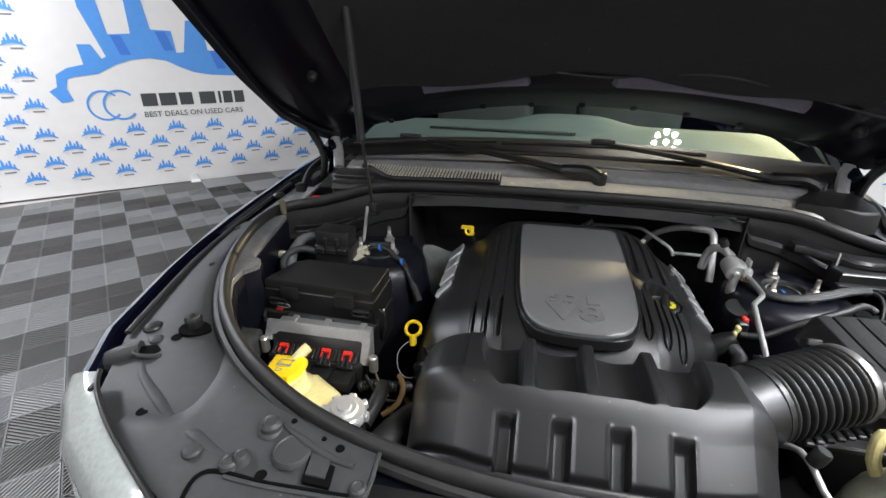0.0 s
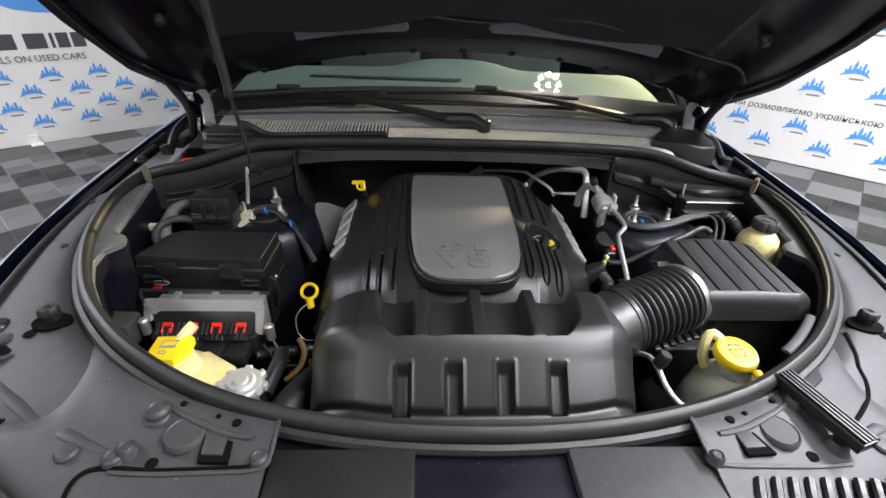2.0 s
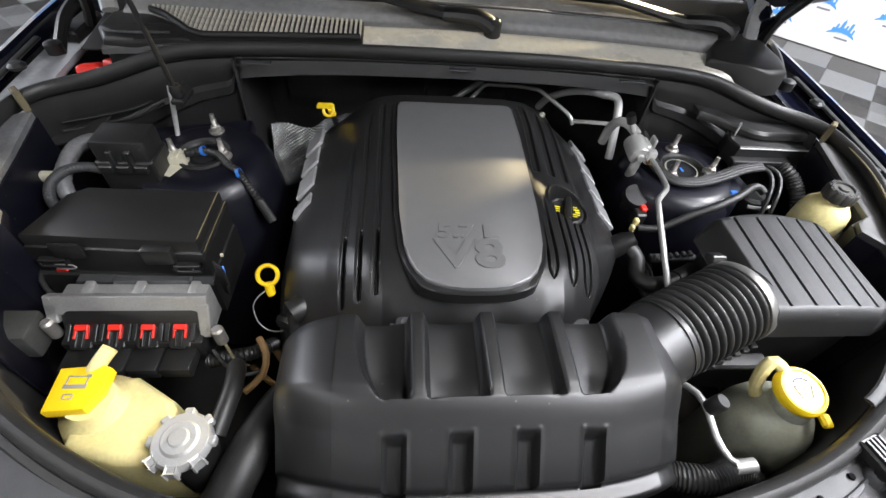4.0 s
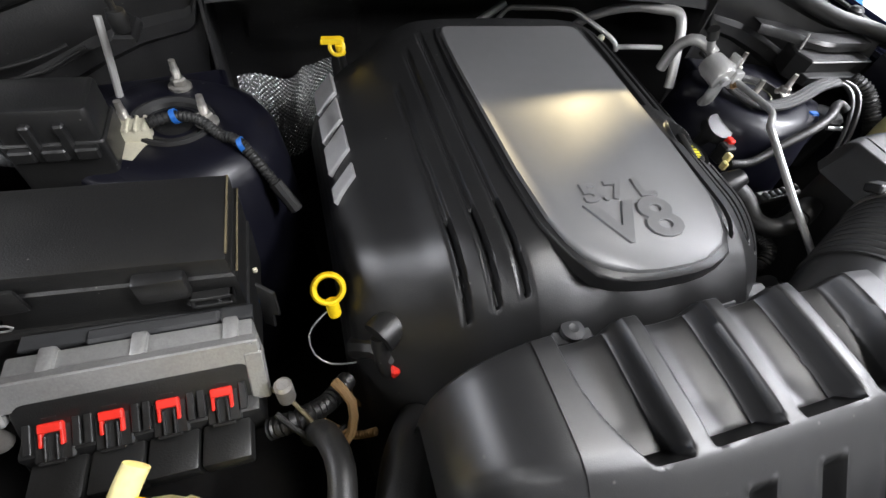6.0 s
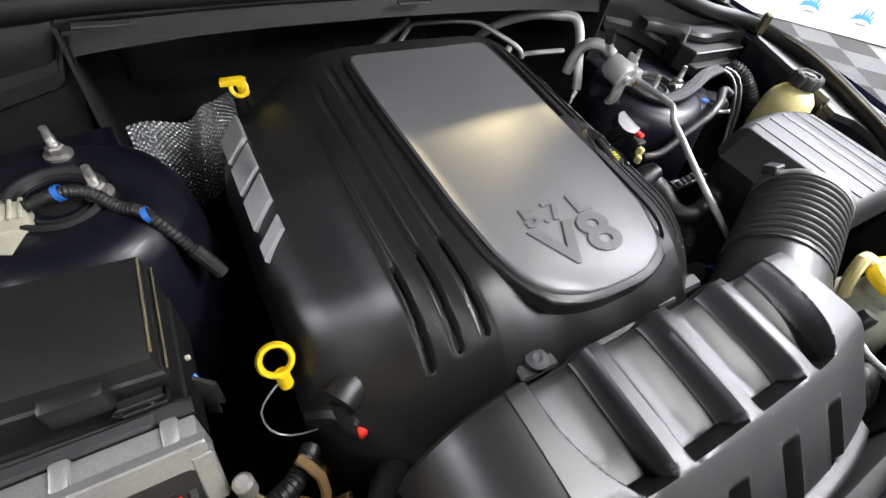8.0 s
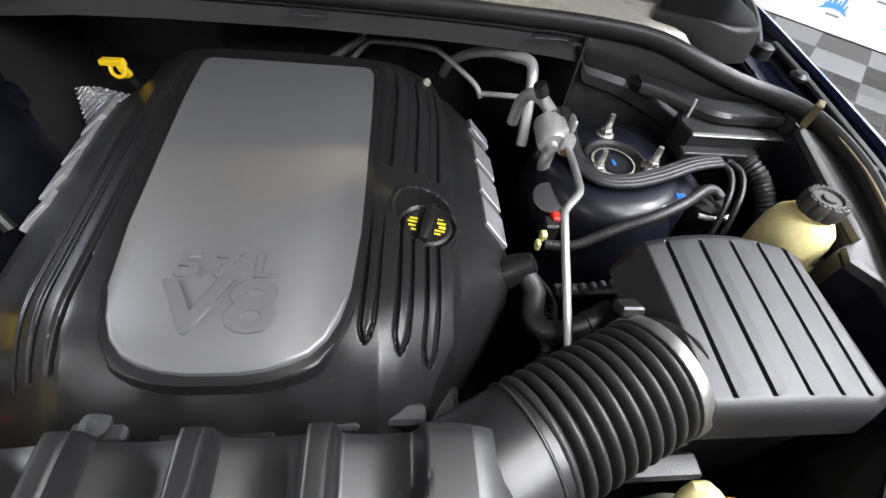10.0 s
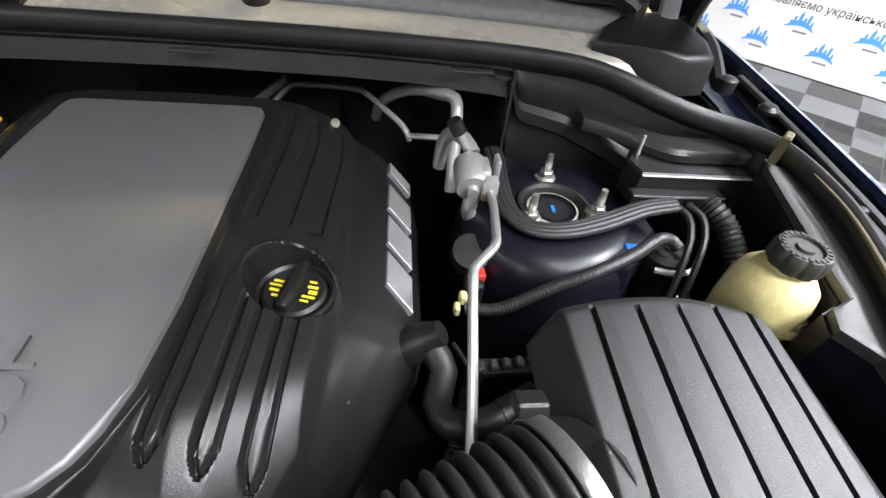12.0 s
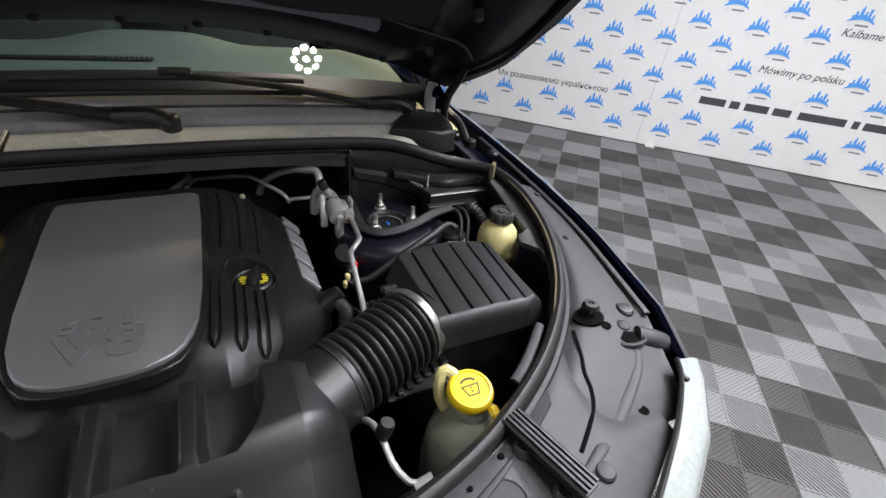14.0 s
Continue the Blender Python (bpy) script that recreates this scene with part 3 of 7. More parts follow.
words("Ми розмовляємо українською", 0.085, right, MR, -1.22, 0.49, INK_GREY)
words("Mówimy po polsku", 0.0985, right, MR, 1.137, 0.92, INK_GREY, 0.25)
words("Kalbame", 0.0985, right, MR, 1.46, 1.325, INK_GREY, 0.25)
# the street address as plain bars
for x0, x1 in ((0.348, 0.602), (0.646, 0.739), (0.789, 1.015), (1.057, 1.224), (1.294, 1.725), (1.781, 1.842), (1.881, 2.25)):
    bm = B()
    flat(bm, [(x0, 0.54), (x1, 0.54), (x1, 0.615), (x0, 0.615)], MR)
    part("lettering_bar", bm, INK_GREY, right, "", 0)
part("seam", box(B(), (-0.005, 0, 0.0), (0.005, SHEET, 0.002), 0, 2, MR @ Matrix.Translation((-0.13, 0, 0))), INK_PALE, right)
for ob_m, x in ((ML, 0.35), (MR, 0.02)):
    q = ob_m @ Vector((x, 0, 0.05))
    bm = B()
    box(bm, (x - 0.035, 0.0, 0.0), (x + 0.035, 0.09, 0.012), 0.003, 1, ob_m)
    box(bm, (x - 0.05, 0.0, 0.0), (x + 0.05, 0.012, 0.09), 0.003, 1, ob_m)
    solo("banner_foot", bm, BANNER, "small white bracket at the foot of the banner", "bracket", "banner feet")

# ---- the car: skin and front panels ----
car = thing("car", "dark blue car with its bonnet raised on a prop", "car", (0, 0.9, 0))


def lift(y):
    return lerp([(-0.35, 1.0), (-0.12, 1.045), (0, 1.06), (0.2, 1.075), (0.46, 1.095), (0.85, 1.115), (1.1, 1.125)], y)


def edge_x(y):
    return lerp([(-0.35, 0.62), (-0.25, 0.70), (-0.12, 0.79), (0, 0.848), (0.2, 0.89), (0.46, 0.918), (0.85, 0.932), (1.1, 0.935), (1.7, 0.945)], y)


def gap_x(y):
    return lerp([(-0.35, 0.56), (-0.25, 0.64), (-0.12, 0.742), (0, 0.800), (0.2, 0.842), (0.3, 0.856), (0.59, 0.872), (0.8, 0.878), (1.1, 0.88)], y)


SEAL = [(0, -0.180, 1.056), (0.19, -0.168, 1.059), (0.36, -0.129, 1.068), (0.5, -0.058, 1.077), (0.605, 0.03, 1.083), (0.675, 0.12, 1.09), (0.73, 0.23, 1.10), (0.754, 0.34, 1.116), (0.760, 0.42, 1.121)]


def seal_x(y):
    return lerp([(p[1], p[0]) for p in SEAL], y)


def seal_z(y):
    return lerp([(p[1], p[2]) for p in SEAL], y)


for side in (-1, 1):
    # fender skin
    def skin(u, v, side=side):
        y = -0.1 + 1.25 * u
        x, z = edge_x(y), lift(y)
        prof = [(gap_x(y) + 0.012, z - 0.035), (gap_x(y) + 0.014, z - 0.004), (gap_x(y) + 0.022, z + 0.002), (x - 0.012, z - 0.004), (x, z - 0.016), (x + 0.012, z - 0.06), (x + 0.022, z - 0.2), (x + 0.03, z - 0.5)]
        k = v * (len(prof) - 1)
        i = min(int(k), len(prof) - 2)
        a, b = Vector((*prof[i], 0)), Vector((*prof[i + 1], 0))
        q = a.lerp(b, k - i)
        return Vector((side * q.x, y, q.y))
    part("fender", grid(B(), skin, 48, 14, 0.0015), PAINT, car, "glossy dark blue painted fender")
    # plastic shield between the rubber seal and the fender
    def shield(u, v, side=side):
        y = -0.165 + 0.61 * u
        xs, xg = seal_x(y) + 0.004, gap_x(y) - 0.004
        x = xs + (xg - xs) * v
        bow = 0.004 * math.sin(math.pi * v)
        z = (seal_z(y) - 0.012) * (1 - v) + (lift(y) - 0.012) * v + bow
        z -= 0.012 * math.exp(-((v - 0.1) / 0.12) ** 2)
        return Vector((side * x, y, z))
    part("side_shield", grid(B(), shield, 60, 24, 0.003), SHIELD, car, "grey-black moulded plastic shield beside the engine bay")
    # nose shield in front of the seal
    def nose(u, v, side=side):
        x = 0.27 + (0.66 - 0.27) * u
        y1 = lerp([(p[0], p[1]) for p in SEAL], x) - 0.006
        y0 = -0.325 + 0.145 * max(0, (x - 0.3) / 0.36) ** 1.4
        y = y1 + (y0 - y1) * v
        z = 1.062 - 0.03 * v**2 + 0.004 * math.sin(9 * v) * (1 - v)
        z -= 0.010 * min(1, max(0, (y + 0.165) / 0.03)) * min(1, max(0, (x - 0.55) / 0.04))
        return Vector((side * x, y, z))
    part("nose_shield", grid(B(), nose, 40, 26, 0.003), SHIELD, car, "grey-black moulded plastic shield behind the headlamp")

# rubber seal round the engine bay
rear = [(0.752, 0.480, 1.123), (0.722, 0.518, 1.125), (0.67, 0.542, 1.130), (0.615, 0.560, 1.143), (0.565, 0.578, 1.157), (0.51, 0.597, 1.166), (0.40, 0.612, 1.170), (0.2, 0.622, 1.172), (0, 0.625, 1.172)]
ring = SEAL + rear
loop = ring + [(-x, y, z) for x, y, z in ring[-2:0:-1]]
part("bay_seal", tube(B(), loop, 0.0108, 12, 0.015, True, flat=1.3), RUBBER, car, "thick black rubber seal round the engine bay")
worn = [(x - 0.012, y - 0.004, z + 0.010) for x, y, z in SEAL[4:9]]
part("worn_lip", tube(B(), worn, lambda t: 0.0005 + 0.0022 * math.sin(math.pi * t) ** 0.4, 8), WORN_GLINT, car, "yellowed worn edge of the seal")
bm = B()
low = [(x * 1.012, y + (0.012 if y > 0.3 else -0.012), z - 0.014) for x, y, z in loop]
tube(bm, low, 0.009, 8, 0.02, True)
part("seal_lip", bm, RUBBER, car)

# ---- cowl, windscreen, cabin front ----
def cowl(u, v):
    x = -0.66 + 1.32 * u
    bow = (x / 0.66) ** 2
    prof = [(0.710, 1.1865), (0.716, 1.178), (0.748, 1.181), (0.757, 1.192), (0.80, 1.203), (0.81, 1.196), (0.86, 1.212), (0.90, 1.215)]
    k = v * (len(prof) - 1)
    i = min(int(k), len(prof) - 2)
    t = k - i
    y, z = prof[i][0] + (prof[i + 1][0] - prof[i][0]) * t, prof[i][1] + (prof[i + 1][1] - prof[i][1]) * t
    return Vector((x, y - 0.03 * bow * (1 - v * 0.4) , z - 0.012 * bow))


def lip_z(y):
    return lerp([(0.636, 1.160), (0.642, 1.173), (0.648, 1.178), (0.705, 1.187), (0.712, 1.1865), (0.714, 1.178)], y)


def cowl_lip(u, v):
    x = -0.66 + 1.32 * u
    bow = (x / 0.66) ** 2
    y = 0.636 + 0.078 * v
    return Vector((x, y - 0.03 * bow * (1 - 0.1 * v), lip_z(y) - 0.012 * bow))


part("cowl_lip", grid(B(), lambda u, v: cowl_lip(0.36 + 0.64 * u, v), 40, 26, 0.004), COWL_LIP, car, "pale front lip of the cowl with warm light in its colour")
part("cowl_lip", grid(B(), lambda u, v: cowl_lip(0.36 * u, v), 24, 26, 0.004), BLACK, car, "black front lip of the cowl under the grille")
part("cowl_panel", grid(B(), cowl, 40, 36, 0.004), COWL, car, "weathered grey plastic cowl below the windscreen")


def screen(u, v):
    x = -0.72 + 1.44 * u
    bow = (x / 0.72) ** 2
    return Vector((x * (1 - 0.12 * v), 0.865 + 0.86 * v - 0.07 * bow, 1.222 + 0.50 * v - 0.02 * bow))


part("windscreen", grid(B(), screen, 24, 16), GLASS, car, "clear green-tinted windscreen").visible_shadow = False


part("windscreen_edge_band", grid(B(), lambda u, v: screen(u, -0.01 + 0.075 * v) + Vector((0, -0.0015, 0.003)), 24, 3), BLACK, car, "black printed band along the foot of the windscreen")


def dash(u, v):
    x = -0.70 + 1.40 * u
    return Vector((x, 0.93 + 0.42 * v - 0.05 * (x / 0.7) ** 2, 1.196 + 0.045 * min(1, 1.3 * v) + 0.01 * math.sin(math.pi * v) + 0.035 * math.exp(-(((x - 0.03) / 0.20) ** 4)) * ease((v - 0.5) / 0.3)))


part("dashboard", grid(B(), dash, 30, 10, 0.02), DASH, car, "pale dashboard top behind the windscreen")
part("cabin_floor", box(B(), (-0.75, 0.95, 0.45), (0.75, 3.6, 0.5)), SEAT, car)
for x in (-0.36, 0.36):
    bm = B()
    box(bm, (x - 0.25, 1.85, 0.5), (x + 0.25, 2.0, 1.35), 0.05, 3)
    box(bm, (x - 0.13, 1.88, 1.35), (x + 0.13, 1.98, 1.58), 0.04, 3)
    part("front_seat", bm, SEAT, car, "dark front seat with a headrest")
part("rear_seat", box(B(), (-0.66, 2.7, 0.5), (0.66, 2.9, 1.45), 0.06, 3), SEAT, car, "dark rear seat bench")
part("roof", grid(B(), lambda u, v: Vector(((-0.64 + 1.28 * u), 1.72 + 2.1 * v, 1.735 + 0.03 * math.sin(math.pi * v) - 0.05 * (2 * u - 1) ** 2)), 12, 12, 0.02), PAINT, car)
for side in (-1, 1):
    part("windscreen_pillar", tube(B(), [(side * 0.74, 0.80, 1.20), (side * 0.70, 1.3, 1.47), (side * 0.64, 1.74, 1.71)], 0.03, 8, 0.05), PAINT, car)
    part("body_side", grid(B(), lambda u, v, side=side: Vector((side * (0.95 - 0.05 * (2 * v - 1) ** 2), 1.15 + 3.0 * u, 0.35 + 0.78 * v)), 10, 8, 0.02), PAINT, car)
for side in (-1, 1):
    part("side_window", grid(B(), lambda u, v, side=side: Vector((side * (0.90 - 0.22 * v), 1.12 + 0.62 * v * (1 - u) + 2.95 * u - 0.4 * v * u, 1.13 + 0.58 * v)), 8, 6, 0), GLASS_DARK, car, "tinted side window").visible_shadow = False
part("tail_panel", box(B(), (-0.9, 4.1, 0.35), (0.9, 4.15, 1.75), 0.02), PAINT, car)

# ---- the raised bonnet ----
SL = radians(42)


def hood_pt(u, v, drop=0.0):
    """u across from -1 to 1, v from the rear edge to the front; drop: metres below the skin."""
    w = 0.76 + 0.115 * min(1, v / 0.16) ** 0.55
    x = 0.02 + u * w
    rear_y, rear_z = 0.865 - 0.02 * u * u, 1.376 - 0.136 * abs(u) ** 2.2
    run = 1.02 * v
    y = rear_y - run * math.cos(SL)
    z = rear_z + run * math.sin(SL) - 0.06 * min(1, v / 0.4) * abs(u) ** 3
    return Vector((x, y, z)) + Vector((0, -math.sin(SL), -math.cos(SL))) * drop


bonnet = part("bonnet", grid(B(), lambda a, b: hood_pt(2 * a - 1, b), 40, 40), PAINT, car, "raised dark blue bonnet")
def inner(a, b):
    u = 2 * a - 1
    rim = 0.03 * min(1, 6 * (1 - abs(u))) + 0.012 * math.exp(-(((abs(u) - 0.86) / 0.05) ** 2))
    return hood_pt(u * 0.998, b, 0.008 + 0.028 * min(1, 7 * (1 - abs(u)), 9 * b + 0.05, 9 * (1 - b) + 0.05) - 0.016 * math.exp(-(((abs(u) - 0.80) / 0.05) ** 2)))
part("bonnet_frame", grid(B(), inner, 80, 60, 0.002), HOOD_IN, car, "dark painted inner frame of the bonnet")
def pad(a, b):
    u = (2 * a - 1) * 0.70
    v = (0.180 + 0.02 * math.cos(9 * u) + 0.05 * max(0, abs(u) - 0.45)) * (1 - b) + 0.95 * b
    return hood_pt(u, v, 0.044 + 0.004 * math.sin(14 * u) * math.sin(11 * v))
part("bonnet_liner", grid(B(), pad, 50, 40, 0.01), LINER, car, "black fabric insulation pad under the bonnet")

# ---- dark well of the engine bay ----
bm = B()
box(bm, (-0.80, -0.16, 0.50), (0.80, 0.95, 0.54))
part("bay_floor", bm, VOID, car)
part("firewall", grid(B(), lambda u, v: Vector((-0.72 + 1.44 * u, 0.93 + 0.012 * math.sin(30 * u) * math.sin(7 * v), 0.5 + 0.706 * v)), 40, 12, 0.006), FIREWALL, car, "dark firewall behind the engine")
part("bulkhead", grid(B(), lambda u, v: Vector((-0.72 + 1.44 * u, 0.838 - 0.012 * math.exp(-(((v - 0.86) / 0.035) ** 4)) - 0.010 * math.exp(-(((v - 0.70) / 0.05) ** 4)) * (math.sin(26 * u) > -0.3) + 0.003 * math.sin(40 * u), 0.5 + 0.672 * v)), 160, 60, 0.004), FIREWALL, car, "dark pressed bulkhead behind the engine")
# Unseen plate, added to stop lamp light leaking under the cowl.
part("light_leak_plate", grid(B(), lambda u, v: Vector((-0.72 + 1.44 * u, 0.645 + 0.30 * v, 1.150 + 0.045 * v - 0.012 * (2 * u - 1) ** 2)), 12, 8, 0.003), VOID, car, "unseen plate added to stop light under the cowl")


def cowl_front(u, v):
    n = len(REAR_WALL) - 1
    k = min(u * n, n - 1e-6)
    i = int(k)
    a, b = Vector(REAR_WALL[i]), Vector(REAR_WALL[i + 1])
    q = a.lerp(b, k - i)
    low = lerp([(0, 0.30), (0.40, 0.18), (0.425, 0.046), (0.6, 0.038), (1, 0.036)], 1 - abs(q.x) / 0.74)
    z = q.z - 0.012 - low * v
    out = 0.006 * math.sin(math.pi * min(1, v * 3)) + (0.012 if 0.33 < v < 0.42 and abs(q.x) > 0.4 else 0)
    return Vector((q.x, q.y + 0.012 * (1 - v) - out, z))
REAR_WALL = [(x, y, z) for x, y, z in ((-0.752, 0.480, 1.123), (-0.722, 0.518, 1.125), (-0.67, 0.542, 1.130), (-0.615, 0.560, 1.143), (-0.565, 0.578, 1.157), (-0.51, 0.597, 1.166), (-0.46, 0.606, 1.168), (-0.40, 0.612, 1.17), (-0.2, 0.622, 1.172), (0, 0.625, 1.172),
             (0.2, 0.622, 1.172), (0.40, 0.612, 1.17), (0.46, 0.606, 1.168), (0.51, 0.597, 1.166), (0.565, 0.578, 1.157), (0.615, 0.560, 1.143), (0.67, 0.542, 1.130), (0.722, 0.518, 1.125), (0.752, 0.480, 1.123))]
part("cowl_front", grid(B(), cowl_front, 120, 24, 0.004), PANEL, car, "black plastic wall below the rear seal")
for x in (-0.385, 0.015, 0.37):
    part("wall_clip", box(B(), (x - 0.028, lerp([(0, 0.606), (0.4, 0.593)], abs(x)), 1.1485), (x + 0.028, lerp([(0, 0.606), (0.4, 0.593)], abs(x)) + 0.012, 1.1515), 0.001, 1), SHIELD, car, "pale worn clip edge on the wall")
for side in (-1, 1):
    part("cowl_return", grid(B(), lambda u, v, side=side: Vector((side * (0.43 + 0.02 * u), 0.60 + 0.33 * u, 0.6 + 0.55 * v)), 8, 8, 0.004), FIREWALL, car)
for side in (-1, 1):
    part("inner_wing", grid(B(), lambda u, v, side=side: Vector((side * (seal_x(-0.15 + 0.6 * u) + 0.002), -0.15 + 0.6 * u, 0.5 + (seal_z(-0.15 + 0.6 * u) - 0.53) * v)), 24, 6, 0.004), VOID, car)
for side in (-1, 1):
    part("wing_flange", grid(B(), lambda u, v, side=side: Vector((side * (seal_x(0.2 + 0.25 * u) + 0.012 - 0.03 * v), 0.2 + 0.25 * u, seal_z(0.2 + 0.25 * u) - 0.03 - 0.10 * v)), 12, 6, 0.003), FIREWALL, car, "dark inner wing panel below the seal")
part("radiator", box(B(), (-0.45, -0.17, 0.5), (0.45, -0.15, 1.02), 0.005), VOID, car, "black radiator below the front crossmember")
bm = B()
box(bm, (-0.22, 0.06, 0.55), (0.22, 0.58, 0.95), 0.03)
solo("engine_block", bm, VOID, "dark engine block under its plastic cover", "engine")

# ---- engine cover ----
PROF = [(0, 0), (0.10, 0.002), (0.13, 0.005), (0.15, 0.009), (0.175, 0.022), (0.20, 0.039), (0.212, 0.050), (0.235, 0.065), (0.268, 0.084), (0.288, 0.100), (0.299, 0.116), (0.305, 0.138), (0.308, 0.170)]

# the half with the oil filler has a steep facet between two creases
CREASED = [(0, 0), (0.10, 0.002), (0.13, 0.005), (0.15, 0.009), (0.175, 0.020), (0.20, 0.032), (0.209, 0.037), (0.224, 0.058), (0.240, 0.066), (0.268, 0.084), (0.288, 0.100), (0.299, 0.116), (0.305, 0.138), (0.308, 0.170)]


def groove(s, floor_w, deep, slot):
    """Depth of a moulded groove: a step at its outer side, a flat floor and a narrow deep slot at its inner side."""
    if s < -0.0025 or s > floor_w + 0.0025:
        return 0.0
    out = deep * min(1.0, max(0.0, (floor_w + 0.0025 - s) / 0.003))
    if s < 0.0035:
        out = max(out * 0.6, slot)
    return out * min(1.0, (s + 0.0025) / 0.002)


def lean(x, y):
    """How far the moulded lines of the right half run outwards towards the rear."""
    return lerp([(0.07, -0.011), (0.13, -0.007), (0.2, -0.003), (0.275, 0), (0.34, 0.004), (0.58, 0.018)], y) * min(1, max(0, (x - 0.05) / 0.06)) * min(1, max(0, (0.25 - x) / 0.05))


def cover_z(x, y, a0=0.0):
    crest = lerp([(0.06, 1.086), (0.12, 1.092), (0.55, 1.106), (0.62, 1.105)], y)
    a = abs(x)
    if x > 0:
        z = crest - sum(lerp(CREASED, abs(a + o)) for o in (-0.003, 0, 0.003)) / 3
    else:
        z = crest - sum(lerp(PROF, abs(a + o)) for o in (-0.008, -0.004, 0, 0.004, 0.008)) / 5
    # the front and its corners roll down
    start = 0.185 + 0.5 * max(0.0, a - 0.13)
    if y < start:
        z -= 0.062 * ((start - y) / 0.115) ** 2.2
    if x < 0:
        for gx, end in ((0.1375, 0.56), (0.1625, 0.53), (0.1875, 0.47)):
            lo = 0.117 + 0.1 * max(0, gx - 0.15)
            run = min(1, max(0, (y - lo) / 0.006)) * min(1, max(0, (end - y) / 0.03))
            front = min(1, max(0, (0.228 - y) / 0.004))
            z -= run * groove(a - gx, 0.0065, 0.0022, 0.0036 + 0.0061 * front)
    else:
        # three long grooves: two slots round a flat land, closed in a rounded tip at the front
        for gx, lo, hi in ((0.124, 0.136, 0.300), (0.157, 0.131, 0.281), (0.186, 0.127, 0.276)):
            c = a0 - gx
            w = 0.0092 * min(1, max(0, (y - lo) / 0.018)) ** 0.4
            if abs(c) < w and y < hi:
                fade = min(1, (hi - y) / (0.08 if gx < 0.13 else 0.010))
                slot = 0.15 + 0.85 * ease((abs(c) - w + 0.0056) / 0.002)
                z -= fade * ease((w - abs(c)) / 0.002) * slot * (0.0080 if c < 0 else 0.0058)
        for gx in (0.128, 0.158, 0.187):
            run2 = min(1, max(0, (y - 0.362) / 0.004)) * min(1, max(0, (0.57 - y) / 0.02))
            z -= 0.0055 * run2 * math.exp(-(((a0 - gx) / 0.0068) ** 8))
        d = math.hypot(x - 0.182, y - 0.297)
        if d < 0.046:
            z += 0.004 * math.exp(-(((d - 0.041) / 0.003) ** 2)) * min(1, max(0, (y - 0.285) / 0.02))
        if d < 0.0385:
            z += (1.047 - z) * min(1, (0.0385 - d) / 0.003)
    return z


cover = thing("engine_cover", "satin black plastic engine cover with a silver centre plate", "engine cover", (0, 0.35, 0.95))
NX, NY = 540, 210


def cover_pt(u, v):
    x = -0.308 + 0.616 * u
    wide = lerp([(0, 0.94), (0.1, 0.985), (0.2, 1.0), (0.84, 1.0), (0.93, 0.975), (1, 0.92)], v)
    y = 0.070 + 0.517 * v
    a0 = abs(x)
    x += lean(x, y)
    flat_x = x * wide if abs(x) < 0.2 else math.copysign(0.2 * wide + (abs(x) - 0.2) * (0.308 - 0.2 * wide) / 0.108, x)
    px = x * wide
    if px > 0.170:
        # the front corner beside the oil filler is cut back
        edge = lerp([(0.07, 0.190), (0.12, 0.205), (0.151, 0.222), (0.175, 0.240), (0.207, 0.264), (0.266, 0.300), (0.30, 0.308), (0.6, 0.308)], y)
        start = min(0.205, edge - 0.02)
        px = min(px, start + max(0, px - start) * (edge - start) / (0.308 - start))
    return Vector((px, y, cover_z(flat_x, y, a0)))


part("shell", grid(B(), cover_pt, NX, NY, 0.004), COVER, cover, "black moulded shell with sunken grooves")


PLATE_Z = [(0.06, 1.094), (0.12, 1.0965), (0.54, 1.108), (0.62, 1.110)]
PLATE = [(0.101, 0), (0.1012, 0.02), (0.104, 0.04), (0.1095, 0.058), (0.117, 0.072), (0.131, 0.085), (0.15, 0.0945), (0.18, 0.102), (0.25, 0.1085), (0.45, 0.1135), (0.535, 0.1135), (0.546, 0.109), (0.55, 0.10)]


def plate_outline(grow=0.0):
    """The plate's plan: half widths along y, squared off at the back and rounded at the front."""
    pts = [(w + grow * min(1, w / 0.06), y + (-grow if y < 0.12 else grow if y > 0.54 else 0)) for y, w in PLATE]
    return [(x + 0.001, y) for x, y in pts] + [(-x + 0.001, y) for x, y in pts[:0:-1]]


def plate(bm, grow, low, high, r, belly=0.0):
    n0 = len(bm.verts)
    prism(bm, plate_outline(grow), 0, 1, 0, 2)
    bm.verts.ensure_lookup_table()
    for v in list(bm.verts)[n0:]:
        base = lerp(PLATE_Z, v.co.y)
        top = v.co.z > 0.5
        v.co.z = base + (high if top else low)
    if r:
        bevel(bm, {e for e in bm.edges if all(q.co.z > lerp(PLATE_Z, q.co.y) + (low + high) / 2 for q in e.verts)}, r, 3)
    return bm


part("plate_rim", plate(B(), 0.008, -0.02, -0.002, 0.003), COVER, cover)
part("centre_plate", plate(B(), 0.0, -0.01, 0.004, 0.004), SILVER, cover, "satin silver centre plate")
slope = math.atan2(0.0115, 0.42)
for text, size, at, ex in (("5.7 L", 0.036, (-0.008, 0.191), 0.0017), ("V8", 0.072, (-0.006, 0.136), 0.0019)):
    z = 1.0965 + (at[1] - 0.12) * math.tan(slope) + 0.0045
    me = letters(text, size, ex, Matrix.Translation((at[0], at[1], z)) @ Matrix.Rotation(slope, 4, "X") @ Matrix.Diagonal((1.25, 1, 1, 1)), 0, size * 0.02, 0.0003)
    me.materials.append(SILVER)
    part("raised_lettering", me, None, cover, "raised silver lettering")
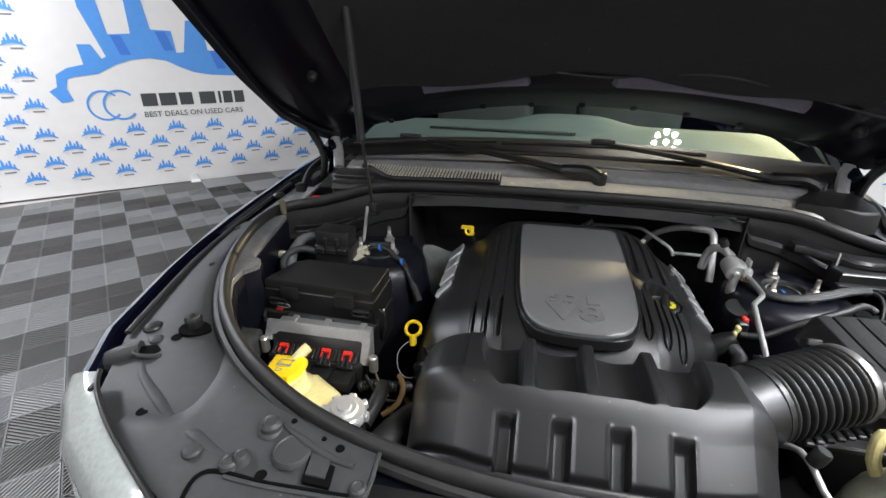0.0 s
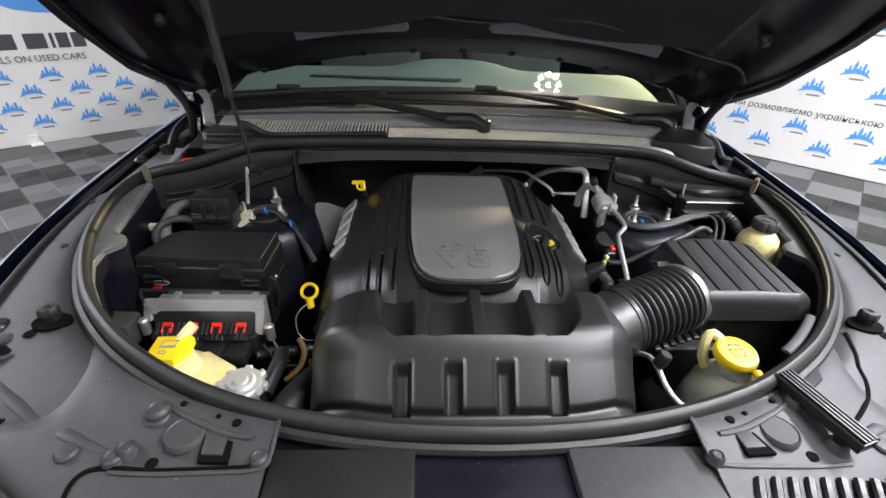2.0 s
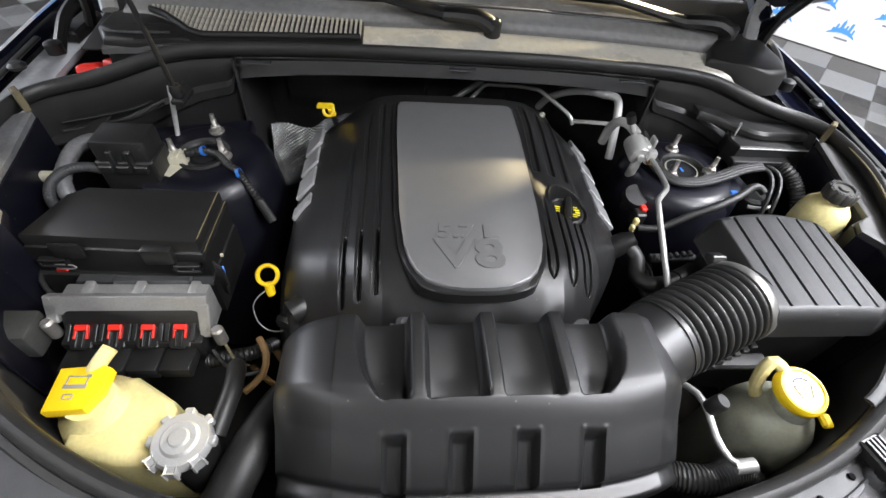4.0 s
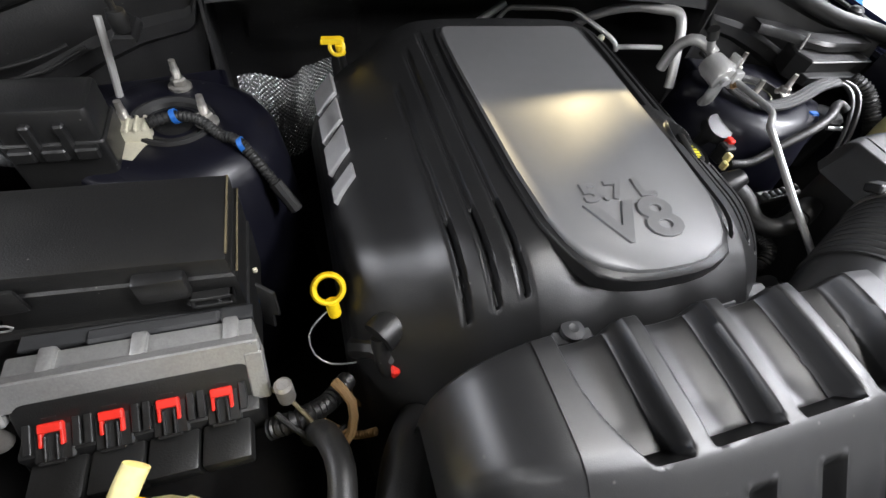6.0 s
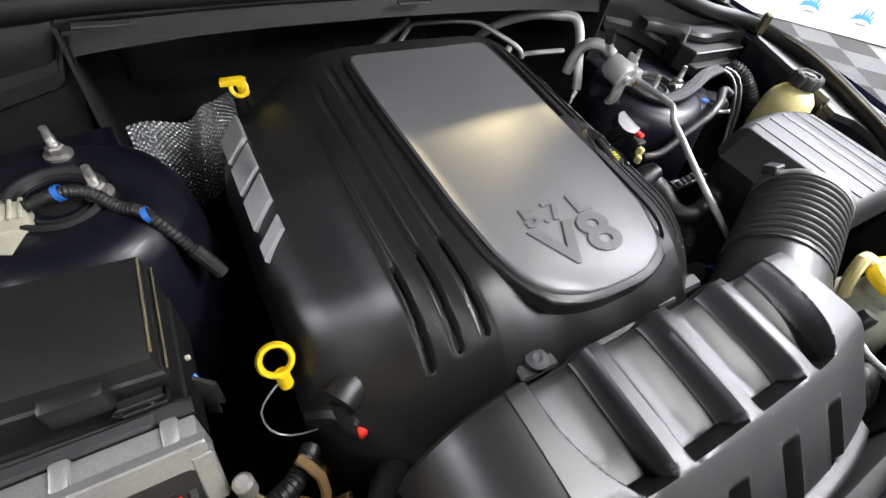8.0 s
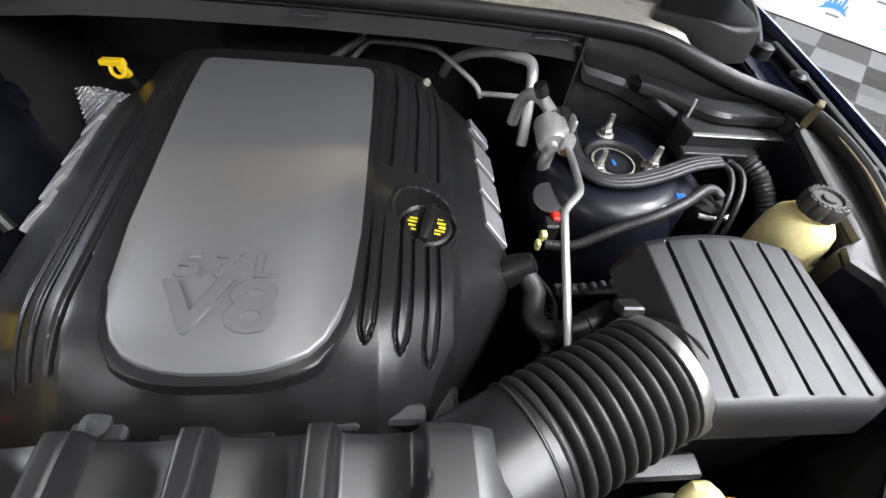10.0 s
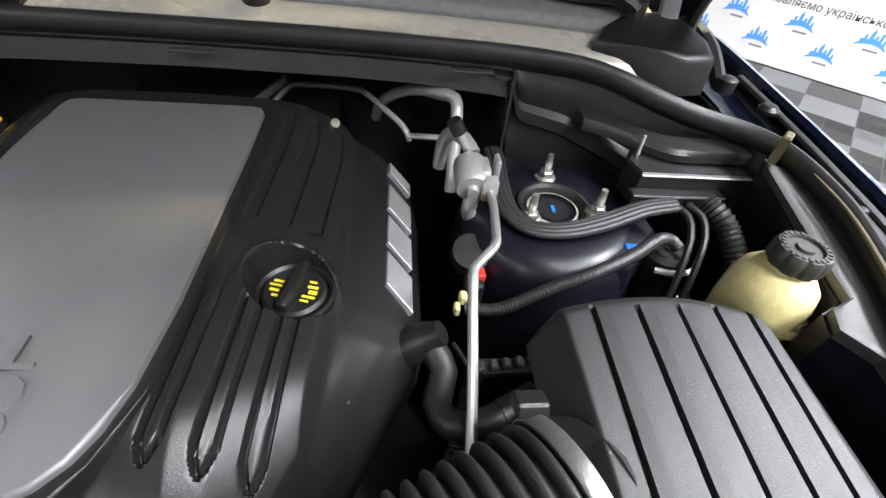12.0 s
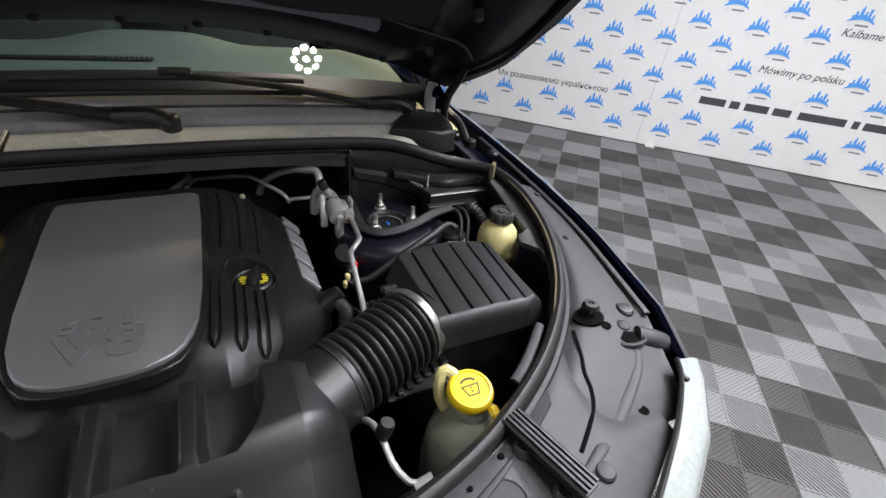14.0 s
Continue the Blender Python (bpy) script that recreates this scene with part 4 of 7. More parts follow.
for side in (-1, 1):
    for k in range(4):
        y = 0.365 + 0.062 * k
        m = Matrix.Translation((side * 0.279, y - 0.012, cover_z(0.279, y) + 0.001)) @ Matrix.Rotation(side * 0.64, 4, "Y")
        w = 0.024 if k == (0 if side < 0 else 3) else 0.05
        lean = -0.012 * side
        pts = [(-0.018, -w / 2 + lean * -1), (0.018, -w / 2 + lean), (0.018, w / 2 + lean), (-0.018, w / 2 - lean)]
        part("badge", prism(B(), pts, -0.004, 0.004, 0.001, 1, m), BADGE, cover, "plain silver badge block")

bm = B()
lathe(bm, [(0.006, -0.012), (0.006, 0.008), (0.004, 0.011), (0, 0.011)], 14, Matrix.Translation((0.190, 0.574, 1.074)) @ Matrix.Rotation(0.5, 4, "Y"))
part("rear_stud", bm, MILK, cover, "pale mounting stud at the rear edge")

cover.location.x -= 0.004

# ---- front intake cover with its four scoops ----
intake = thing("intake_cover", "satin black plastic intake cover with four scoops and front slots", "intake cover", (0, -0.03, 0.9))


def along(prof, v):
    """The point at the fraction v of a profile's length."""
    runs = [math.dist(a, b) for a, b in zip(prof, prof[1:])]
    left = v * sum(runs)
    for (a, b), run in zip(zip(prof, prof[1:]), runs):
        if left <= run:
            return a[0] + (b[0] - a[0]) * left / run, a[1] + (b[1] - a[1]) * left / run
        left -= run
    return prof[-1]


SIDE = [(-0.262, -0.12), (-0.260, -0.075), (-0.254, -0.052), (-0.242, -0.032), (-0.226, -0.017), (-0.205, -0.007), (-0.18, -0.001), (-0.15, 0.0), (0.165, 0.0), (0.192, -0.002), (0.212, -0.010), (0.228, -0.022), (0.241, -0.042), (0.249, -0.068), (0.251, -0.12)]
FRONT = [(0.070, 1.00), (0.068, 1.078), (0.064, 1.092), (0.056, 1.099), (-0.02, 1.100), (-0.040, 1.098), (-0.052, 1.0925), (-0.064, 1.083), (-0.078, 1.069), (-0.112, 1.034), (-0.120, 1.024), (-0.122, 1.012), (-0.137, 1.009), (-0.141, 1.004), (-0.142, 0.985)]


SIDE = [(p.x, p.y) for p in spline([(a, b, 0) for a, b in SIDE], 0.004)]
FRONT = [(p.x, p.y) for p in spline([(a, b, 0) for a, b in FRONT], 0.003)]


def intake_pt(u, v):
    """u from the left end to the right end, v from the rear edge over the top to the front lip."""
    x, fall = along(SIDE, u)
    y, z = along(FRONT, v)
    swept = abs(x / 0.262) ** 3.5
    if y < 0.02:
        y += 0.045 * swept * min(1, (0.02 - y) / 0.1)
    elif y > 0.03:
        y -= 0.012 * swept
    z += fall
    # four scoops, open at the rear, parted by fins
    edge_l, edge_r = -0.164 + 0.030 * max(0, (0.05 - y) / 0.095) ** 2.5, 0.164 - 0.035 * max(0, (0.05 - y) / 0.095) ** 3
    if edge_l < x < edge_r and y > -0.046 and z > 1.045:
        way = (y + 0.046) / 0.106
        deep = (0.031 * min(1, max(0, way / 0.10)) ** 0.8 - 0.004 * way) * ease((x - edge_l) / 0.012) * ease((edge_r - x) / 0.012)
        fin = max(math.exp(-(((x - c) / 0.0115) ** 8)) for c in (-0.089, -0.002, 0.085))
        bowl = 1 + 0.12 * math.cos((x + 0.0455) * 2 * math.pi / 0.087) * min(1, way * 3)
        z -= deep * bowl * (1 - fin * (0.93 + 0.05 * min(1, (y + 0.05) / 0.1)))
    # four slots in the front slope
    if -0.121 < y < -0.072 and abs(x) < 0.2:
        for c in (-0.116, -0.043, 0.031, 0.108):
            near = math.exp(-(((x - c) / 0.0115) ** 8))
            z -= (0.019 * near * min(1, max(0, (-0.075 - y) / 0.004)) - 0.003 * (math.exp(-(((x - c) / 0.0155) ** 8)) - near) * min(1, (-0.071 - y) / 0.004))
    return Vector((x, y - 0.006, z + 0.012))


part("shell", grid(B(), intake_pt, 330, 170), INTAKE, intake, "black moulded shell with ribs and slots")
part("side_duct", tube(B(), [(0.188, 0.016, 1.036), (0.215, 0.030, 1.040), (0.262, 0.054, 1.046)], lambda t: 0.062 - 0.003 * t, 24, 0.01), INTAKE, intake, "short round outlet stub")
part("underside", box(B(), (-0.235, -0.09, 0.86), (0.22, 0.045, 0.985), 0.02), BLACK, intake)

# ---- ribbed intake hose with its clamp ----
hose = thing("intake_hose", "black ribbed rubber intake hose with a steel clamp", "intake hose", (0.32, 0.08, 0.98))
A, Bq = Vector((0.252, 0.050, 1.045)), Vector((0.384, 0.106, 1.058))
bm = B()
way = [A.lerp(Bq, k / 144) for k in range(145)]
tube(bm, way, lambda t: 0.0615 - 0.011 * math.exp(-((((10.5 * t) % 1 - 0.5) / 0.22) ** 2)), 36, smooth=False)
part("bellows", bm, RUBBER, hose, "deeply ribbed black rubber bellows")
d = (Bq - A).normalized()
bm = B()
tube(bm, [Bq - d * 0.001, Bq + d * 0.0005, Bq + d * 0.0105, Bq + d * 0.012], lambda t: 0.0615 + 0.001 * math.sin(math.pi * t), 40, smooth=False)
part("clamp", bm, CLAMP, hose, "bright steel band clamp")
bm = B()
box(bm, (-0.012, -0.01, 0), (0.012, 0.01, 0.012), 0.002, 1, Matrix.Translation(Bq + d * 0.006 + Vector((-0.022, 0.052, 0.030))) @ Matrix.Rotation(-0.5, 4, "X"))
part("clamp_screw", bm, BLACK, hose)

# ---- air filter box ----
airbox = thing("air_filter_box", "black plastic air filter box with a ribbed lid", "air filter box", (0.5, 0.17, 0.85))
LID = [(0.420, 0.068), (0.404, 0.076), (0.396, 0.092), (0.398, 0.13), (0.410, 0.20), (0.418, 0.245), (0.432, 0.262), (0.46, 0.269), (0.555, 0.267), (0.588, 0.254), (0.601, 0.232), (0.600, 0.16), (0.595, 0.085), (0.588, 0.064), (0.570, 0.055), (0.50, 0.060)]
SLOTS = [(0.430, 0.4365), (0.469, 0.4765), (0.5045, 0.5145), (0.538, 0.549), (0.568, 0.581)]


def lid_pt(u, v):
    """The lid's crowned top with five long slots, and its skirt round the edge."""
    x = 0.399 + 0.203 * min(1, max(0, (u - 0.04) / 0.92))
    dx = abs(x - 0.497)
    back = 0.268 - 2.0 * dx * dx - 0.9 * max(0, dx - 0.085)
    front = 0.056 + 0.6 * max(0, dx - 0.085)
    y = front + (back - front) * min(1, max(0, (v - 0.04) / 0.92))
    rim = min(x - 0.399, 0.602 - x, (back - y) * 0.8, y - front)
    z = 1.101 - 0.06 * max(0, x - 0.52) - 0.014 * max(0, 1 - rim / 0.014) ** 2
    z -= 0.012 * max(0, (0.41 - x) / 0.012) + 0.1 * max(0, y - 0.24) ** 1.2
    for x0, x1 in SLOTS:
        s = x - (x0 + x1) / 2
        run = min(1, max(0, (0.248 - y) / 0.003)) * min(1, max(0, (y - 0.070) / 0.003))
        if -0.001 < s < 0.016:
            z -= run * (0.008 * min(1, max(0, (s + 0.001) / 0.001)) * (s < 0.0042) + 0.0009 * (s >= 0.0042) * (0.016 - s) / 0.012)
    # the slots fan out towards the rear
    x += (0.044 + 0.31 * (x - 0.433)) * (y - 0.1725) * min(1, max(0, (x - 0.399) / 0.03), max(0, (0.602 - x) / 0.02))
    if u < 0.04 or u > 0.96 or v < 0.04 or v > 0.96:
        skirt = max(0.04 - u, u - 0.96, 0.04 - v, v - 0.96) / 0.04
        cx, cy = x - 0.497, y - 0.165
        x, y, z = x + 0.09 * cx * skirt, y + 0.05 * cy * skirt, z - (z - 1.050) * skirt
    return Vector((x, y, z))


part("lid", grid(B(), lid_pt, 250, 90), LIDGREY, airbox, "charcoal lid with five long slots")
bm = B()
prism(bm, [(0.5 + (x - 0.5) * 0.96, 0.175 + (y - 0.175) * 0.93) for x, y in LID], 0.84, 1.0525, 0.004, 1)
part("body", bm, BLACK, airbox)
bm = B()
tube(bm, [(0.392, 0.110, 1.052), (0.41, 0.117, 1.042), (0.45, 0.135, 1.02)], lambda t: 0.058, 28, smooth=False)
part("inlet_collar", bm, BLACK, airbox)

# ---- fuse box ----
fuse = thing("fuse_box", "black plastic fuse box with a dusty lid", "fuse box", (-0.53, 0.28, 0.9))
FL = [(-0.66, 0.228), (-0.634, 0.318), (-0.61, 0.336), (-0.408, 0.332), (-0.410, 0.215)]
part("lid", prism(B(), FL, 1.03, 1.060, 0.006, 2), BLACK, fuse, "flat dusty black lid")
part("body", prism(B(), [(-0.534 + (x + 0.534) * 1.03, 0.277 + (y - 0.277) * 1.04) for x, y in FL], 0.92, 1.03, 0.003, 1), BLACK, fuse)
small = thing("relay_box", "small black relay box behind the fuse box", "relay box", (-0.57, 0.41, 1.0))
part("lid", prism(B(), rounded(0.085, 0.06, 0.006, 3, -0.568, 0.412), 1.075, 1.112, 0.004, 2), BLACK, small)
part("body", prism(B(), rounded(0.092, 0.066, 0.006, 3, -0.568, 0.412), 1.0, 1.075, 0.002, 1), BLACK, small)

# ---- left of the engine: control unit, bottles, strut tower ----
ecu = thing("engine_computer", "aluminium engine control unit with four red-clipped connectors", "control unit", (-0.5, 0.14, 0.9))
bm = B()
box(bm, (-0.602, 0.150, 0.93), (-0.399, 0.186, 0.999), 0.003, 2)
part("housing", bm, CAST, ecu, "cast aluminium housing")
for x in (-0.569, -0.497, -0.419):
    part("lug", box(B(), (x - 0.007, 0.161, 0.98), (x + 0.007, 0.189, 1.0035), 0.003, 2), CAST, ecu)
FACE = Matrix.Translation((-0.504, 0.164, 1.006)) @ Matrix.Rotation(radians(-30), 4, "X")
bm = B()
box(bm, (-0.114, -0.010, -0.032), (0.110, 0.004, -0.002), 0.0015, 1, FACE)
box(bm, (-0.114, -0.010, -0.045), (-0.098, 0.002, -0.015), 0.0015, 1, FACE)
box(bm, (0.095, -0.011, -0.070), (0.112, 0.002, -0.015), 0.0015, 1, FACE)
for x in (-0.106, 0.102):
    lathe(bm, [(0.003, 0), (0.003, 0.0016), (0, 0.002)], 10, FACE @ Matrix.Translation((x, -0.0105, -0.006)) @ Matrix.Rotation(math.pi / 2, 4, "X"))
part("flange", bm, CAST, ecu, "bright aluminium edge flange")
bm = B()
prism(bm, rounded(0.196, 0.05, 0.014, 4, -0.5, 0.0), 0, 0.016, 0.003, 2, Matrix.Translation((0, 0.146, 0.962)) @ Matrix.Rotation(radians(62), 4, "X"))
box(bm, (-0.600, 0.108, 0.90), (-0.402, 0.150, 0.955), 0.005, 2)
part("connector_body", bm, BLACK, ecu)
for k in range(4):
    x = -0.571 + 0.0455 * k
    tilt = Matrix.Translation((x, 0.124, 0.958)) @ Matrix.Rotation(radians(28), 4, "X")
    bm = B()
    box(bm, (-0.0155, -0.022, -0.010), (0.0155, 0.024, 0.004), 0.002, 1, tilt)
    c = part("connector", bm, BLACK, ecu, "black plug with a red lock")
    for name, lo, hi in (("side_grip", (-0.0215, -0.012, -0.010), (-0.0150, 0.014, 0.0075)), ("side_grip", (0.0150, -0.012, -0.010), (0.0215, 0.014, 0.0075)), ("latch_arm", (-0.0055, -0.020, 0.002), (-0.0035, 0.002, 0.009)),
                         ("latch_arm", (0.0035, -0.020, 0.002), (0.0055, 0.002, 0.009)), ("latch_bar", (-0.010, -0.023, 0.003), (0.010, -0.020, 0.008)), ("rear_lug", (-0.006, 0.016, 0.002), (0.006, 0.030, 0.010))):
        part(name, box(B(), lo, hi, 0.0008, 1, tilt), BLACK, c)
    part("plug_hood", box(B(), (x - 0.0215, 0.070, 0.920), (x + 0.0215, 0.108, 0.944), 0.003, 2), BLACK, c)
    bm = B()
    box(bm, (-0.0095, 0.004, 0.003), (0.0095, 0.0125, 0.0105), 0.0012, 1, tilt)
    box(bm, (-0.0095, -0.008, 0.003), (-0.0065, 0.005, 0.0085), 0.0008, 1, tilt)
    box(bm, (0.0065, -0.008, 0.003), (0.0095, 0.005, 0.0085), 0.0008, 1, tilt)
    part("lock_clip", bm, RED, c, "red plastic lock")
for x, y in ((-0.617, 0.132), (-0.378, 0.118)):
    bm = B()
    lathe(bm, [(0, 0), (0.009, 0), (0.009, 0.03), (0.006, 0.034), (0, 0.034)], 12, Matrix.Translation((x, y, 0.945)))
    part("bracket_bolt", bm, ZINC, ecu)
bm = B()
prism(bm, [(-0.60, 0.196), (-0.60, 0.212), (-0.40, 0.208), (-0.40, 0.192)], 0.985, 0.990, 0.001, 1)
box(bm, (-0.545, 0.190, 0.972), (-0.43, 0.205, 0.996), 0.003, 1)
rail_steel = solo("mounting_rail", bm, SHIELD, "dark steel rail between fuse box and control unit", "bracket")
solo("pale_bracket", box(B(), (-0.685, 0.10, 0.93), (-0.628, 0.15, 0.985), 0.006, 2), LEDGE, "grey plastic bracket beside the control unit", "bracket")

# fuse box details
for x in (-0.60, -0.47):
    part("lid_latch", box(B(), (x - 0.022, 0.205 if x > -0.5 else 0.216, 1.018), (x + 0.022, 0.222, 1.05), 0.004, 2), BLACK, fuse)
for x, y in ((-0.628, 0.218), (-0.432, 0.208)):
    bm = B()
    for dz in (0, 0.012):
        box(bm, (x - 0.02, y - 0.006, 1.003 + dz), (x + 0.02, y + 0.004, 1.008 + dz), 0.001, 1)
    box(bm, (x - 0.02, y - 0.006, 1.003), (x - 0.016, y + 0.004, 1.02), 0.001, 1)
    box(bm, (x + 0.016, y - 0.006, 1.003), (x + 0.02, y + 0.004, 1.02), 0.001, 1)
    part("side_clip", bm, BLACK, fuse)
# Pale tubes paint the warm glint on the lid's right edges.
part("edge_glint", tube(B(), [(-0.4105, 0.222, 1.0600), (-0.4095, 0.275, 1.0602), (-0.4085, 0.328, 1.0600)], 0.0012, 6), WORN_GLINT, fuse, "warm glint painted along the lid edge")
part("edge_glint", tube(B(), [(-0.405, 0.216, 1.0385), (-0.404, 0.275, 1.0385), (-0.403, 0.330, 1.0385)], 0.0011, 6), WORN_GLINT, fuse, "warm glint painted along the rim edge")
part("lid_rim", prism(B(), [(-0.534 + (x + 0.534) * 1.025, 0.277 + (y - 0.277) * 1.045) for x, y in FL], 1.024, 1.038, 0.003, 1), BLACK, fuse)
part("latch_loop", tube(B(), [(-0.628, 0.2150, 1.008), (-0.602, 0.2130, 1.008), (-0.602, 0.2125, 1.001), (-0.628, 0.2140, 1.001)], 0.0012, 6, 0.004, True), CAST, fuse, "small bare metal latch loop")
part("latch_loop", tube(B(), [(-0.452, 0.2050, 1.014), (-0.428, 0.2040, 1.014), (-0.428, 0.2035, 1.007), (-0.452, 0.2045, 1.007)], 0.0010, 6, 0.004, True), SHIELD, fuse, "small dark latch loop")
part("lower_tray", prism(B(), [(-0.534 + (x + 0.534) * 1.05, 0.272 + (y - 0.277) * 1.1) for x, y in FL], 0.90, 0.985, 0.004, 1), BLACK, fuse)
part("side_bracket", prism(B(), [(0, 0), (0.014, 0.002), (0.015, 0.030), (0.024, 0.034), (0.024, 0.075), (0.004, 0.078)], 0, 0.003, 0.0008, 1, Matrix.Translation((-0.392, 0.205, 0.955)) @ Matrix.Rotation(0.25, 4, "Z") @ Matrix.Rotation(math.pi / 2, 4, "X") @ Matrix.Rotation(-0.9, 4, "Y")), BLACK, fuse, "thin black plate bracket")
bm = B()
tube(bm, [(-0.394, 0.228, 0.990), (-0.391, 0.222, 0.983), (-0.394, 0.217, 0.976)], 0.0016, 6)
part("blue_wire", bm, BLUE, fuse)
part("connector_end", box(B(), (-0.396, 0.236, 1.003), (-0.391, 0.240, 1.009), 0.001, 1), TAPE, fuse)
for k in (-1, 1):
    part("lid_clip", box(B(), (-0.568 + k * 0.014 - 0.005, 0.375, 1.055), (-0.568 + k * 0.014 + 0.005, 0.386, 1.098), 0.002, 1, None), BLACK, small)
for k in range(3):
    x = -0.596 + 0.028 * k
    part("terminal", box(B(), (x - 0.011, 0.371, 1.058), (x + 0.011, 0.382, 1.072), 0.002, 1), BLACK, small)


def ribbed(bm, pts, r, pitch=0.006, depth=0.0012, seg=10):
    n = sum((Vector(b) - Vector(a)).length for a, b in zip(pts, pts[1:])) / pitch
    return tube(bm, pts, lambda t: r + depth * math.sin(2 * math.pi * n * t), seg, pitch / 3)


solo("wrapped_conduit", ribbed(B(), [(-0.625, 0.475, 1.03), (-0.652, 0.468, 1.055), (-0.672, 0.440, 1.060), (-0.677, 0.405, 1.052), (-0.674, 0.370, 1.038), (-0.66, 0.345, 1.01)], 0.0130, 0.009, 0.0005, 12), LEDGE_WORN_LIT, "silver foil-wrapped conduit beside the relay box", "conduit")
solo("rubber_hose", ribbed(B(), [(-0.605, 0.388, 1.050), (-0.632, 0.385, 1.060), (-0.657, 0.373, 1.062), (-0.672, 0.350, 1.056), (-0.670, 0.326, 1.044), (-0.655, 0.310, 1.030), (-0.63, 0.30, 1.0)], 0.0085, 0.005, 0.0004), SHIELD, "grey corrugated hose looping behind the fuse box", "hose")
solo("tan_connector", box(B(), (-0.728, 0.375, 1.030), (-0.682, 0.390, 1.048), 0.005, 2), TAPE, "small tan cable connector on the inner wing", "connector")
bm = B()
for x, y, r, a in ((-0.718, 0.640, 0.022, 0.3), (-0.672, 0.662, 0.026, -0.25)):
    box(bm, (-r, -0.02, -0.03), (r, 0.028, 0.012), 0.009, 3, Matrix.Translation((x, y, 1.098)) @ Matrix.Rotation(a, 4, "Z") @ Matrix.Rotation(-0.35, 4, "X"))
solo("red_cap", bm, RED, "red plastic terminal cap behind the seal", "terminal cap")

# strut towers with studs
for side in (-1, 1):
    tower = thing("strut_tower", "dark blue painted strut tower with three studs", "strut tower", (side * 0.472, 0.458, 0.7), "strut towers")
    bm = B()
    lathe(bm, [(0.158, -0.42), (0.142, -0.2), (0.130, -0.08), (0.121, -0.03), (0.112, -0.012), (0.098, -0.003), (0.09, 0.0), (0.052, 0.001), (0.046, -0.002), (0.043, -0.012), (0, -0.012)], 48, Matrix.Translation((side * 0.475, 0.462, 1.036)))
    part("tower", bm, PAINT_DULL, tower, "dark blue pressed steel tower")
    part("platform", prism(B(), [(side * 0.395, 0.43), (side * 0.415, 0.60), (side * 0.60, 0.56), (side * 0.61, 0.42), (side * 0.55, 0.36), (side * 0.44, 0.36)], 0.99, 1.0315, 0.012, 3, None, 0.97), PAINT_DULL, tower, "dark painted tower platform")
    bm = B()
    lathe(bm, [(0.040, 0.0), (0.044, 0.005), (0.0475, 0.005), (0.049, 0.0)], 32, Matrix.Translation((side * 0.475, 0.462, 1.036)))
    # Left rings take dull blacks, so that tower's shade is in their colour.
    part("bearing_ring", bm, RUBBER if side > 0 else VOID, tower)
    part("bearing_cup", lathe(B(), [(0.040, 0.001), (0.036, -0.008), (0.024, -0.010), (0.022, -0.004), (0, -0.004)], 28, Matrix.Translation((side * 0.475, 0.462, 1.036))), BLACK, tower, "dusty bearing cup")
    part("cup_rim", lathe(B(), [(0.030, -0.006), (0.033, -0.0055), (0.034, -0.003), (0.031, -0.002)], 28, Matrix.Translation((side * 0.475, 0.462, 1.036))), MILK if side > 0 else RUBBER, tower, "pale dusty ring")
    if side > 0:
        part("blue_mark", box(B(), (0.473, 0.455, 1.032), (0.478, 0.468, 1.0335), 0, 1), BLUE, tower)
    studs = ((0.478, 0.524), (0.528, 0.448), (0.437, 0.434)) if side > 0 else ((-0.470, 0.535), (-0.436, 0.455), (-0.520, 0.450))
    for x, y in studs:
        bm = B()
        at = Matrix.Translation((x, y, 1.037))
        lathe(bm, [(0, 0), (0.0145, 0), (0.0145, 0.003), (0.0095, 0.0055)], 18, at)
        lathe(bm, [(0.0095, 0.004), (0.0095, 0.012), (0.0075, 0.014), (0.0, 0.014)], 6, at)
        part("stud_nut", bm, ZINC, tower, "zinc-plated flange nut")
        bm = B()
        lathe(bm, [(0.0055, 0.012)] + [(0.0055 - 0.0007 * (k % 2), 0.013 + 0.0012 * k) for k in range(12)] + [(0.0045, 0.03), (0.004, 0.038), (0, 0.038)], 10, at)
        part("stud", bm, ZINC, tower)

tape = thing("cable_clip", "yellowed tape round a cable plug", "cable clip", (-0.515, 0.44, 1.03))
bm = B()
box(bm, (-0.538, 0.425, 1.028), (-0.496, 0.452, 1.052), 0.004, 2, Matrix.Translation((0, 0, 0)))
for k in range(5):
    box(bm, (-0.537 + 0.009 * k, 0.424, 1.050), (-0.533 + 0.009 * k, 0.453, 1.054), 0.001, 1)
part("clip", bm, TAPE, tape)
bm = B()
prism(bm, [(-0.545, 0.428), (-0.533, 0.40), (-0.512, 0.392), (-0.497, 0.425)], 1.034, 1.037, 0, 1)
part("flap", bm, TAPE, tape)
con = thing("ribbed_cable", "black ribbed cable sleeve with blue clips", "cable", (-0.43, 0.43, 0.97))
CW = [(-0.497, 0.441, 1.050), (-0.468, 0.452, 1.050), (-0.442, 0.446, 1.047), (-0.420, 0.424, 1.040), (-0.396, 0.402, 1.041), (-0.362, 0.375, 0.990)]
part("sleeve", ribbed(B(), CW, 0.0066, 0.005, 0.0007), RUBBER, con)
for q in (CW[1], CW[4]):
    bm = B()
    lathe(bm, [(0.0075, -0.003), (0.009, -0.003), (0.009, 0.003), (0.0075, 0.003)], 14, Matrix.Translation(q) @ Matrix.Rotation(1.25, 4, "Y"))
    part("blue_clip", bm, BLUE, con)
part("sleeve_end", tube(B(), [(-0.366, 0.378, 0.997), (-0.345, 0.362, 0.962)], 0.009, 10), RUBBER, con)

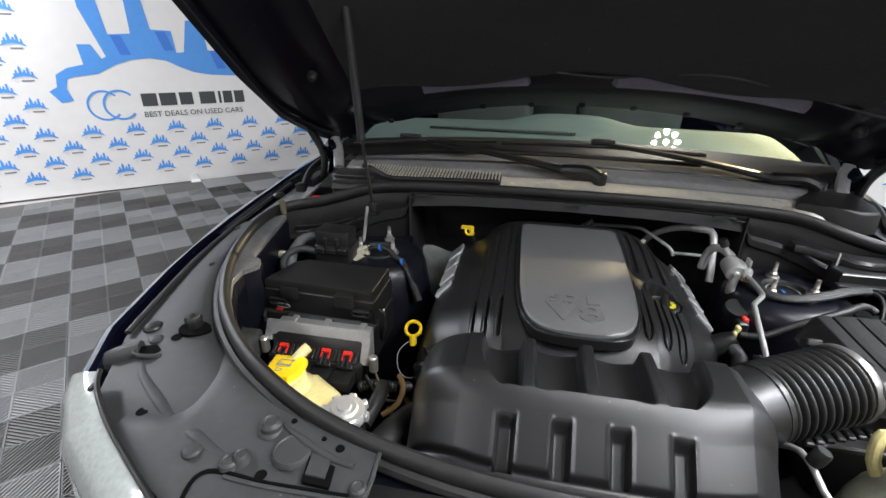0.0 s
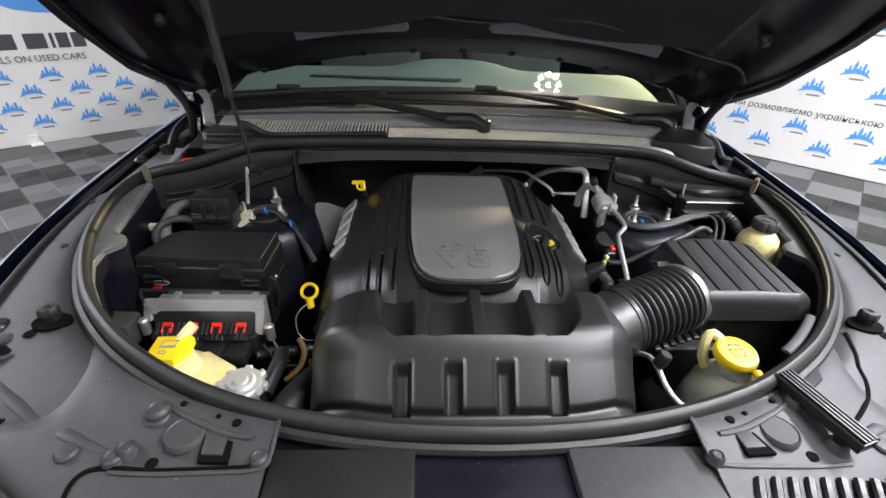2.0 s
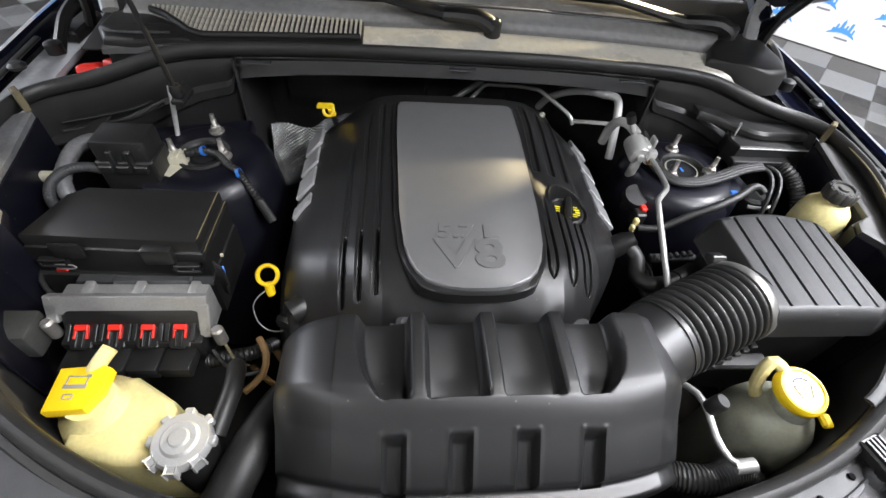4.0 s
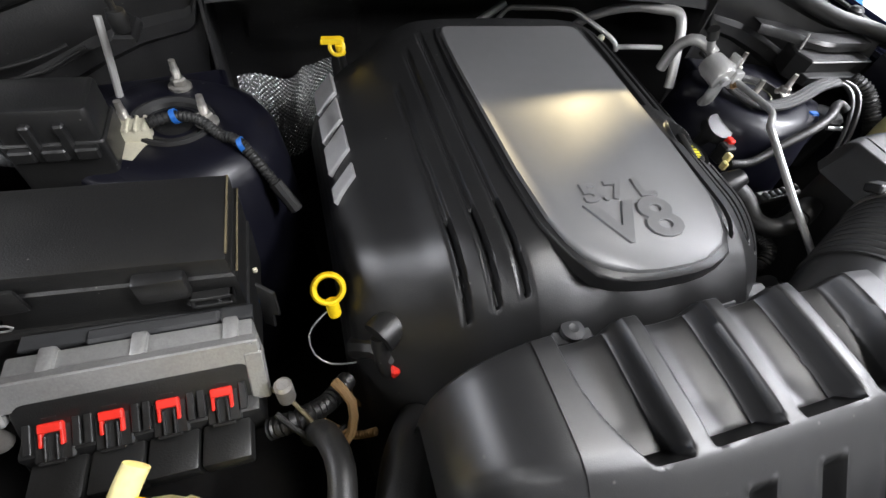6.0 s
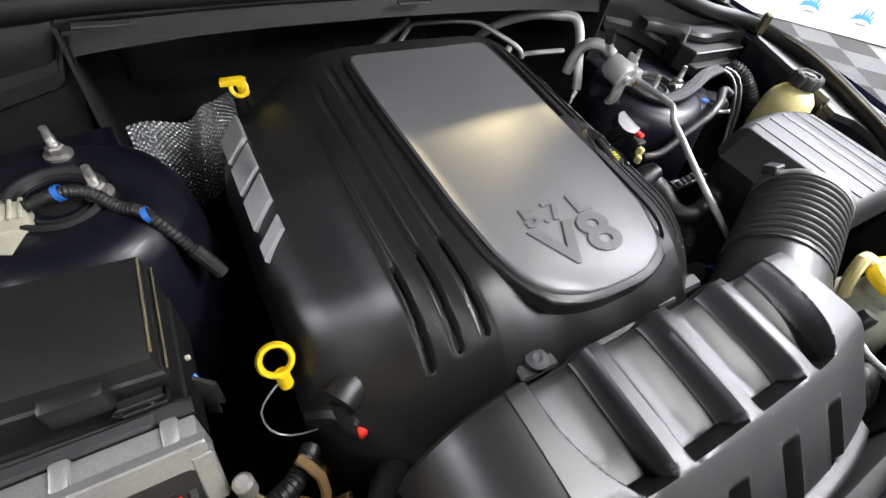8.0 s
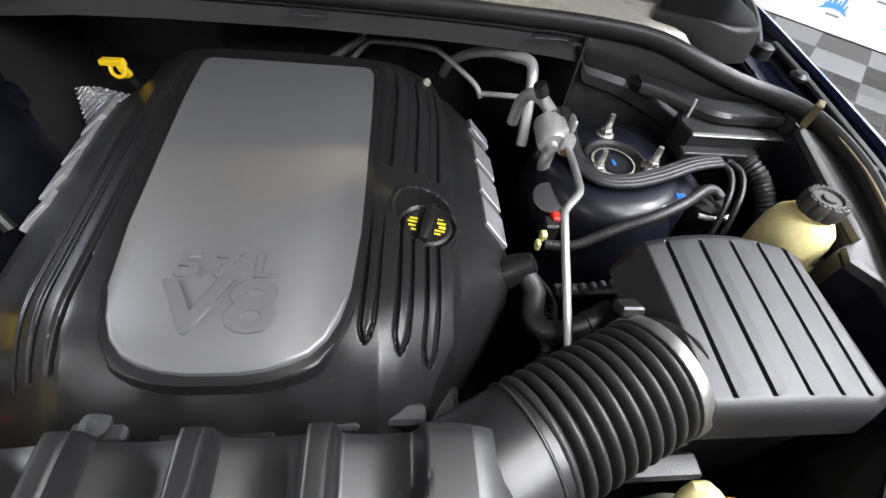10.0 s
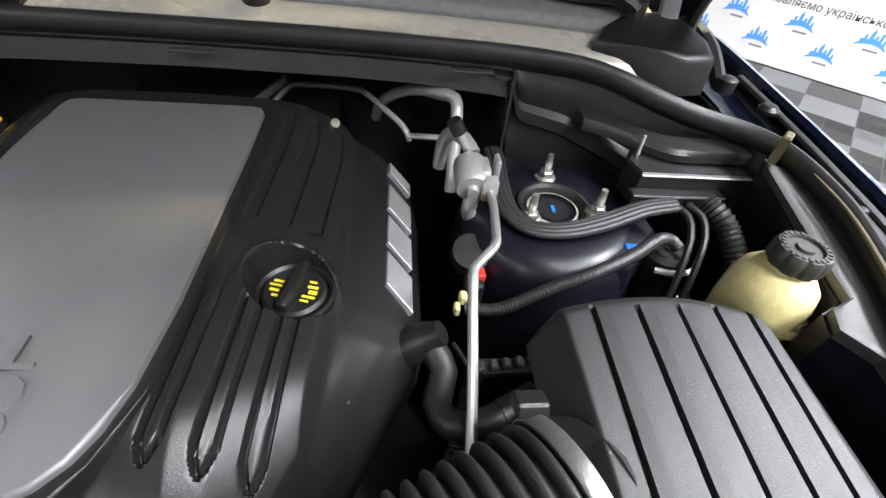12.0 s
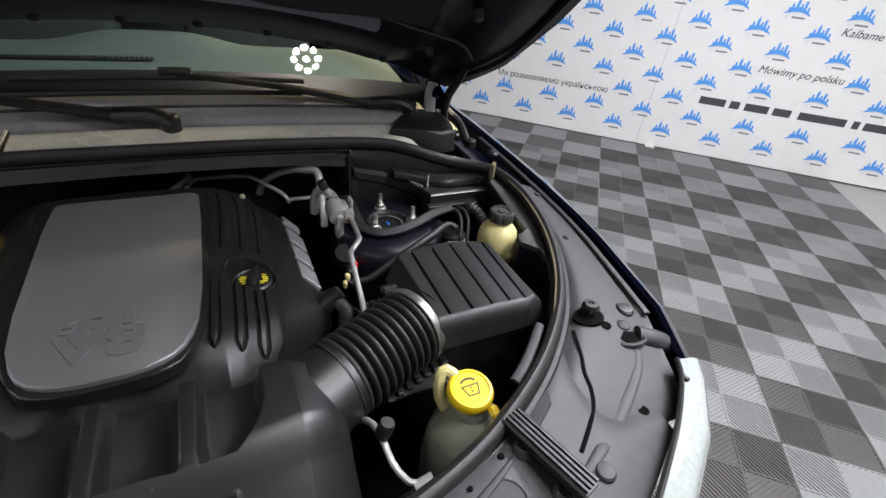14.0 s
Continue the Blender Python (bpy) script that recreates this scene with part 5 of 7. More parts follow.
# prop strut of the bonnet, and the slim rod beside its foot
gas = thing("gas_strut", "slim black gas strut that holds the bonnet up", "gas strut", (-0.498, 0.495, 1.13))
part("rod", tube(B(), [(-0.498, 0.495, 1.145), (-0.512, 0.48, 1.325)], 0.0042, 10, 0.05), BLACK, gas)
bm = B()
tube(bm, [(-0.512, 0.48, 1.32), (-0.527, 0.465, 1.66)], 0.0095, 14, 0.1)
lathe(bm, [(0.0095, 0), (0.0105, 0.003), (0.0105, 0.012), (0.0095, 0.015)], 14, Matrix.Translation((-0.512, 0.48, 1.315)))
part("cylinder", bm, RUBBER, gas, "worn black strut cylinder")
part("ball_joint", lathe(B(), [(0, -0.012), (0.009, -0.012), (0.011, 0), (0.009, 0.01), (0, 0.012)], 12, Matrix.Translation((-0.498, 0.495, 1.145))), BLACK, gas)
bm = B()
prism(bm, [(-0.509, 0.485), (-0.487, 0.485), (-0.485, 0.53), (-0.511, 0.56)], 1.122, 1.131, 0.003, 1)
part("foot_bracket", bm, BLACK, gas)
solo("support_rod", tube(B(), [(-0.532, 0.545, 1.125), (-0.536, 0.53, 1.07), (-0.542, 0.51, 1.0)], 0.0045, 8), ALLOY, "slim bare metal rod beside the strut foot", "rod")

# coolant bottle, its yellow flap cap, and the radiator cap
cool = thing("coolant_bottle", "yellowed coolant bottle with a square yellow cap", "coolant bottle", (-0.45, -0.01, 0.85))
bm = B()
prism(bm, [(-0.512, -0.055), (-0.515, 0.03), (-0.455, 0.045), (-0.395, 0.008), (-0.368, -0.035), (-0.38, -0.078), (-0.44, -0.075)], 0.86, 0.992, 0.012, 3, None, 0.93)
part("tank", bm, CREAM, cool, "yellowed translucent plastic tank")
part("neck", lathe(B(), [(0.05, 0.965), (0.044, 0.985), (0.030, 1.0), (0.028, 1.012), (0, 1.012)], 24, Matrix.Translation((-0.486, 0.0, 0))), CREAM, cool)
bm = B()
prism(bm, [(-0.524, -0.022), (-0.527, 0.034), (-0.478, 0.038), (-0.468, 0.034), (-0.466, 0.004), (-0.478, -0.020)], 1.010, 1.026, 0.004, 2)
cap = part("cap", bm, YELLOW, cool, "flat square yellow cap with a printed symbol")
bm = B()
for lo, hi in (((-0.512, 0.006), (-0.486, 0.011)), ((-0.510, 0.021), (-0.490, 0.0225)), ((-0.511, 0.010), (-0.5095, 0.022)), ((-0.4885, 0.011), (-0.487, 0.020)), ((-0.491, 0.0205), (-0.485, 0.024)), ((-0.506, -0.008), (-0.497, -0.0065)), ((-0.506, -0.002), (-0.497, -0.0005)), ((-0.507, -0.007), (-0.5055, -0.001)), ((-0.497, -0.007), (-0.4955, -0.002))):
    box(bm, (*lo, 1.0255), (*hi, 1.0266), 0, 1)
part("cap_symbol", bm, INK_MID, cap)
part("strap", tube(B(), [(-0.493, 0.028, 1.016), (-0.485, 0.044, 1.024), (-0.477, 0.058, 1.030)], 0.0098, 12), CREAM, cool, "pale cap strap")
radcap = thing("radiator_filler", "round pressed steel pressure cap on the radiator filler", "radiator filler", (-0.365, -0.05, 0.9))
bm = B()
lathe(bm, [(0, 0.010), (0.010, 0.010), (0.012, 0.006), (0.019, 0.007), (0.022, 0.003), (0.031, 0.002), (0.034, -0.003), (0.034, -0.012), (0.025, -0.014)], 36, Matrix.Translation((-0.365, -0.052, 1.008)))
part("cap", bm, ALLOY, radcap)
for k in range(8):
    a = k * math.pi / 4
    part("grip", box(B(), (-0.006, 0.030, -0.013), (0.006, 0.039, 0.001), 0.002, 1, Matrix.Translation((-0.365, -0.052, 1.008)) @ Matrix.Rotation(a, 4, "Z")), ALLOY, radcap)
part("filler_neck", lathe(B(), [(0.03, -0.1), (0.03, 0), (0, 0)], 20, Matrix.Translation((-0.365, -0.052, 0.997))), BLACK, radcap)
solo("coolant_hose", tube(B(), [(-0.345, -0.03, 0.96), (-0.335, 0.03, 0.97), (-0.345, 0.07, 0.95), (-0.36, 0.09, 0.9)], 0.013, 12), RUBBER, "black rubber coolant hose near the radiator cap", "hose")
solo("radiator_hose", tube(B(), [(-0.33, -0.12, 0.93), (-0.30, -0.05, 0.95), (-0.27, 0.03, 0.93), (-0.24, 0.08, 0.88)], 0.028, 14), RUBBER, "thick black radiator hose in front of the engine", "hose")

# dipstick handles
ring_h = thing("dipstick", "yellow ring-pull dipstick on a thin wire", "dipstick", (-0.322, 0.212, 0.93))
bm = B()
tube(bm, [(-0.322 + 0.0160 * math.cos(a), 0.214 + 0.012 * math.sin(a), 0.985 + 0.0100 * math.sin(a)) for a in np.linspace(0, 2 * math.pi, 20, endpoint=False)], 0.0036, 10, 0.004, True, flat=1.7)
part("ring", bm, YELLOW, ring_h, "yellow plastic pull ring")
part("stem", tube(B(), [(-0.320, 0.203, 0.976), (-0.319, 0.199, 0.962), (-0.318, 0.198, 0.957)], 0.0075, 12), YELLOW, ring_h)
part("wire", tube(B(), [(-0.322, 0.200, 0.966), (-0.338, 0.194, 0.955), (-0.350, 0.188, 0.935), (-0.347, 0.178, 0.905), (-0.330, 0.168, 0.893), (-0.305, 0.158, 0.905), (-0.282, 0.15, 0.925), (-0.272, 0.147, 0.915)], 0.0011, 6), ALLOY, ring_h, "thin bare wire")
dip_h = thing("dipstick", "yellow tab dipstick behind the engine cover", "dipstick", (-0.255, 0.575, 1.02))
bm = B()
prism(bm, [(-0.280, 0.586), (-0.278, 0.597), (-0.250, 0.598), (-0.245, 0.592), (-0.249, 0.585)], 1.066, 1.074, 0.002, 2)
tube(bm, [(-0.257 + 0.010 * math.cos(a), 0.586 + 0.006 * math.sin(a), 1.062 + 0.009 * math.sin(a)) for a in np.linspace(0, 2 * math.pi, 14, endpoint=False)], 0.003, 8, 0.004, True)
part("tab", bm, YELLOW, dip_h)
part("collar", tube(B(), [(-0.254, 0.588, 1.066), (-0.252, 0.590, 1.058), (-0.250, 0.592, 1.05)], lambda t: 0.0055 + 0.002 * t, 14), YELLOW, dip_h)
part("tube", tube(B(), [(-0.251, 0.592, 1.052), (-0.243, 0.60, 1.01), (-0.235, 0.61, 0.95)], 0.006, 8), BLACK, dip_h)

# oil filler cap
oc = thing("oil_filler_cap", "round black oil filler cap with yellow print", "oil cap", (0.178, 0.297, 1.03))
bm = B()
OZ = 1.056
lathe(bm, [(0.030, -0.012), (0.030, 0.002), (0.027, 0.005), (0, 0.005)], 32, Matrix.Translation((0.178, 0.297, OZ)))
oil_top = part("cap", bm, BLACK, oc)
bm = B()
box(bm, (-0.006, -0.028, 0.003), (0.006, 0.030, 0.015), 0.004, 2, Matrix.Translation((0.178, 0.297, OZ)) @ Matrix.Rotation(-0.25, 4, "Z"))
part("grip", bm, BLACK, oil_top)
for k, (x, y, w, d) in enumerate(((-0.017, 0.006, 0.010, 0.0028), (-0.018, 0.001, 0.012, 0.0024), (-0.017, -0.005, 0.009, 0.0028), (-0.014, -0.011, 0.006, 0.0024), (0.016, 0.006, 0.010, 0.003), (0.018, 0.0, 0.008, 0.004), (0.016, -0.006, 0.012, 0.0024), (0.014, -0.011, 0.008, 0.002), (0.014, 0.012, 0.007, 0.002))):
    bm = box(B(), (x - w / 2, y - d / 2, 0.0048), (x + w / 2, y + d / 2, 0.0058), 0, 1, Matrix.Translation((0.178, 0.297, OZ)) @ Matrix.Rotation(-0.25, 4, "Z"))
    part("print_bar", bm, INK_Y, oil_top, "yellow printed mark")
part("cap_ring", lathe(B(), [(0.033, -0.008), (0.037, 0.0), (0.035, 0.003), (0.032, 0.0)], 32, Matrix.Translation((0.178, 0.297, OZ))), COVER, oc)

# loose wiring and sensors in front of the engine cover
sens = thing("wiring_plug", "black sensor plugs with a red lock and tan sleeve", "wiring plug", (-0.28, 0.14, 0.88))
bm = B()
tube(bm, [(-0.242, 0.176, 0.962), (-0.262, 0.164, 0.968), (-0.278, 0.153, 0.966)], 0.0205, 18)
tube(bm, [(-0.274, 0.157, 0.960), (-0.272, 0.140, 0.935), (-0.262, 0.130, 0.915)], 0.012, 12)
tube(bm, [(-0.30, 0.17, 0.92), (-0.28, 0.155, 0.94), (-0.262, 0.14, 0.935)], 0.014, 10)
part("boot", bm, BLACK, sens)
part("red_lock", box(B(), (-0.268, 0.12, 0.925), (-0.258, 0.14, 0.940), 0.002, 1), RED, sens)
part("tan_sleeve", ribbed(B(), [(-0.325, 0.16, 0.84), (-0.30, 0.13, 0.85), (-0.265, 0.125, 0.875), (-0.252, 0.125, 0.905)], 0.007, 0.004, 0.0008), BROWN, sens)
part("tan_sleeve", ribbed(B(), [(-0.36, 0.13, 0.84), (-0.32, 0.10, 0.83), (-0.29, 0.09, 0.85)], 0.005, 0.004, 0.0006), BROWN, sens)
solo("wiring_loom", ribbed(B(), [(-0.40, 0.10, 0.915), (-0.37, 0.10, 0.925), (-0.34, 0.115, 0.912), (-0.315, 0.145, 0.89)], 0.011, 0.006, 0.0012), BLACK, "black taped wiring loom beside the engine", "wiring loom")
bm = B()
lathe(bm, [(0, 0.0), (0.012, 0.0), (0.012, 0.006), (0.005, 0.008), (0, 0.006)], 18, Matrix.Translation((-0.103, 0.083, 1.04)))
box(bm, (-0.125, 0.07, 1.030), (-0.08, 0.098, 1.040), 0.003, 1)
solo("cover_mount", bm, SHIELD, "dull grey mounting lug of the intake cover", "mounting lug")
bm = B()
lathe(bm, [(0.05, -0.06), (0.05, 0.0), (0.046, 0.004), (0, 0.004)], 30, Matrix.Translation((-0.01, 0.078, 1.028)))
solo("throttle_body", bm, BLACK, "round black throttle inlet under the covers", "throttle body")
bm = B()
box(bm, (0.075, 0.075, 1.02), (0.11, 0.095, 1.035), 0.003, 1)
box(bm, (0.12, 0.08, 1.0), (0.17, 0.10, 1.03), 0.004, 1)
solo("sensor_plug", bm, SHIELD, "grey sensor plug between the covers", "sensor plug")

# foil heat shield behind the cover
foil = thing("heat_shield", "dimpled silver foil heat shield", "heat shield", (-0.33, 0.72, 0.8))
def foil_pt(u, v):
    x = -0.415 + 0.175 * u
    y = 0.70 + 0.13 * u - 0.06 * (1 - v)
    z = 0.80 + 0.15 * v - 0.045 * u * v
    return Vector((x, y + 0.0022 * (abs(math.sin(66 * u + 60 * v)) + abs(math.sin(66 * u - 60 * v))) - 0.03 * math.sin(math.pi * u) + 0.022 * math.exp(-(((u - 0.45 - 0.2 * v) / 0.10) ** 2)) * v, z + 0.008 * math.sin(9 * u)))
part("foil", grid(B(), foil_pt, 240, 170, 0.001), FOIL, foil)

# ---- right of the engine ----
ac = thing("coolant_pipes", "bare aluminium refrigerant pipes and valve block", "pipework", (0.35, 0.5, 0.9))
part("pipe", tube(B(), [(0.02, 0.68, 0.97), (0.05, 0.733, 1.002), (0.085, 0.755, 1.036), (0.10, 0.759, 1.045), (0.12, 0.758, 1.046), (0.17, 0.742, 1.053), (0.205, 0.724, 1.058), (0.22, 0.712, 1.059), (0.255, 0.680, 1.046), (0.278, 0.658, 1.036), (0.287, 0.648, 1.028), (0.292, 0.644, 1.016)], 0.0048, 10, 0.006), ALLOY, ac, "slim bare aluminium pipe")
part("pipe", tube(B(), [(-0.02, 0.745, 0.955), (0.006, 0.765, 0.985), (0.04, 0.765, 1.014), (0.071, 0.763, 1.039), (0.09, 0.762, 1.054)], 0.0072, 10), ALLOY, ac, "bare aluminium pipe")
part("pipe", tube(B(), [(0.235, 0.745, 1.0), (0.243, 0.722, 1.035), (0.262, 0.700, 1.062), (0.285, 0.672, 1.085), (0.308, 0.645, 1.100), (0.330, 0.618, 1.108), (0.345, 0.603, 1.112), (0.352, 0.592, 1.108), (0.352, 0.575, 1.092), (0.351, 0.555, 1.055), (0.349, 0.537, 1.022), (0.348, 0.530, 1.005)], 0.0086, 12, 0.006), ALLOY, ac, "thick bare aluminium pipe")
part("pipe", tube(B(), [(0.290, 0.644, 1.024), (0.33, 0.640, 1.026), (0.387, 0.632, 1.028)], 0.0048, 8), ALLOY, ac, "slim bare aluminium pipe")
part("pipe", tube(B(), [(0.332, 0.555, 1.03), (0.334, 0.55, 1.07), (0.342, 0.535, 1.095), (0.356, 0.515, 1.098), (0.366, 0.495, 1.09)], 0.0095, 12), ALLOY, ac, "thick bare aluminium pipe")
bm = B()
lathe(bm, [(0, -0.022), (0.020, -0.022), (0.021, -0.018), (0.021, 0.018), (0.019, 0.022), (0.008, 0.023), (0.007, 0.03), (0, 0.03)], 24, Matrix.Translation((0.362, 0.468, 1.075)) @ Matrix.Rotation(radians(100), 4, "X"))
box(bm, (0.352, 0.455, 1.055), (0.385, 0.490, 1.092), 0.005, 2)
box(bm, (0.372, 0.438, 1.058), (0.392, 0.455, 1.088), 0.004, 2)
box(bm, (0.390, 0.462, 1.062), (0.396, 0.484, 1.100), 0.002, 1)
part("valve_block", bm, ALLOY, ac, "cast aluminium valve block")
hexm = Matrix.Rotation(radians(75), 4, "X")
part("block_bolt", hexbolt(B(), (0.382, 0.440, 1.068), 0.006, 0.006, hexm), BROWN, ac, "rusty hexagon bolt")
bm = B()
lathe(bm, [(0.006, -0.01), (0.0065, 0.012), (0, 0.012)], 12, Matrix.Translation((0.352, 0.50, 1.105)) @ Matrix.Rotation(-0.5, 4, "Y"))
part("port_neck", bm, ALLOY, ac)
part("port_cap", lathe(B(), [(0, 0.03), (0.009, 0.03), (0.0095, 0.026), (0.0095, 0.012), (0, 0.012)], 14, Matrix.Translation((0.352, 0.50, 1.105)) @ Matrix.Rotation(-0.5, 4, "Y")), BLACK, ac)
part("pipe", tube(B(), [(0.366, 0.455, 1.06), (0.362, 0.452, 1.035), (0.368, 0.462, 1.015), (0.371, 0.475, 0.985), (0.371, 0.478, 0.965)], 0.0095, 12), ALLOY, ac, "bare aluminium pipe")
part("pipe_nut", lathe(B(), [(0.013, -0.008), (0.014, 0), (0.013, 0.008), (0, 0.008)], 12, Matrix.Translation((0.371, 0.477, 0.972))), ALLOY, ac)
part("long_pipe", tube(B(), [(0.383, 0.44, 1.072), (0.382, 0.41, 1.073), (0.377, 0.365, 1.076), (0.373, 0.345, 1.075), (0.352, 0.322, 1.069), (0.347, 0.305, 1.065), (0.342, 0.22, 1.025), (0.336, 0.152, 0.997), (0.330, 0.08, 0.965)], 0.0052, 10, 0.006), CAST, ac, "long slim aluminium pipe with a kink")
bm = B()
lathe(bm, [(0, 0.014), (0.024, 0.014), (0.025, 0.008), (0.025, -0.004), (0.012, -0.01), (0.012, -0.04), (0, -0.04)], 26, Matrix.Translation((0.364, 0.405, 1.0)) @ Matrix.Rotation(0.35, 4, "X"))
solo("pressure_valve", bm, BLACK, "round black valve below the pipes", "valve")
sw = thing("pressure_switch", "black pressure switch plug with a red lock", "switch plug", (0.365, 0.36, 0.95))
part("plug", box(B(), (0.354, 0.355, 0.965), (0.376, 0.378, 1.0), 0.003, 1), BLACK, sw)
part("red_lock", box(B(), (0.366, 0.366, 0.992), (0.378, 0.381, 1.006), 0.002, 1), RED, sw)
bm = B()
box(bm, (0.345, 0.338, 0.985), (0.354, 0.350, 1.0), 0.002, 1)
box(bm, (0.339, 0.330, 0.975), (0.346, 0.342, 0.99), 0.002, 1)
part("pale_plug", bm, CREAM, sw)

# braided hose round the tower
brh = thing("braided_hose", "black braided hose bent round the strut tower", "hose", (0.48, 0.43, 1.03))
BW = [(0.402, 0.545, 1.068), (0.403, 0.52, 1.066), (0.404, 0.475, 1.055), (0.410, 0.435, 1.050), (0.432, 0.408, 1.048), (0.47, 0.402, 1.05), (0.52, 0.412, 1.055), (0.575, 0.428, 1.065), (0.615, 0.43, 1.072)]
for k in range(4):
    o = (k - 1.5) * 0.0056
    off = []
    for i, q in enumerate(BW):
        a, b = Vector(BW[max(i - 1, 0)]), Vector(BW[min(i + 1, len(BW) - 1)])
        t = (b - a).normalized()
        side_v = Vector((-t.y, t.x, 0)).normalized()
        off.append(Vector(q) + side_v * o + Vector((0, 0, -0.0015 * abs(k - 1.5))))
    part("strand", tube(B(), off, 0.0046, 10), BRAID, brh, "woven black sleeve")
solo("wrapped_cable", ribbed(B(), [(0.352, 0.335, 0.985), (0.39, 0.328, 0.992), (0.44, 0.333, 1.02), (0.489, 0.338, 1.043), (0.535, 0.355, 1.053), (0.575, 0.38, 1.055), (0.594, 0.384, 1.052), (0.604, 0.376, 1.046)], 0.0076, 0.004, 0.0003), RUBBER, "black ribbed cable across the strut tower", "cable")
for k in range(2):
    o = 0.018 * k
    solo("brake_line", tube(B(), [(0.612 + o, 0.428, 1.070), (0.622 + o, 0.410, 1.068), (0.620 + o, 0.385, 1.055), (0.605 + o, 0.355, 1.025), (0.590 + o, 0.33, 0.985), (0.58 + o, 0.31, 0.95)], 0.0042, 8), BLACK, "slim black line bent down behind the filter box", "brake line", "brake lines")
solo("vent_hose", ribbed(B(), [(0.655, 0.435, 1.070), (0.672, 0.405, 1.060), (0.685, 0.37, 1.03), (0.69, 0.34, 0.99)], 0.0135, 0.006, 0.0016), RUBBER, "black corrugated vent hose behind the reservoir", "hose")
bm = B()
box(bm, (0.548, 0.385, 1.022), (0.566, 0.398, 1.034), 0.002, 1)
box(bm, (0.552, 0.380, 1.012), (0.562, 0.390, 1.024), 0.002, 1)
solo("blue_plug", bm, BLUE, "small blue cable plug on the strut tower", "plug")
fluid = thing("brake_fluid_base", "dark cylinder and bracket below the shelf", "cylinder", (0.62, 0.40, 0.9))
bm = B()
lathe(bm, [(0.03, -0.1), (0.03, 0.0), (0.024, 0.006), (0, 0.006)], 20, Matrix.Translation((0.61, 0.40, 1.02)))
part("body", bm, BLACK, fluid)
bm = B()
tube(bm, [(0.585, 0.37, 1.015), (0.61, 0.36, 1.018), (0.635, 0.37, 1.015)], 0.004, 8)
part("bail", bm, ALLOY, fluid)

# shelf and rim strip on the rear wall, right
shelf = thing("wiper_linkage_cover", "black plastic shelf on the wall behind the strut tower", "shelf", (0.64, 0.5, 1.04))
part("box", prism(B(), [(0.575, 0.505), (0.582, 0.472), (0.735, 0.470), (0.74, 0.50), (0.66, 0.535), (0.60, 0.55)], 1.040, 1.085, 0.003, 1), BLACK, shelf)
part("edge_strip", tube(B(), [(0.582, 0.4705, 1.083), (0.66, 0.4695, 1.083), (0.733, 0.4685, 1.083)], 0.0014, 6), ALLOY, shelf, "thin bright edge")
part("lower_step", box(B(), (0.570, 0.452, 1.046), (0.70, 0.472, 1.064), 0.002, 1), BLACK, shelf)
# Thin paler tube draws the lower bright edge of the shelf.
part("lower_edge", tube(B(), [(0.572, 0.4515, 1.0635), (0.63, 0.4510, 1.0635), (0.69, 0.4505, 1.0635)], 0.0012, 6), SHIELD, shelf, "paler lower edge")
for k in range(5):
    part("lower_clip", box(B(), (0.60 + 0.022 * k, 0.446, 1.046), (0.611 + 0.022 * k, 0.454, 1.058), 0.002, 1), BLACK, shelf)
part("post", tube(B(), [(0.592, 0.515, 1.085), (0.594, 0.520, 1.112)], 0.0022, 8), ALLOY, shelf)
bm = B()
ribway = [(0.528, 0.572, 1.102), (0.56, 0.560, 1.100), (0.595, 0.530, 1.100), (0.63, 0.505, 1.100), (0.68, 0.498, 1.101), (0.735, 0.494, 1.103)]
way = spline(ribway, 0.008)
n = len(way)
for i in range(n - 1):
    ring = []
    for q, t in ((way[i], i / n), (way[i + 1], (i + 1) / n)):
        w = 0.006 + 0.010 * math.sin(math.pi * min(1, t * 1.3 + 0.05)) ** 0.7
        ring += [[bm.verts.new((q.x + ox, q.y + oy, q.z + oz)) for ox, oy, oz in ((0, 0.030, 0.004), (0, 0.0, 0.002), (0, -w * 0.3, -0.003), (0, -w * 0.3, -0.012))]]
    for k in range(3):
        bm.faces.new((ring[0][k], ring[1][k], ring[1][k + 1], ring[0][k + 1]))
bmesh.ops.remove_doubles(bm, verts=bm.verts, dist=0.0001)
bmesh.ops.solidify(bm, geom=list(bm.faces), thickness=0.002)
part("wall_rib", bm, PANEL, car, "raised black rib on the wall below the seal")
for row in (((-0.728, 1.050), (-0.67, 1.049), (-0.615, 1.056), (-0.585, 1.068), (-0.567, 1.076)), ((-0.724, 1.066), (-0.66, 1.066), (-0.615, 1.072), (-0.583, 1.082)), ((-0.735, 1.026), (-0.692, 1.024), (-0.66, 1.025))):
    way = [(x, lerp([(-0.752, 0.475), (-0.722, 0.510), (-0.67, 0.536), (-0.615, 0.554), (-0.565, 0.572)], x) - 0.004, z) for x, z in row]
    part("wall_rib", tube(B(), way, 0.0026, 8), PANEL, car, "thin pressed rib on the wall below the seal")
for side in (-1, 1):
    bm = B()
    prism(bm, [(side * 0.735, 0.470), (side * 0.741, 0.462), (side * 0.725, 0.446), (side * 0.719, 0.454)], 1.120, 1.156, 0.002, 1)
    solo("seal_clip", bm, WORN_GLINT, "small yellowed clip at the corner of the seal", "clip", "seal clips")

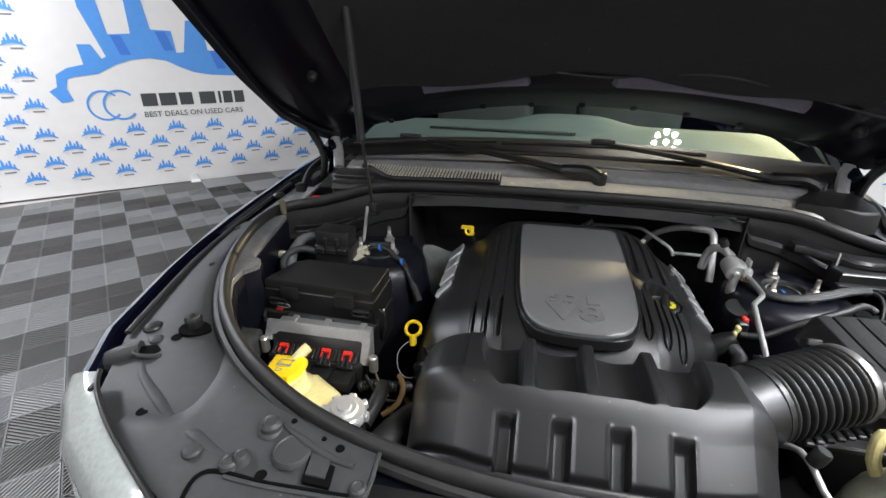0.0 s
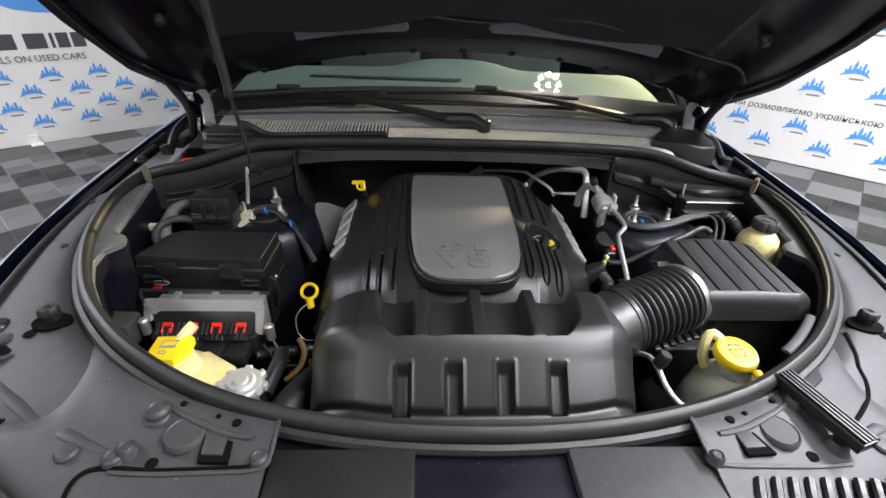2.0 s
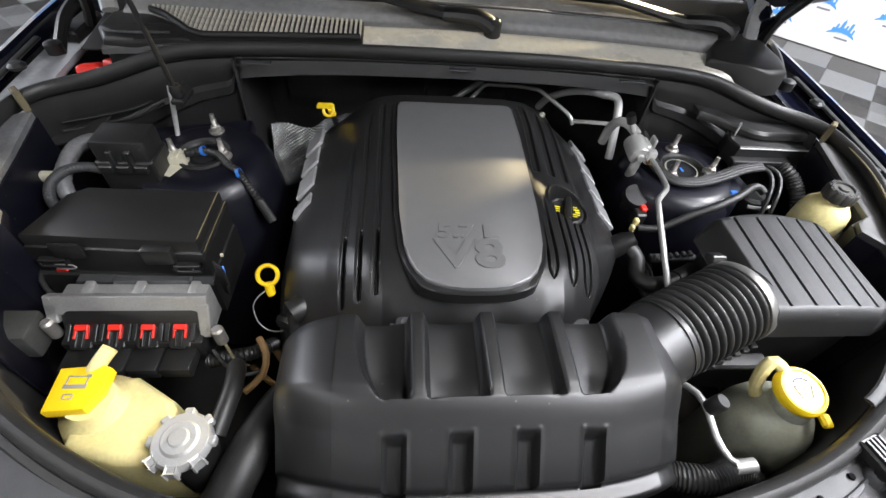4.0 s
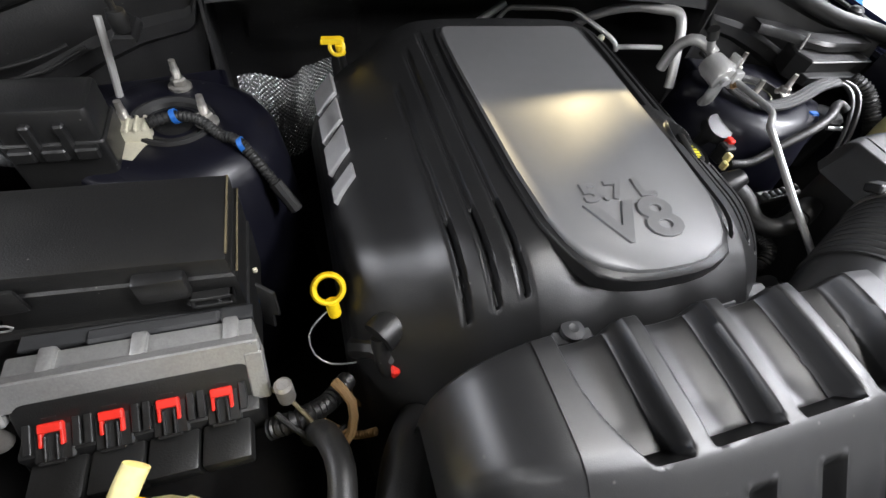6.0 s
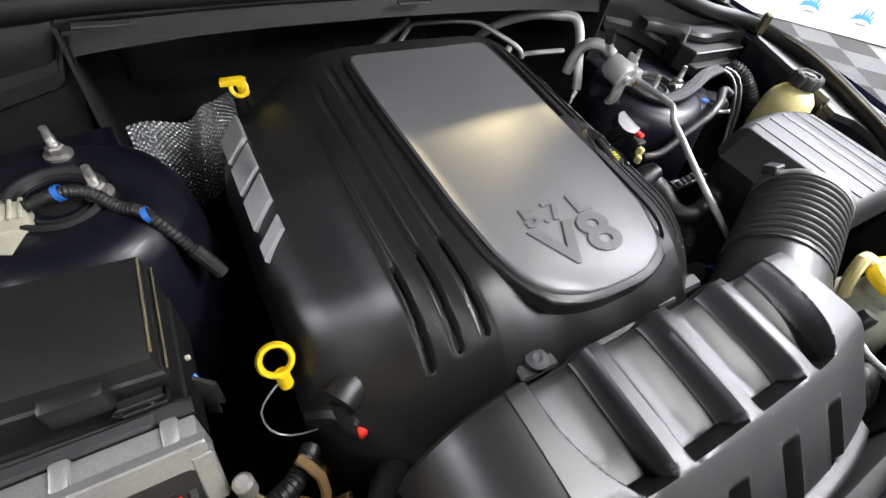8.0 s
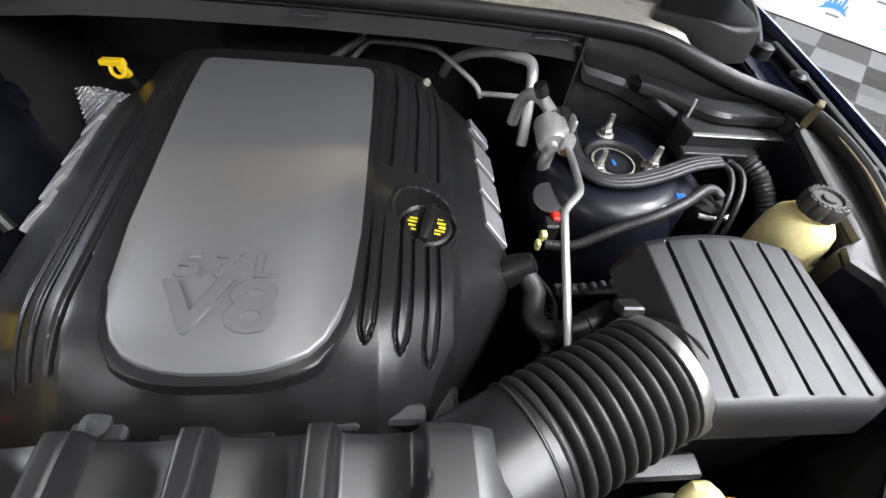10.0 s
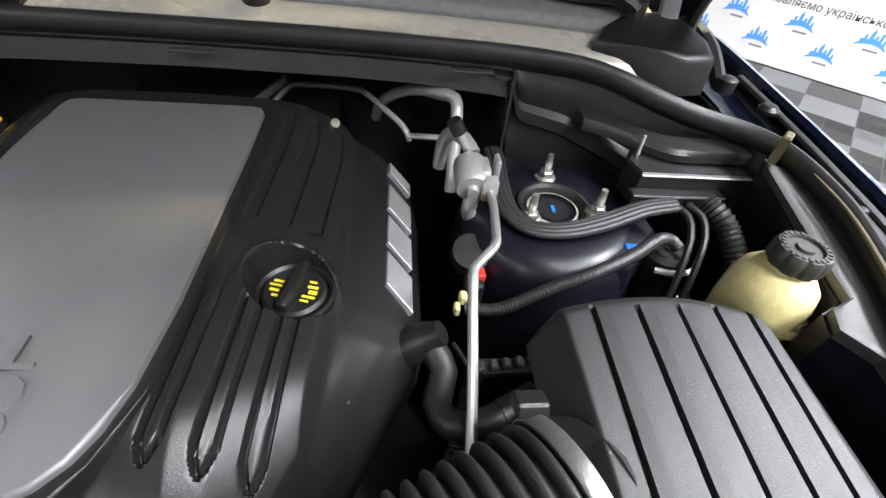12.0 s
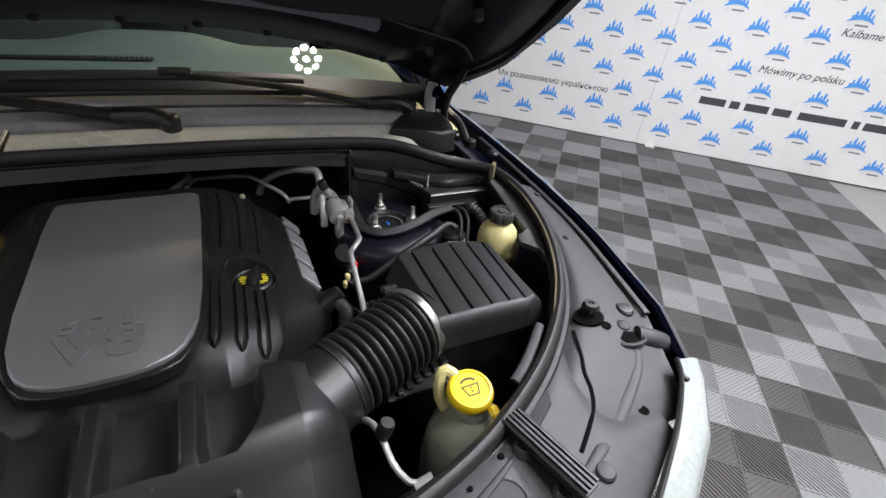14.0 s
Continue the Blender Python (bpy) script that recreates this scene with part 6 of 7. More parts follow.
# power steering bottle
ps = thing("steering_fluid_bottle", "yellowed fluid bottle with a scalloped black cap", "fluid bottle", (0.645, 0.288, 0.95))
PC = Vector((0.662, 0.300, 0.004))
bm = B()
lathe(bm, [(0, 0.985), (0.034, 0.985), (0.040, 1.0), (0.042, 1.03), (0.042, 1.060), (0.038, 1.076), (0.028, 1.088), (0.021, 1.093), (0.021, 1.102), (0, 1.102)], 32, Matrix.Translation(PC))
part("bottle", bm, CREAM, ps, "yellowed translucent bottle")
bm = B()
prism(bm, [(0.660, 0.292), (0.696, 0.300), (0.704, 0.277), (0.694, 0.252), (0.666, 0.258)], 1.032, 1.042, 0.003, 2)
prism(bm, [(0.694, 0.302), (0.699, 0.303), (0.707, 0.278), (0.702, 0.276)], 1.04, 1.062, 0.002, 1)
part("flange", bm, CREAM, ps)
part("flange_bolt", hexbolt(B(), (0.687, 0.269, 1.042), 0.009, 0.006), ZINC, ps)
part("bolt_washer", lathe(B(), [(0.013, 0), (0.013, 0.0015), (0, 0.0015)], 18, Matrix.Translation((0.687, 0.269, 1.0418))), ZINC, ps)
bm = B()
n = 72
prof = [(0.0255, 1.098), (0.0265, 1.103), (0.0265, 1.115), (0.024, 1.119), (0.017, 1.120), (0.016, 1.117), (0.009, 1.117), (0.008, 1.120), (0, 1.120)]
lathe(bm, prof, n, Matrix.Translation(PC))
for v in bm.verts:
    d2 = v.co.xy - PC.xy
    if d2.length > 0.022:
        a = math.atan2(d2.y, d2.x)
        v.co.xy = PC.xy + d2 * (1 - 0.07 * max(0, math.cos(9 * a)) ** 2)
cap = part("cap", bm, DUSTY, ps, "scalloped dusty black screw cap")
bm = B()
for k in range(22):
    a = 2 * math.pi * k / 22
    box(bm, (0.0180, -0.0018, 1.1185), (0.0222, 0.0018, 1.1205), 0, 1, Matrix.Translation(PC) @ Matrix.Rotation(a, 4, "Z"))
part("cap_print", bm, SHIELD, cap, "raised worn print")
solo("wing_bracket", box(B(), (0.685, 0.185, 1.0), (0.74, 0.235, 1.015), 0.004, 1), PAINT_DULL, "dark painted bracket beside the reservoir", "bracket")

# breather hose from cover to filter box
brt = thing("breather_hose", "thick matt black breather hose with a clip", "hose", (0.35, 0.2, 0.98))
part("hose", tube(B(), [(0.296, 0.290, 0.995), (0.310, 0.278, 0.992), (0.322, 0.255, 0.982), (0.314, 0.225, 0.975), (0.325, 0.202, 0.978), (0.352, 0.198, 0.985), (0.385, 0.208, 0.992), (0.41, 0.22, 0.995)], 0.0145, 14), RUBBER, brt)
part("end_sleeve", tube(B(), [(0.372, 0.203, 0.990), (0.39, 0.21, 0.993), (0.408, 0.219, 0.995)], 0.0165, 14), BLACK, brt)
bm = B()
lathe(bm, [(0.022, -0.02), (0.020, 0.01), (0.013, 0.03), (0, 0.03)], 18, Matrix.Translation((0.296, 0.285, 0.99)) @ Matrix.Rotation(0.9, 4, "Y"))
part("breather_boot", bm, COVER, cover)
solo("engine_wiring", ribbed(B(), [(0.30, 0.16, 0.93), (0.33, 0.18, 0.95), (0.345, 0.23, 0.94), (0.36, 0.27, 0.95)], 0.01, 0.005, 0.001), RUBBER, "black wiring loom between engine and filter box", "wiring loom")
clips = thing("clip_strip", "row of small grey clips behind the filter box", "clip strip", (0.39, 0.255, 0.98))
part("strip", box(B(), (0.350, 0.250, 0.978), (0.440, 0.268, 0.986), 0.001, 1), BLACK, clips)
for k in range(6):
    part("clip", box(B(), (0.355 + 0.014 * k, 0.25 + 0.002 * k, 0.985), (0.363 + 0.014 * k, 0.262 + 0.002 * k, 0.992), 0.002, 1), SHIELD, clips)
solo("injector_plug", box(B(), (0.255, 0.085, 0.955), (0.285, 0.115, 0.975), 0.004, 1), BLUE, "small blue injector plug under the cover", "plug")
bm = B()
tube(bm, [(0.225, 0.11, 0.985), (0.245, 0.10, 0.975), (0.27, 0.09, 0.96)], 0.017, 14)
solo("rubber_boot", bm, BLACK, "black rubber boot at the corner of the cover", "boot")

# washer bottle
wash = thing("washer_bottle", "milky washer bottle with a round yellow cap", "washer bottle", (0.42, -0.03, 0.75))
bm = B()
lathe(bm, [(0, 0.74), (0.06, 0.74), (0.064, 0.90), (0.060, 0.95), (0.052, 0.982), (0.040, 1.003), (0.028, 1.014), (0.025, 1.03)], 32, Matrix.Translation((0.422, -0.034, 0)))
part("tank", bm, MILK, wash, "milky plastic tank")
part("neck", tube(B(), [(0.425, -0.035, 0.97), (0.42, -0.032, 1.02), (0.418, -0.030, 1.045)], 0.024, 20), MILK, wash)
WM = Matrix.Translation((0.418, -0.030, 1.050)) @ Matrix.Rotation(0.14, 4, "X")
bm = B()
lathe(bm, [(0.031, -0.012), (0.033, -0.008), (0.033, 0.0), (0.030, 0.005), (0.026, 0.0055), (0.0255, 0.004), (0, 0.004)], 36, WM)
box(bm, (0.012, -0.046, -0.012), (0.026, -0.028, -0.002), 0.003, 1, WM)
cap = part("cap", bm, YELLOW, wash, "round yellow cap with a printed windscreen")
bm = B()
for a in np.linspace(0.9, 2.25, 8):
    box(bm, (-0.0018, 0.014, 0.0038), (0.0018, 0.0165, 0.0048), 0, 1, WM @ Matrix.Rotation(a - math.pi / 2, 4, "Z"))
for lo, hi in (((-0.013, 0.004), (0.013, 0.0055)), ((-0.008, -0.011), (0.008, -0.0095)), ((-0.001, -0.006), (0.001, -0.003)), ((-0.001, -0.0005), (0.001, 0.002))):
    box(bm, (*lo, 0.0038), (*hi, 0.0048), 0, 1, WM)
for s in (-1, 1):
    prism(bm, [(s * 0.0115, 0.0045), (s * 0.013, 0.0045), (s * 0.008, -0.011), (s * 0.0065, -0.011)], 0.0038, 0.0048, 0, 1, WM)
part("cap_symbol", bm, INK_K, cap)
part("strap", tube(B(), [(0.408, -0.002, 1.052), (0.398, 0.008, 1.058), (0.388, 0.006, 1.05), (0.386, -0.004, 1.02), (0.396, -0.015, 0.995)], 0.0085, 10), CREAM, wash, "pale cap strap")

# refrigerant filling pipe in front of the hose
fp = thing("filling_pipe", "bare metal pipe with a black valve cap", "pipe", (0.29, -0.05, 0.98))
part("pipe", tube(B(), [(0.262, 0.02, 0.99), (0.272, 0.0, 1.02), (0.280, -0.025, 1.038), (0.285, -0.05, 1.035), (0.288, -0.075, 1.025), (0.300, -0.10, 1.015), (0.318, -0.108, 1.012)], 0.0044, 10), CAST, fp)
part("valve_cap", lathe(B(), [(0.0095, -0.012), (0.0105, -0.008), (0.0105, 0.008), (0.009, 0.012), (0, 0.012)], 10, Matrix.Translation((0.288, -0.046, 1.052)) @ Matrix.Rotation(0.3, 4, "Y")), BLACK, fp)
part("pipe_end", lathe(B(), [(0.009, -0.012), (0.009, 0.012), (0, 0.012)], 12, Matrix.Translation((0.318, -0.108, 1.012)) @ Matrix.Rotation(1.3, 4, "Y")), ALLOY, fp)
solo("lower_hose", ribbed(B(), [(0.24, -0.10, 0.96), (0.29, -0.11, 0.965), (0.34, -0.10, 0.96), (0.38, -0.11, 0.93)], 0.019, 0.005, 0.001), RUBBER, "black braided hose below the bay seal", "hose")
bm = B()
for k in range(7):
    box(bm, (0.318 + 0.017 * k, 0.02 + 0.006 * k, 1.004), (0.330 + 0.017 * k, 0.052 + 0.006 * k, 1.012), 0.002, 1)
box(bm, (0.31, 0.028, 0.994), (0.44, 0.052, 1.005), 0.003, 1)
solo("ribbed_tray", bm, BLACK, "black ribbed plastic tray under the hose", "tray")

for x, y, z in ((-0.63, 0.222, 0.985), (-0.585, 0.215, 0.962), (-0.50, 0.206, 0.962)):
    solo("wire_clip", box(B(), (x - 0.008, y - 0.004, z), (x + 0.008, y + 0.004, z + 0.006), 0.001, 1), RED if x < -0.6 else ZINC, "tiny wire clip below the fuse box", "clip", "wire clips")

# steel plate with two holes between the fuse box and the control unit
plate_b = thing("steel_plate", "dull grey steel plate with two round holes", "bracket", (-0.52, 0.21, 0.96))
part("plate", prism(B(), [(-0.592, 0.200), (-0.588, 0.216), (-0.455, 0.208), (-0.452, 0.194)], 0.972, 0.976, 0.001, 1), SHIELD, plate_b)
for x, y in ((-0.572, 0.207), (-0.475, 0.201)):
    part("plate_hole", lathe(B(), [(0, 0.0), (0.006, 0.0), (0.0065, -0.002)], 16, Matrix.Translation((x, y, 0.9766))), HOLE, plate_b)
part("plate_lug", box(B(), (-0.524, 0.196, 0.974), (-0.514, 0.214, 0.986), 0.002, 1), SHIELD, plate_b)

# loose wires in the gap between the control unit and the engine
for pts, r, mat, label in ((((-0.398, 0.13, 0.955), (-0.375, 0.115, 0.945), (-0.355, 0.09, 0.93), (-0.345, 0.10, 0.90)), 0.0022, WORN_GLINT, "thin yellowed wire in the gap beside the engine"),
                           (((-0.39, 0.105, 0.94), (-0.37, 0.085, 0.93), (-0.35, 0.075, 0.915), (-0.325, 0.09, 0.90)), 0.003, RUBBER, "thin black wire in the gap beside the engine"),
                           (((-0.33, 0.13, 0.93), (-0.315, 0.105, 0.925), (-0.32, 0.08, 0.905), (-0.345, 0.06, 0.89)), 0.0055, BROWN, "tan sleeved cable in the gap beside the engine"),
                           (((0.335, 0.20, 0.955), (0.35, 0.23, 0.965), (0.352, 0.27, 0.96), (0.34, 0.31, 0.95)), 0.003, RUBBER, "thin black wire below the long pipe"),
                           (((-0.655, 0.30, 1.0), (-0.668, 0.26, 0.99), (-0.662, 0.21, 0.975), (-0.64, 0.19, 0.965)), 0.004, RUBBER, "thin black wire beside the fuse box")):
    solo("wire", tube(B(), pts, r, 8), mat, label, "wire", "loose wires")

# ---- ledges inside the seal ----
for side in (-1, 1):
    inner_edge = [(0.722, 0.455, 1.118), (0.712, 0.36, 1.105), (0.702, 0.262, 1.095), (0.676, 0.250, 1.094), (0.668, 0.228, 1.092), (0.690, 0.20, 1.090), (0.688, 0.165, 1.086), (0.665, 0.12, 1.078), (0.61, 0.05, 1.07)]
    def ledge(u, v, side=side):
        n = len(inner_edge) - 1
        k = min(u * n, n - 1e-6)
        i = int(k)
        q = Vector(inner_edge[i]).lerp(Vector(inner_edge[i + 1]), k - i)
        out = Vector((max(seal_x(q.y), q.x + 0.004), q.y, seal_z(q.y) - 0.012))
        p = out.lerp(q, min(1, v / 0.85)) - Vector((0, 0, 0.012 * max(0, v - 0.85) / 0.15))
        return Vector((side * p.x, p.y, p.z))
    def ledge_wall(u, v, ledge=ledge):
        return ledge(u, 1.0) - Vector((0, 0, 0.20 * v))
    # The left ledge is paler than the right for its brighter light.
    part("wing_ledge", grid(B(), ledge, 48, 8, 0.003), LEDGE if side > 0 else LEDGE_WORN_LIT, car, "grey plastic ledge inside the seal")
    part("wing_wall", grid(B(), ledge_wall, 48, 6, 0.003), PAINT_DULL, car, "dark inner wing wall below the ledge")

# ---- nose shield furniture ----
def surf_z(x, y):
    """Height of the plastic shields at a place (x from the middle)."""
    x = abs(x)
    if x > seal_x(y) and y > -0.165 and x > 0.55:
        v = (x - seal_x(y) - 0.004) / max(0.02, gap_x(y) - seal_x(y) - 0.008)
        z = (seal_z(y) - 0.012) * (1 - v) + (lift(y) - 0.012) * v + 0.004 * math.sin(math.pi * v) - 0.012 * math.exp(-((v - 0.1) / 0.12) ** 2)
        return z + 0.0008
    y1 = lerp([(p[0], p[1]) for p in SEAL], x) - 0.006
    y0 = -0.325 + 0.145 * max(0, (x - 0.3) / 0.36) ** 1.4
    v = min(1, max(0, (y1 - y) / (y1 - y0)))
    return 1.062 - 0.03 * v**2 + 0.004 * math.sin(9 * v) * (1 - v) + 0.0008


for side in (-1, 1):
    x, y = side * 0.672, 0.026
    z = surf_z(x, y)
    stop = thing("bonnet_stop", "round black rubber bonnet stop in its hole", "bonnet stop", (x, y, z), "bonnet stops")
    bm = B()
    lathe(bm, [(0, -0.006), (0.013, -0.006), (0.0135, 0.010), (0.0145, 0.012), (0.0145, 0.020), (0.012, 0.024), (0.005, 0.0245), (0.004, 0.022), (0, 0.022)], 8, Matrix.Translation((x, y, z)))
    part("stop", bm, RUBBER, stop)
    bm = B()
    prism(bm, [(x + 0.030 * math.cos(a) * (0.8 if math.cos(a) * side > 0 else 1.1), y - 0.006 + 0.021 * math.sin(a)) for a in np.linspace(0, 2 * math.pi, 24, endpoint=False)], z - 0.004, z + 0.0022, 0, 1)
    part("hole_shade", bm, HOLE, stop, "black patch for the shade in the hole")
    for hx, hy, r, name, mat, h in ((0.688, -0.002, 0.0085, "shield_hole", HOLE, 0.0012), (0.757, 0.022, 0.0155, "push_pin", BLACK, 0.006), (0.724, -0.008, 0.011, "push_pin", SHIELD, 0.0035), (0.640, -0.141, 0.0075, "shield_hole", HOLE, 0.0012),
                                    (0.513, -0.195, 0.0125, "push_pin", SHIELD, 0.005), (0.404, -0.213, 0.0065, "shield_hole", HOLE, 0.0012), (0.83, 0.40, 0.007, "push_pin", BLACK, 0.004), (0.78, 0.225, 0.006, "push_pin", BLACK, 0.003)):
        zz = surf_z(hx, hy)
        bm = B()
        if name == "shield_hole":
            lathe(bm, [(0, h * 0.4), (r * 0.8, h * 0.5), (r, h), (r * 1.15, 0.0)], 20, Matrix.Translation((side * hx, hy, zz)))
        else:
            lathe(bm, [(r * 1.08, -0.002), (r * 1.06, h * 0.3), (r * 0.85, h * 0.85), (r * 0.45, h), (0, h * 1.03)], 22, Matrix.Translation((side * hx, hy, zz)))
        solo(name, bm, mat, "black disc for the shade in a shield hole" if name == "shield_hole" else "round plastic push pin in the shield", "hole" if name == "shield_hole" else "push pin", "shield holes" if name == "shield_hole" else "push pins")
    bm = B()
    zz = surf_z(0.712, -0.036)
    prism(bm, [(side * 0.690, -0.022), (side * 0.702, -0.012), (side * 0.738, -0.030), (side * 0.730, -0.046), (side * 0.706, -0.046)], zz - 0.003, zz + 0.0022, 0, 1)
    part("slot", bm, HOLE, car, "black patch for the shade in a square slot")
    bm = B()
    tube(bm, [(side * 0.742, -0.030, zz + 0.003), (side * 0.732, -0.050, zz + 0.003), (side * 0.705, -0.050, zz + 0.002), (side * 0.690, -0.040, zz)], 0.004, 8)
    part("slot_rim", bm, SHIELD, car)
    # moulded headlamp hump and bead
    bm = B()
    tube(bm, [(side * 0.735, -0.03, surf_z(0.735, -0.03) - 0.004), (side * 0.765, -0.045, surf_z(0.76, -0.04) - 0.004), (side * 0.79, -0.05, surf_z(0.78, -0.05) - 0.012)], 0.018, 12)
    part("moulded_hump", bm, SHIELD, car)
    bm = B()
    tube(bm, [(side * x, y, surf_z(x, y) - 0.0008) for x, y in ((0.712, -0.052), (0.695, -0.075), (0.66, -0.100), (0.62, -0.124), (0.575, -0.148), (0.53, -0.170), (0.49, -0.187), (0.452, -0.200))], lambda t: 0.0008 + 0.009 * math.sin(math.pi * min(1, 0.92 * t + 0.08)) ** 0.6, 12, flat=0.24)
    part("moulded_bead", bm, SHIELD, car)
    # outer flange strip along the fender
    bm = B()
    tube(bm, [(side * (gap_x(y) - 0.010), y, lift(y) - 0.004) for y in (0.0, 0.12, 0.25, 0.4, 0.6, 0.75)], 0.007, 8, flat=0.6)
    part("fender_strip", bm, RUBBER, car, "black rubber strip along the fender")
    bm = B()
    lathe(bm, [(0.014, 0), (0.016, 0.006), (0.010, 0.012), (0, 0.013)], 16, Matrix.Translation((side * 0.835, 0.62, lift(0.62) + 0.002)))
    part("fender_bolt_cover", bm, BLACK, car)

# bosses, pockets and ridges moulded into the nose shields
for x, y, r, h in ((-0.423, -0.151, 0.0145, 0.012), (-0.440, -0.197, 0.011, 0.010), (-0.452, -0.205, 0.012, 0.007), (-0.278, -0.214, 0.010, 0.008), (0.446, -0.199, 0.013, 0.011), (0.274, -0.218, 0.009, 0.009), (0.425, -0.140, 0.011, 0.010)):
    zz = surf_z(x, y)
    part("moulded_boss", lathe(B(), [(r * 1.3, -0.003), (r * 1.05, 0.001), (r, h * 0.6), (r * 0.7, h), (r * 0.55, h * 0.8), (0, h * 0.75)], 24, Matrix.Translation((x, y, zz))), SHIELD, car)
for x, y, r in ((-0.378, -0.181, 0.024), (0.377, -0.183, 0.024)):
    zz = surf_z(x, y)
    part("moulded_disc", lathe(B(), [(r * 1.06, -0.003), (r, 0.0025), (r * 0.93, 0.0045), (r * 0.86, 0.0032), (0, 0.003)], 36, Matrix.Translation((x, y, zz))), SHIELD, car)
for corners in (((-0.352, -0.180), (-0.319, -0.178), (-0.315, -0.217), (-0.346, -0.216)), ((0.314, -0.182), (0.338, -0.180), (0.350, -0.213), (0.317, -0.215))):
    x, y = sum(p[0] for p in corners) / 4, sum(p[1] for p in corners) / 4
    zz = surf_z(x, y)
    part("pocket", prism(B(), [(x + 1.12 * (a - x), y + 1.12 * (b - y)) for a, b in corners], zz - 0.004, zz + 0.0015, 0, 1), HOLE, car, "black patch for the shade in a square pocket")
    part("pocket_floor", prism(B(), [(x + 0.82 * (a - x) - 0.003, y + 0.82 * (b - y) + 0.003) for a, b in corners], zz - 0.004, zz + 0.004, 0.0015, 2), SHIELD, car)
for side in (-1, 1):
    part("panel_edge", tube(B(), [(side * x, y, surf_z(max(x, 0.272), y) + 0.0006) for x, y in ((0.268, -0.150), (0.267, -0.175), (0.266, -0.205), (0.270, -0.220), (0.285, -0.226), (0.34, -0.227), (0.40, -0.226), (0.45, -0.222))], 0.0028, 8, 0.006, flat=0.7), SHIELD, car, "raised edge of the nose panel")
    part("moulded_ridge", tube(B(), [(side * x, y, surf_z(x, y) + 0.0005) for x, y in ((0.293, -0.188), (0.325, -0.182), (0.357, -0.170), (0.400, -0.150), (0.433, -0.130))], lambda t: 0.0008 + 0.004 * math.sin(math.pi * min(1, t + 0.15)) ** 0.5, 8, 0.006, flat=0.5), SHIELD, car)
    for x, y, r in ((0.397, -0.138, 0.0035), (0.319, -0.168, 0.005), (0.345, -0.158, 0.0028)):
        part("pin_hole", lathe(B(), [(0, 0.0006), (r, 0.0012), (r * 1.2, -0.001)], 14, Matrix.Translation((side * x, y, surf_z(x, y) + 0.0008))), HOLE, car)

# right: ribbed rail, pale strip and seam of the lamp hatch
rail = thing("shield_rail", "black ribbed rail on the nose shield", "rail", (0.445, -0.16, 1.06))
m = look((0.428, -0.105, 1.082), (0.462, -0.215, 1.078))
bm = B()
box(bm, (-0.014, -0.010, -0.115), (0.014, 0.004, 0.0), 0.002, 1, m)
part("base", bm, BLACK, rail)
for k in range(4):
    part("rail_rib", box(B(), (-0.012 + 0.0065 * k, 0.003, -0.115), (-0.009 + 0.0065 * k, 0.008, 0.0), 0, 1, m), BLACK, rail)
bm = B()
tube(bm, [(0.555, 0.012, 1.092), (0.52, -0.02, 1.092), (0.485, -0.048, 1.09), (0.462, -0.062, 1.085)], 0.007, 8, flat=0.5)
solo("pale_trim_strip", bm, SHIELD, "pale grey trim strip lying along the seal", "trim strip")
bm = B()
tube(bm, [(x, y, surf_z(x, y) + 0.0004) for x, y in ((0.625, 0.005), (0.612, -0.02), (0.60, -0.045), (0.585, -0.07), (0.58, -0.09), (0.565, -0.115), (0.535, -0.14), (0.50, -0.165))], 0.003, 8, 0.008, flat=0.4)
part("hatch_seam", bm, HOLE, car, "dark seam of the lamp hatch")
bm = B()
prism(bm, [(0.508, -0.040), (0.54, -0.015), (0.50, -0.10), (0.46, -0.125), (0.452, -0.11)], 1.060, 1.0665, 0.001, 1)
part("hatch_recess", bm, PAINT_DULL, car)
bm = B()
tube(bm, [(-x, y, surf_z(x, y) + 0.0006) for x, y in ((0.478, -0.285), (0.485, -0.26), (0.487, -0.235), (0.480, -0.222), (0.465, -0.217), (0.43, -0.219), (0.40, -0.222), (0.35, -0.223), (0.31, -0.223), (0.272, -0.222))], 0.003, 8, 0.008, flat=0.4)
part("panel_seam", bm, HOLE, car, "dark seam between the nose panels")

# ---- front crossmember, latch and grille top ----
bm = B()
box(bm, (-0.285, -0.36, 1.00), (0.285, -0.168, 1.035), 0.006, 2)
part("crossmember", bm, PAINT_DULL, car, "dark painted steel crossmember")
for lo, hi, z in (((-0.27, -0.36), (-0.095, -0.192), 1.048), ((0.097, -0.36), (0.33, -0.192), 1.048)):
    bm = B()
    box(bm, (*lo, 1.03), (*hi, z), 0.005, 2)
    part("sight_shield", bm, SHIELD if lo[0] > 0 else BLACK, car, "flat plastic panel behind the grille")
for k in range(11):
    x = 0.30 + 0.021 * k
    bm = B()
    tube(bm, [(x, -0.285, 1.045 - 0.002 * k), (x + 0.006, -0.262, 1.052 - 0.001 * k), (x + 0.016, -0.242, 1.054 - 0.001 * k)], 0.006, 6, flat=0.7)
    part("grille_slat", bm, BLACK, car)
for side in (-1, 1):
    lampo = part("nose_trim", tube(B(), [(side * 0.285, -0.345, 1.03), (side * 0.38, -0.333, 1.030), (side * 0.47, -0.312, 1.030)], 0.02, 10, flat=0.5), SHIELD, car)
latch = thing("bonnet_latch", "dull grey bonnet latch on the crossmember", "bonnet latch", (0, -0.29, 1.03))
bm = B()
box(bm, (-0.06, -0.31, 1.03), (0.06, -0.28, 1.045), 0.004, 2)
tube(bm, [(-0.04, -0.285, 1.042), (0.0, -0.272, 1.048), (0.04, -0.285, 1.042)], 0.006, 8)
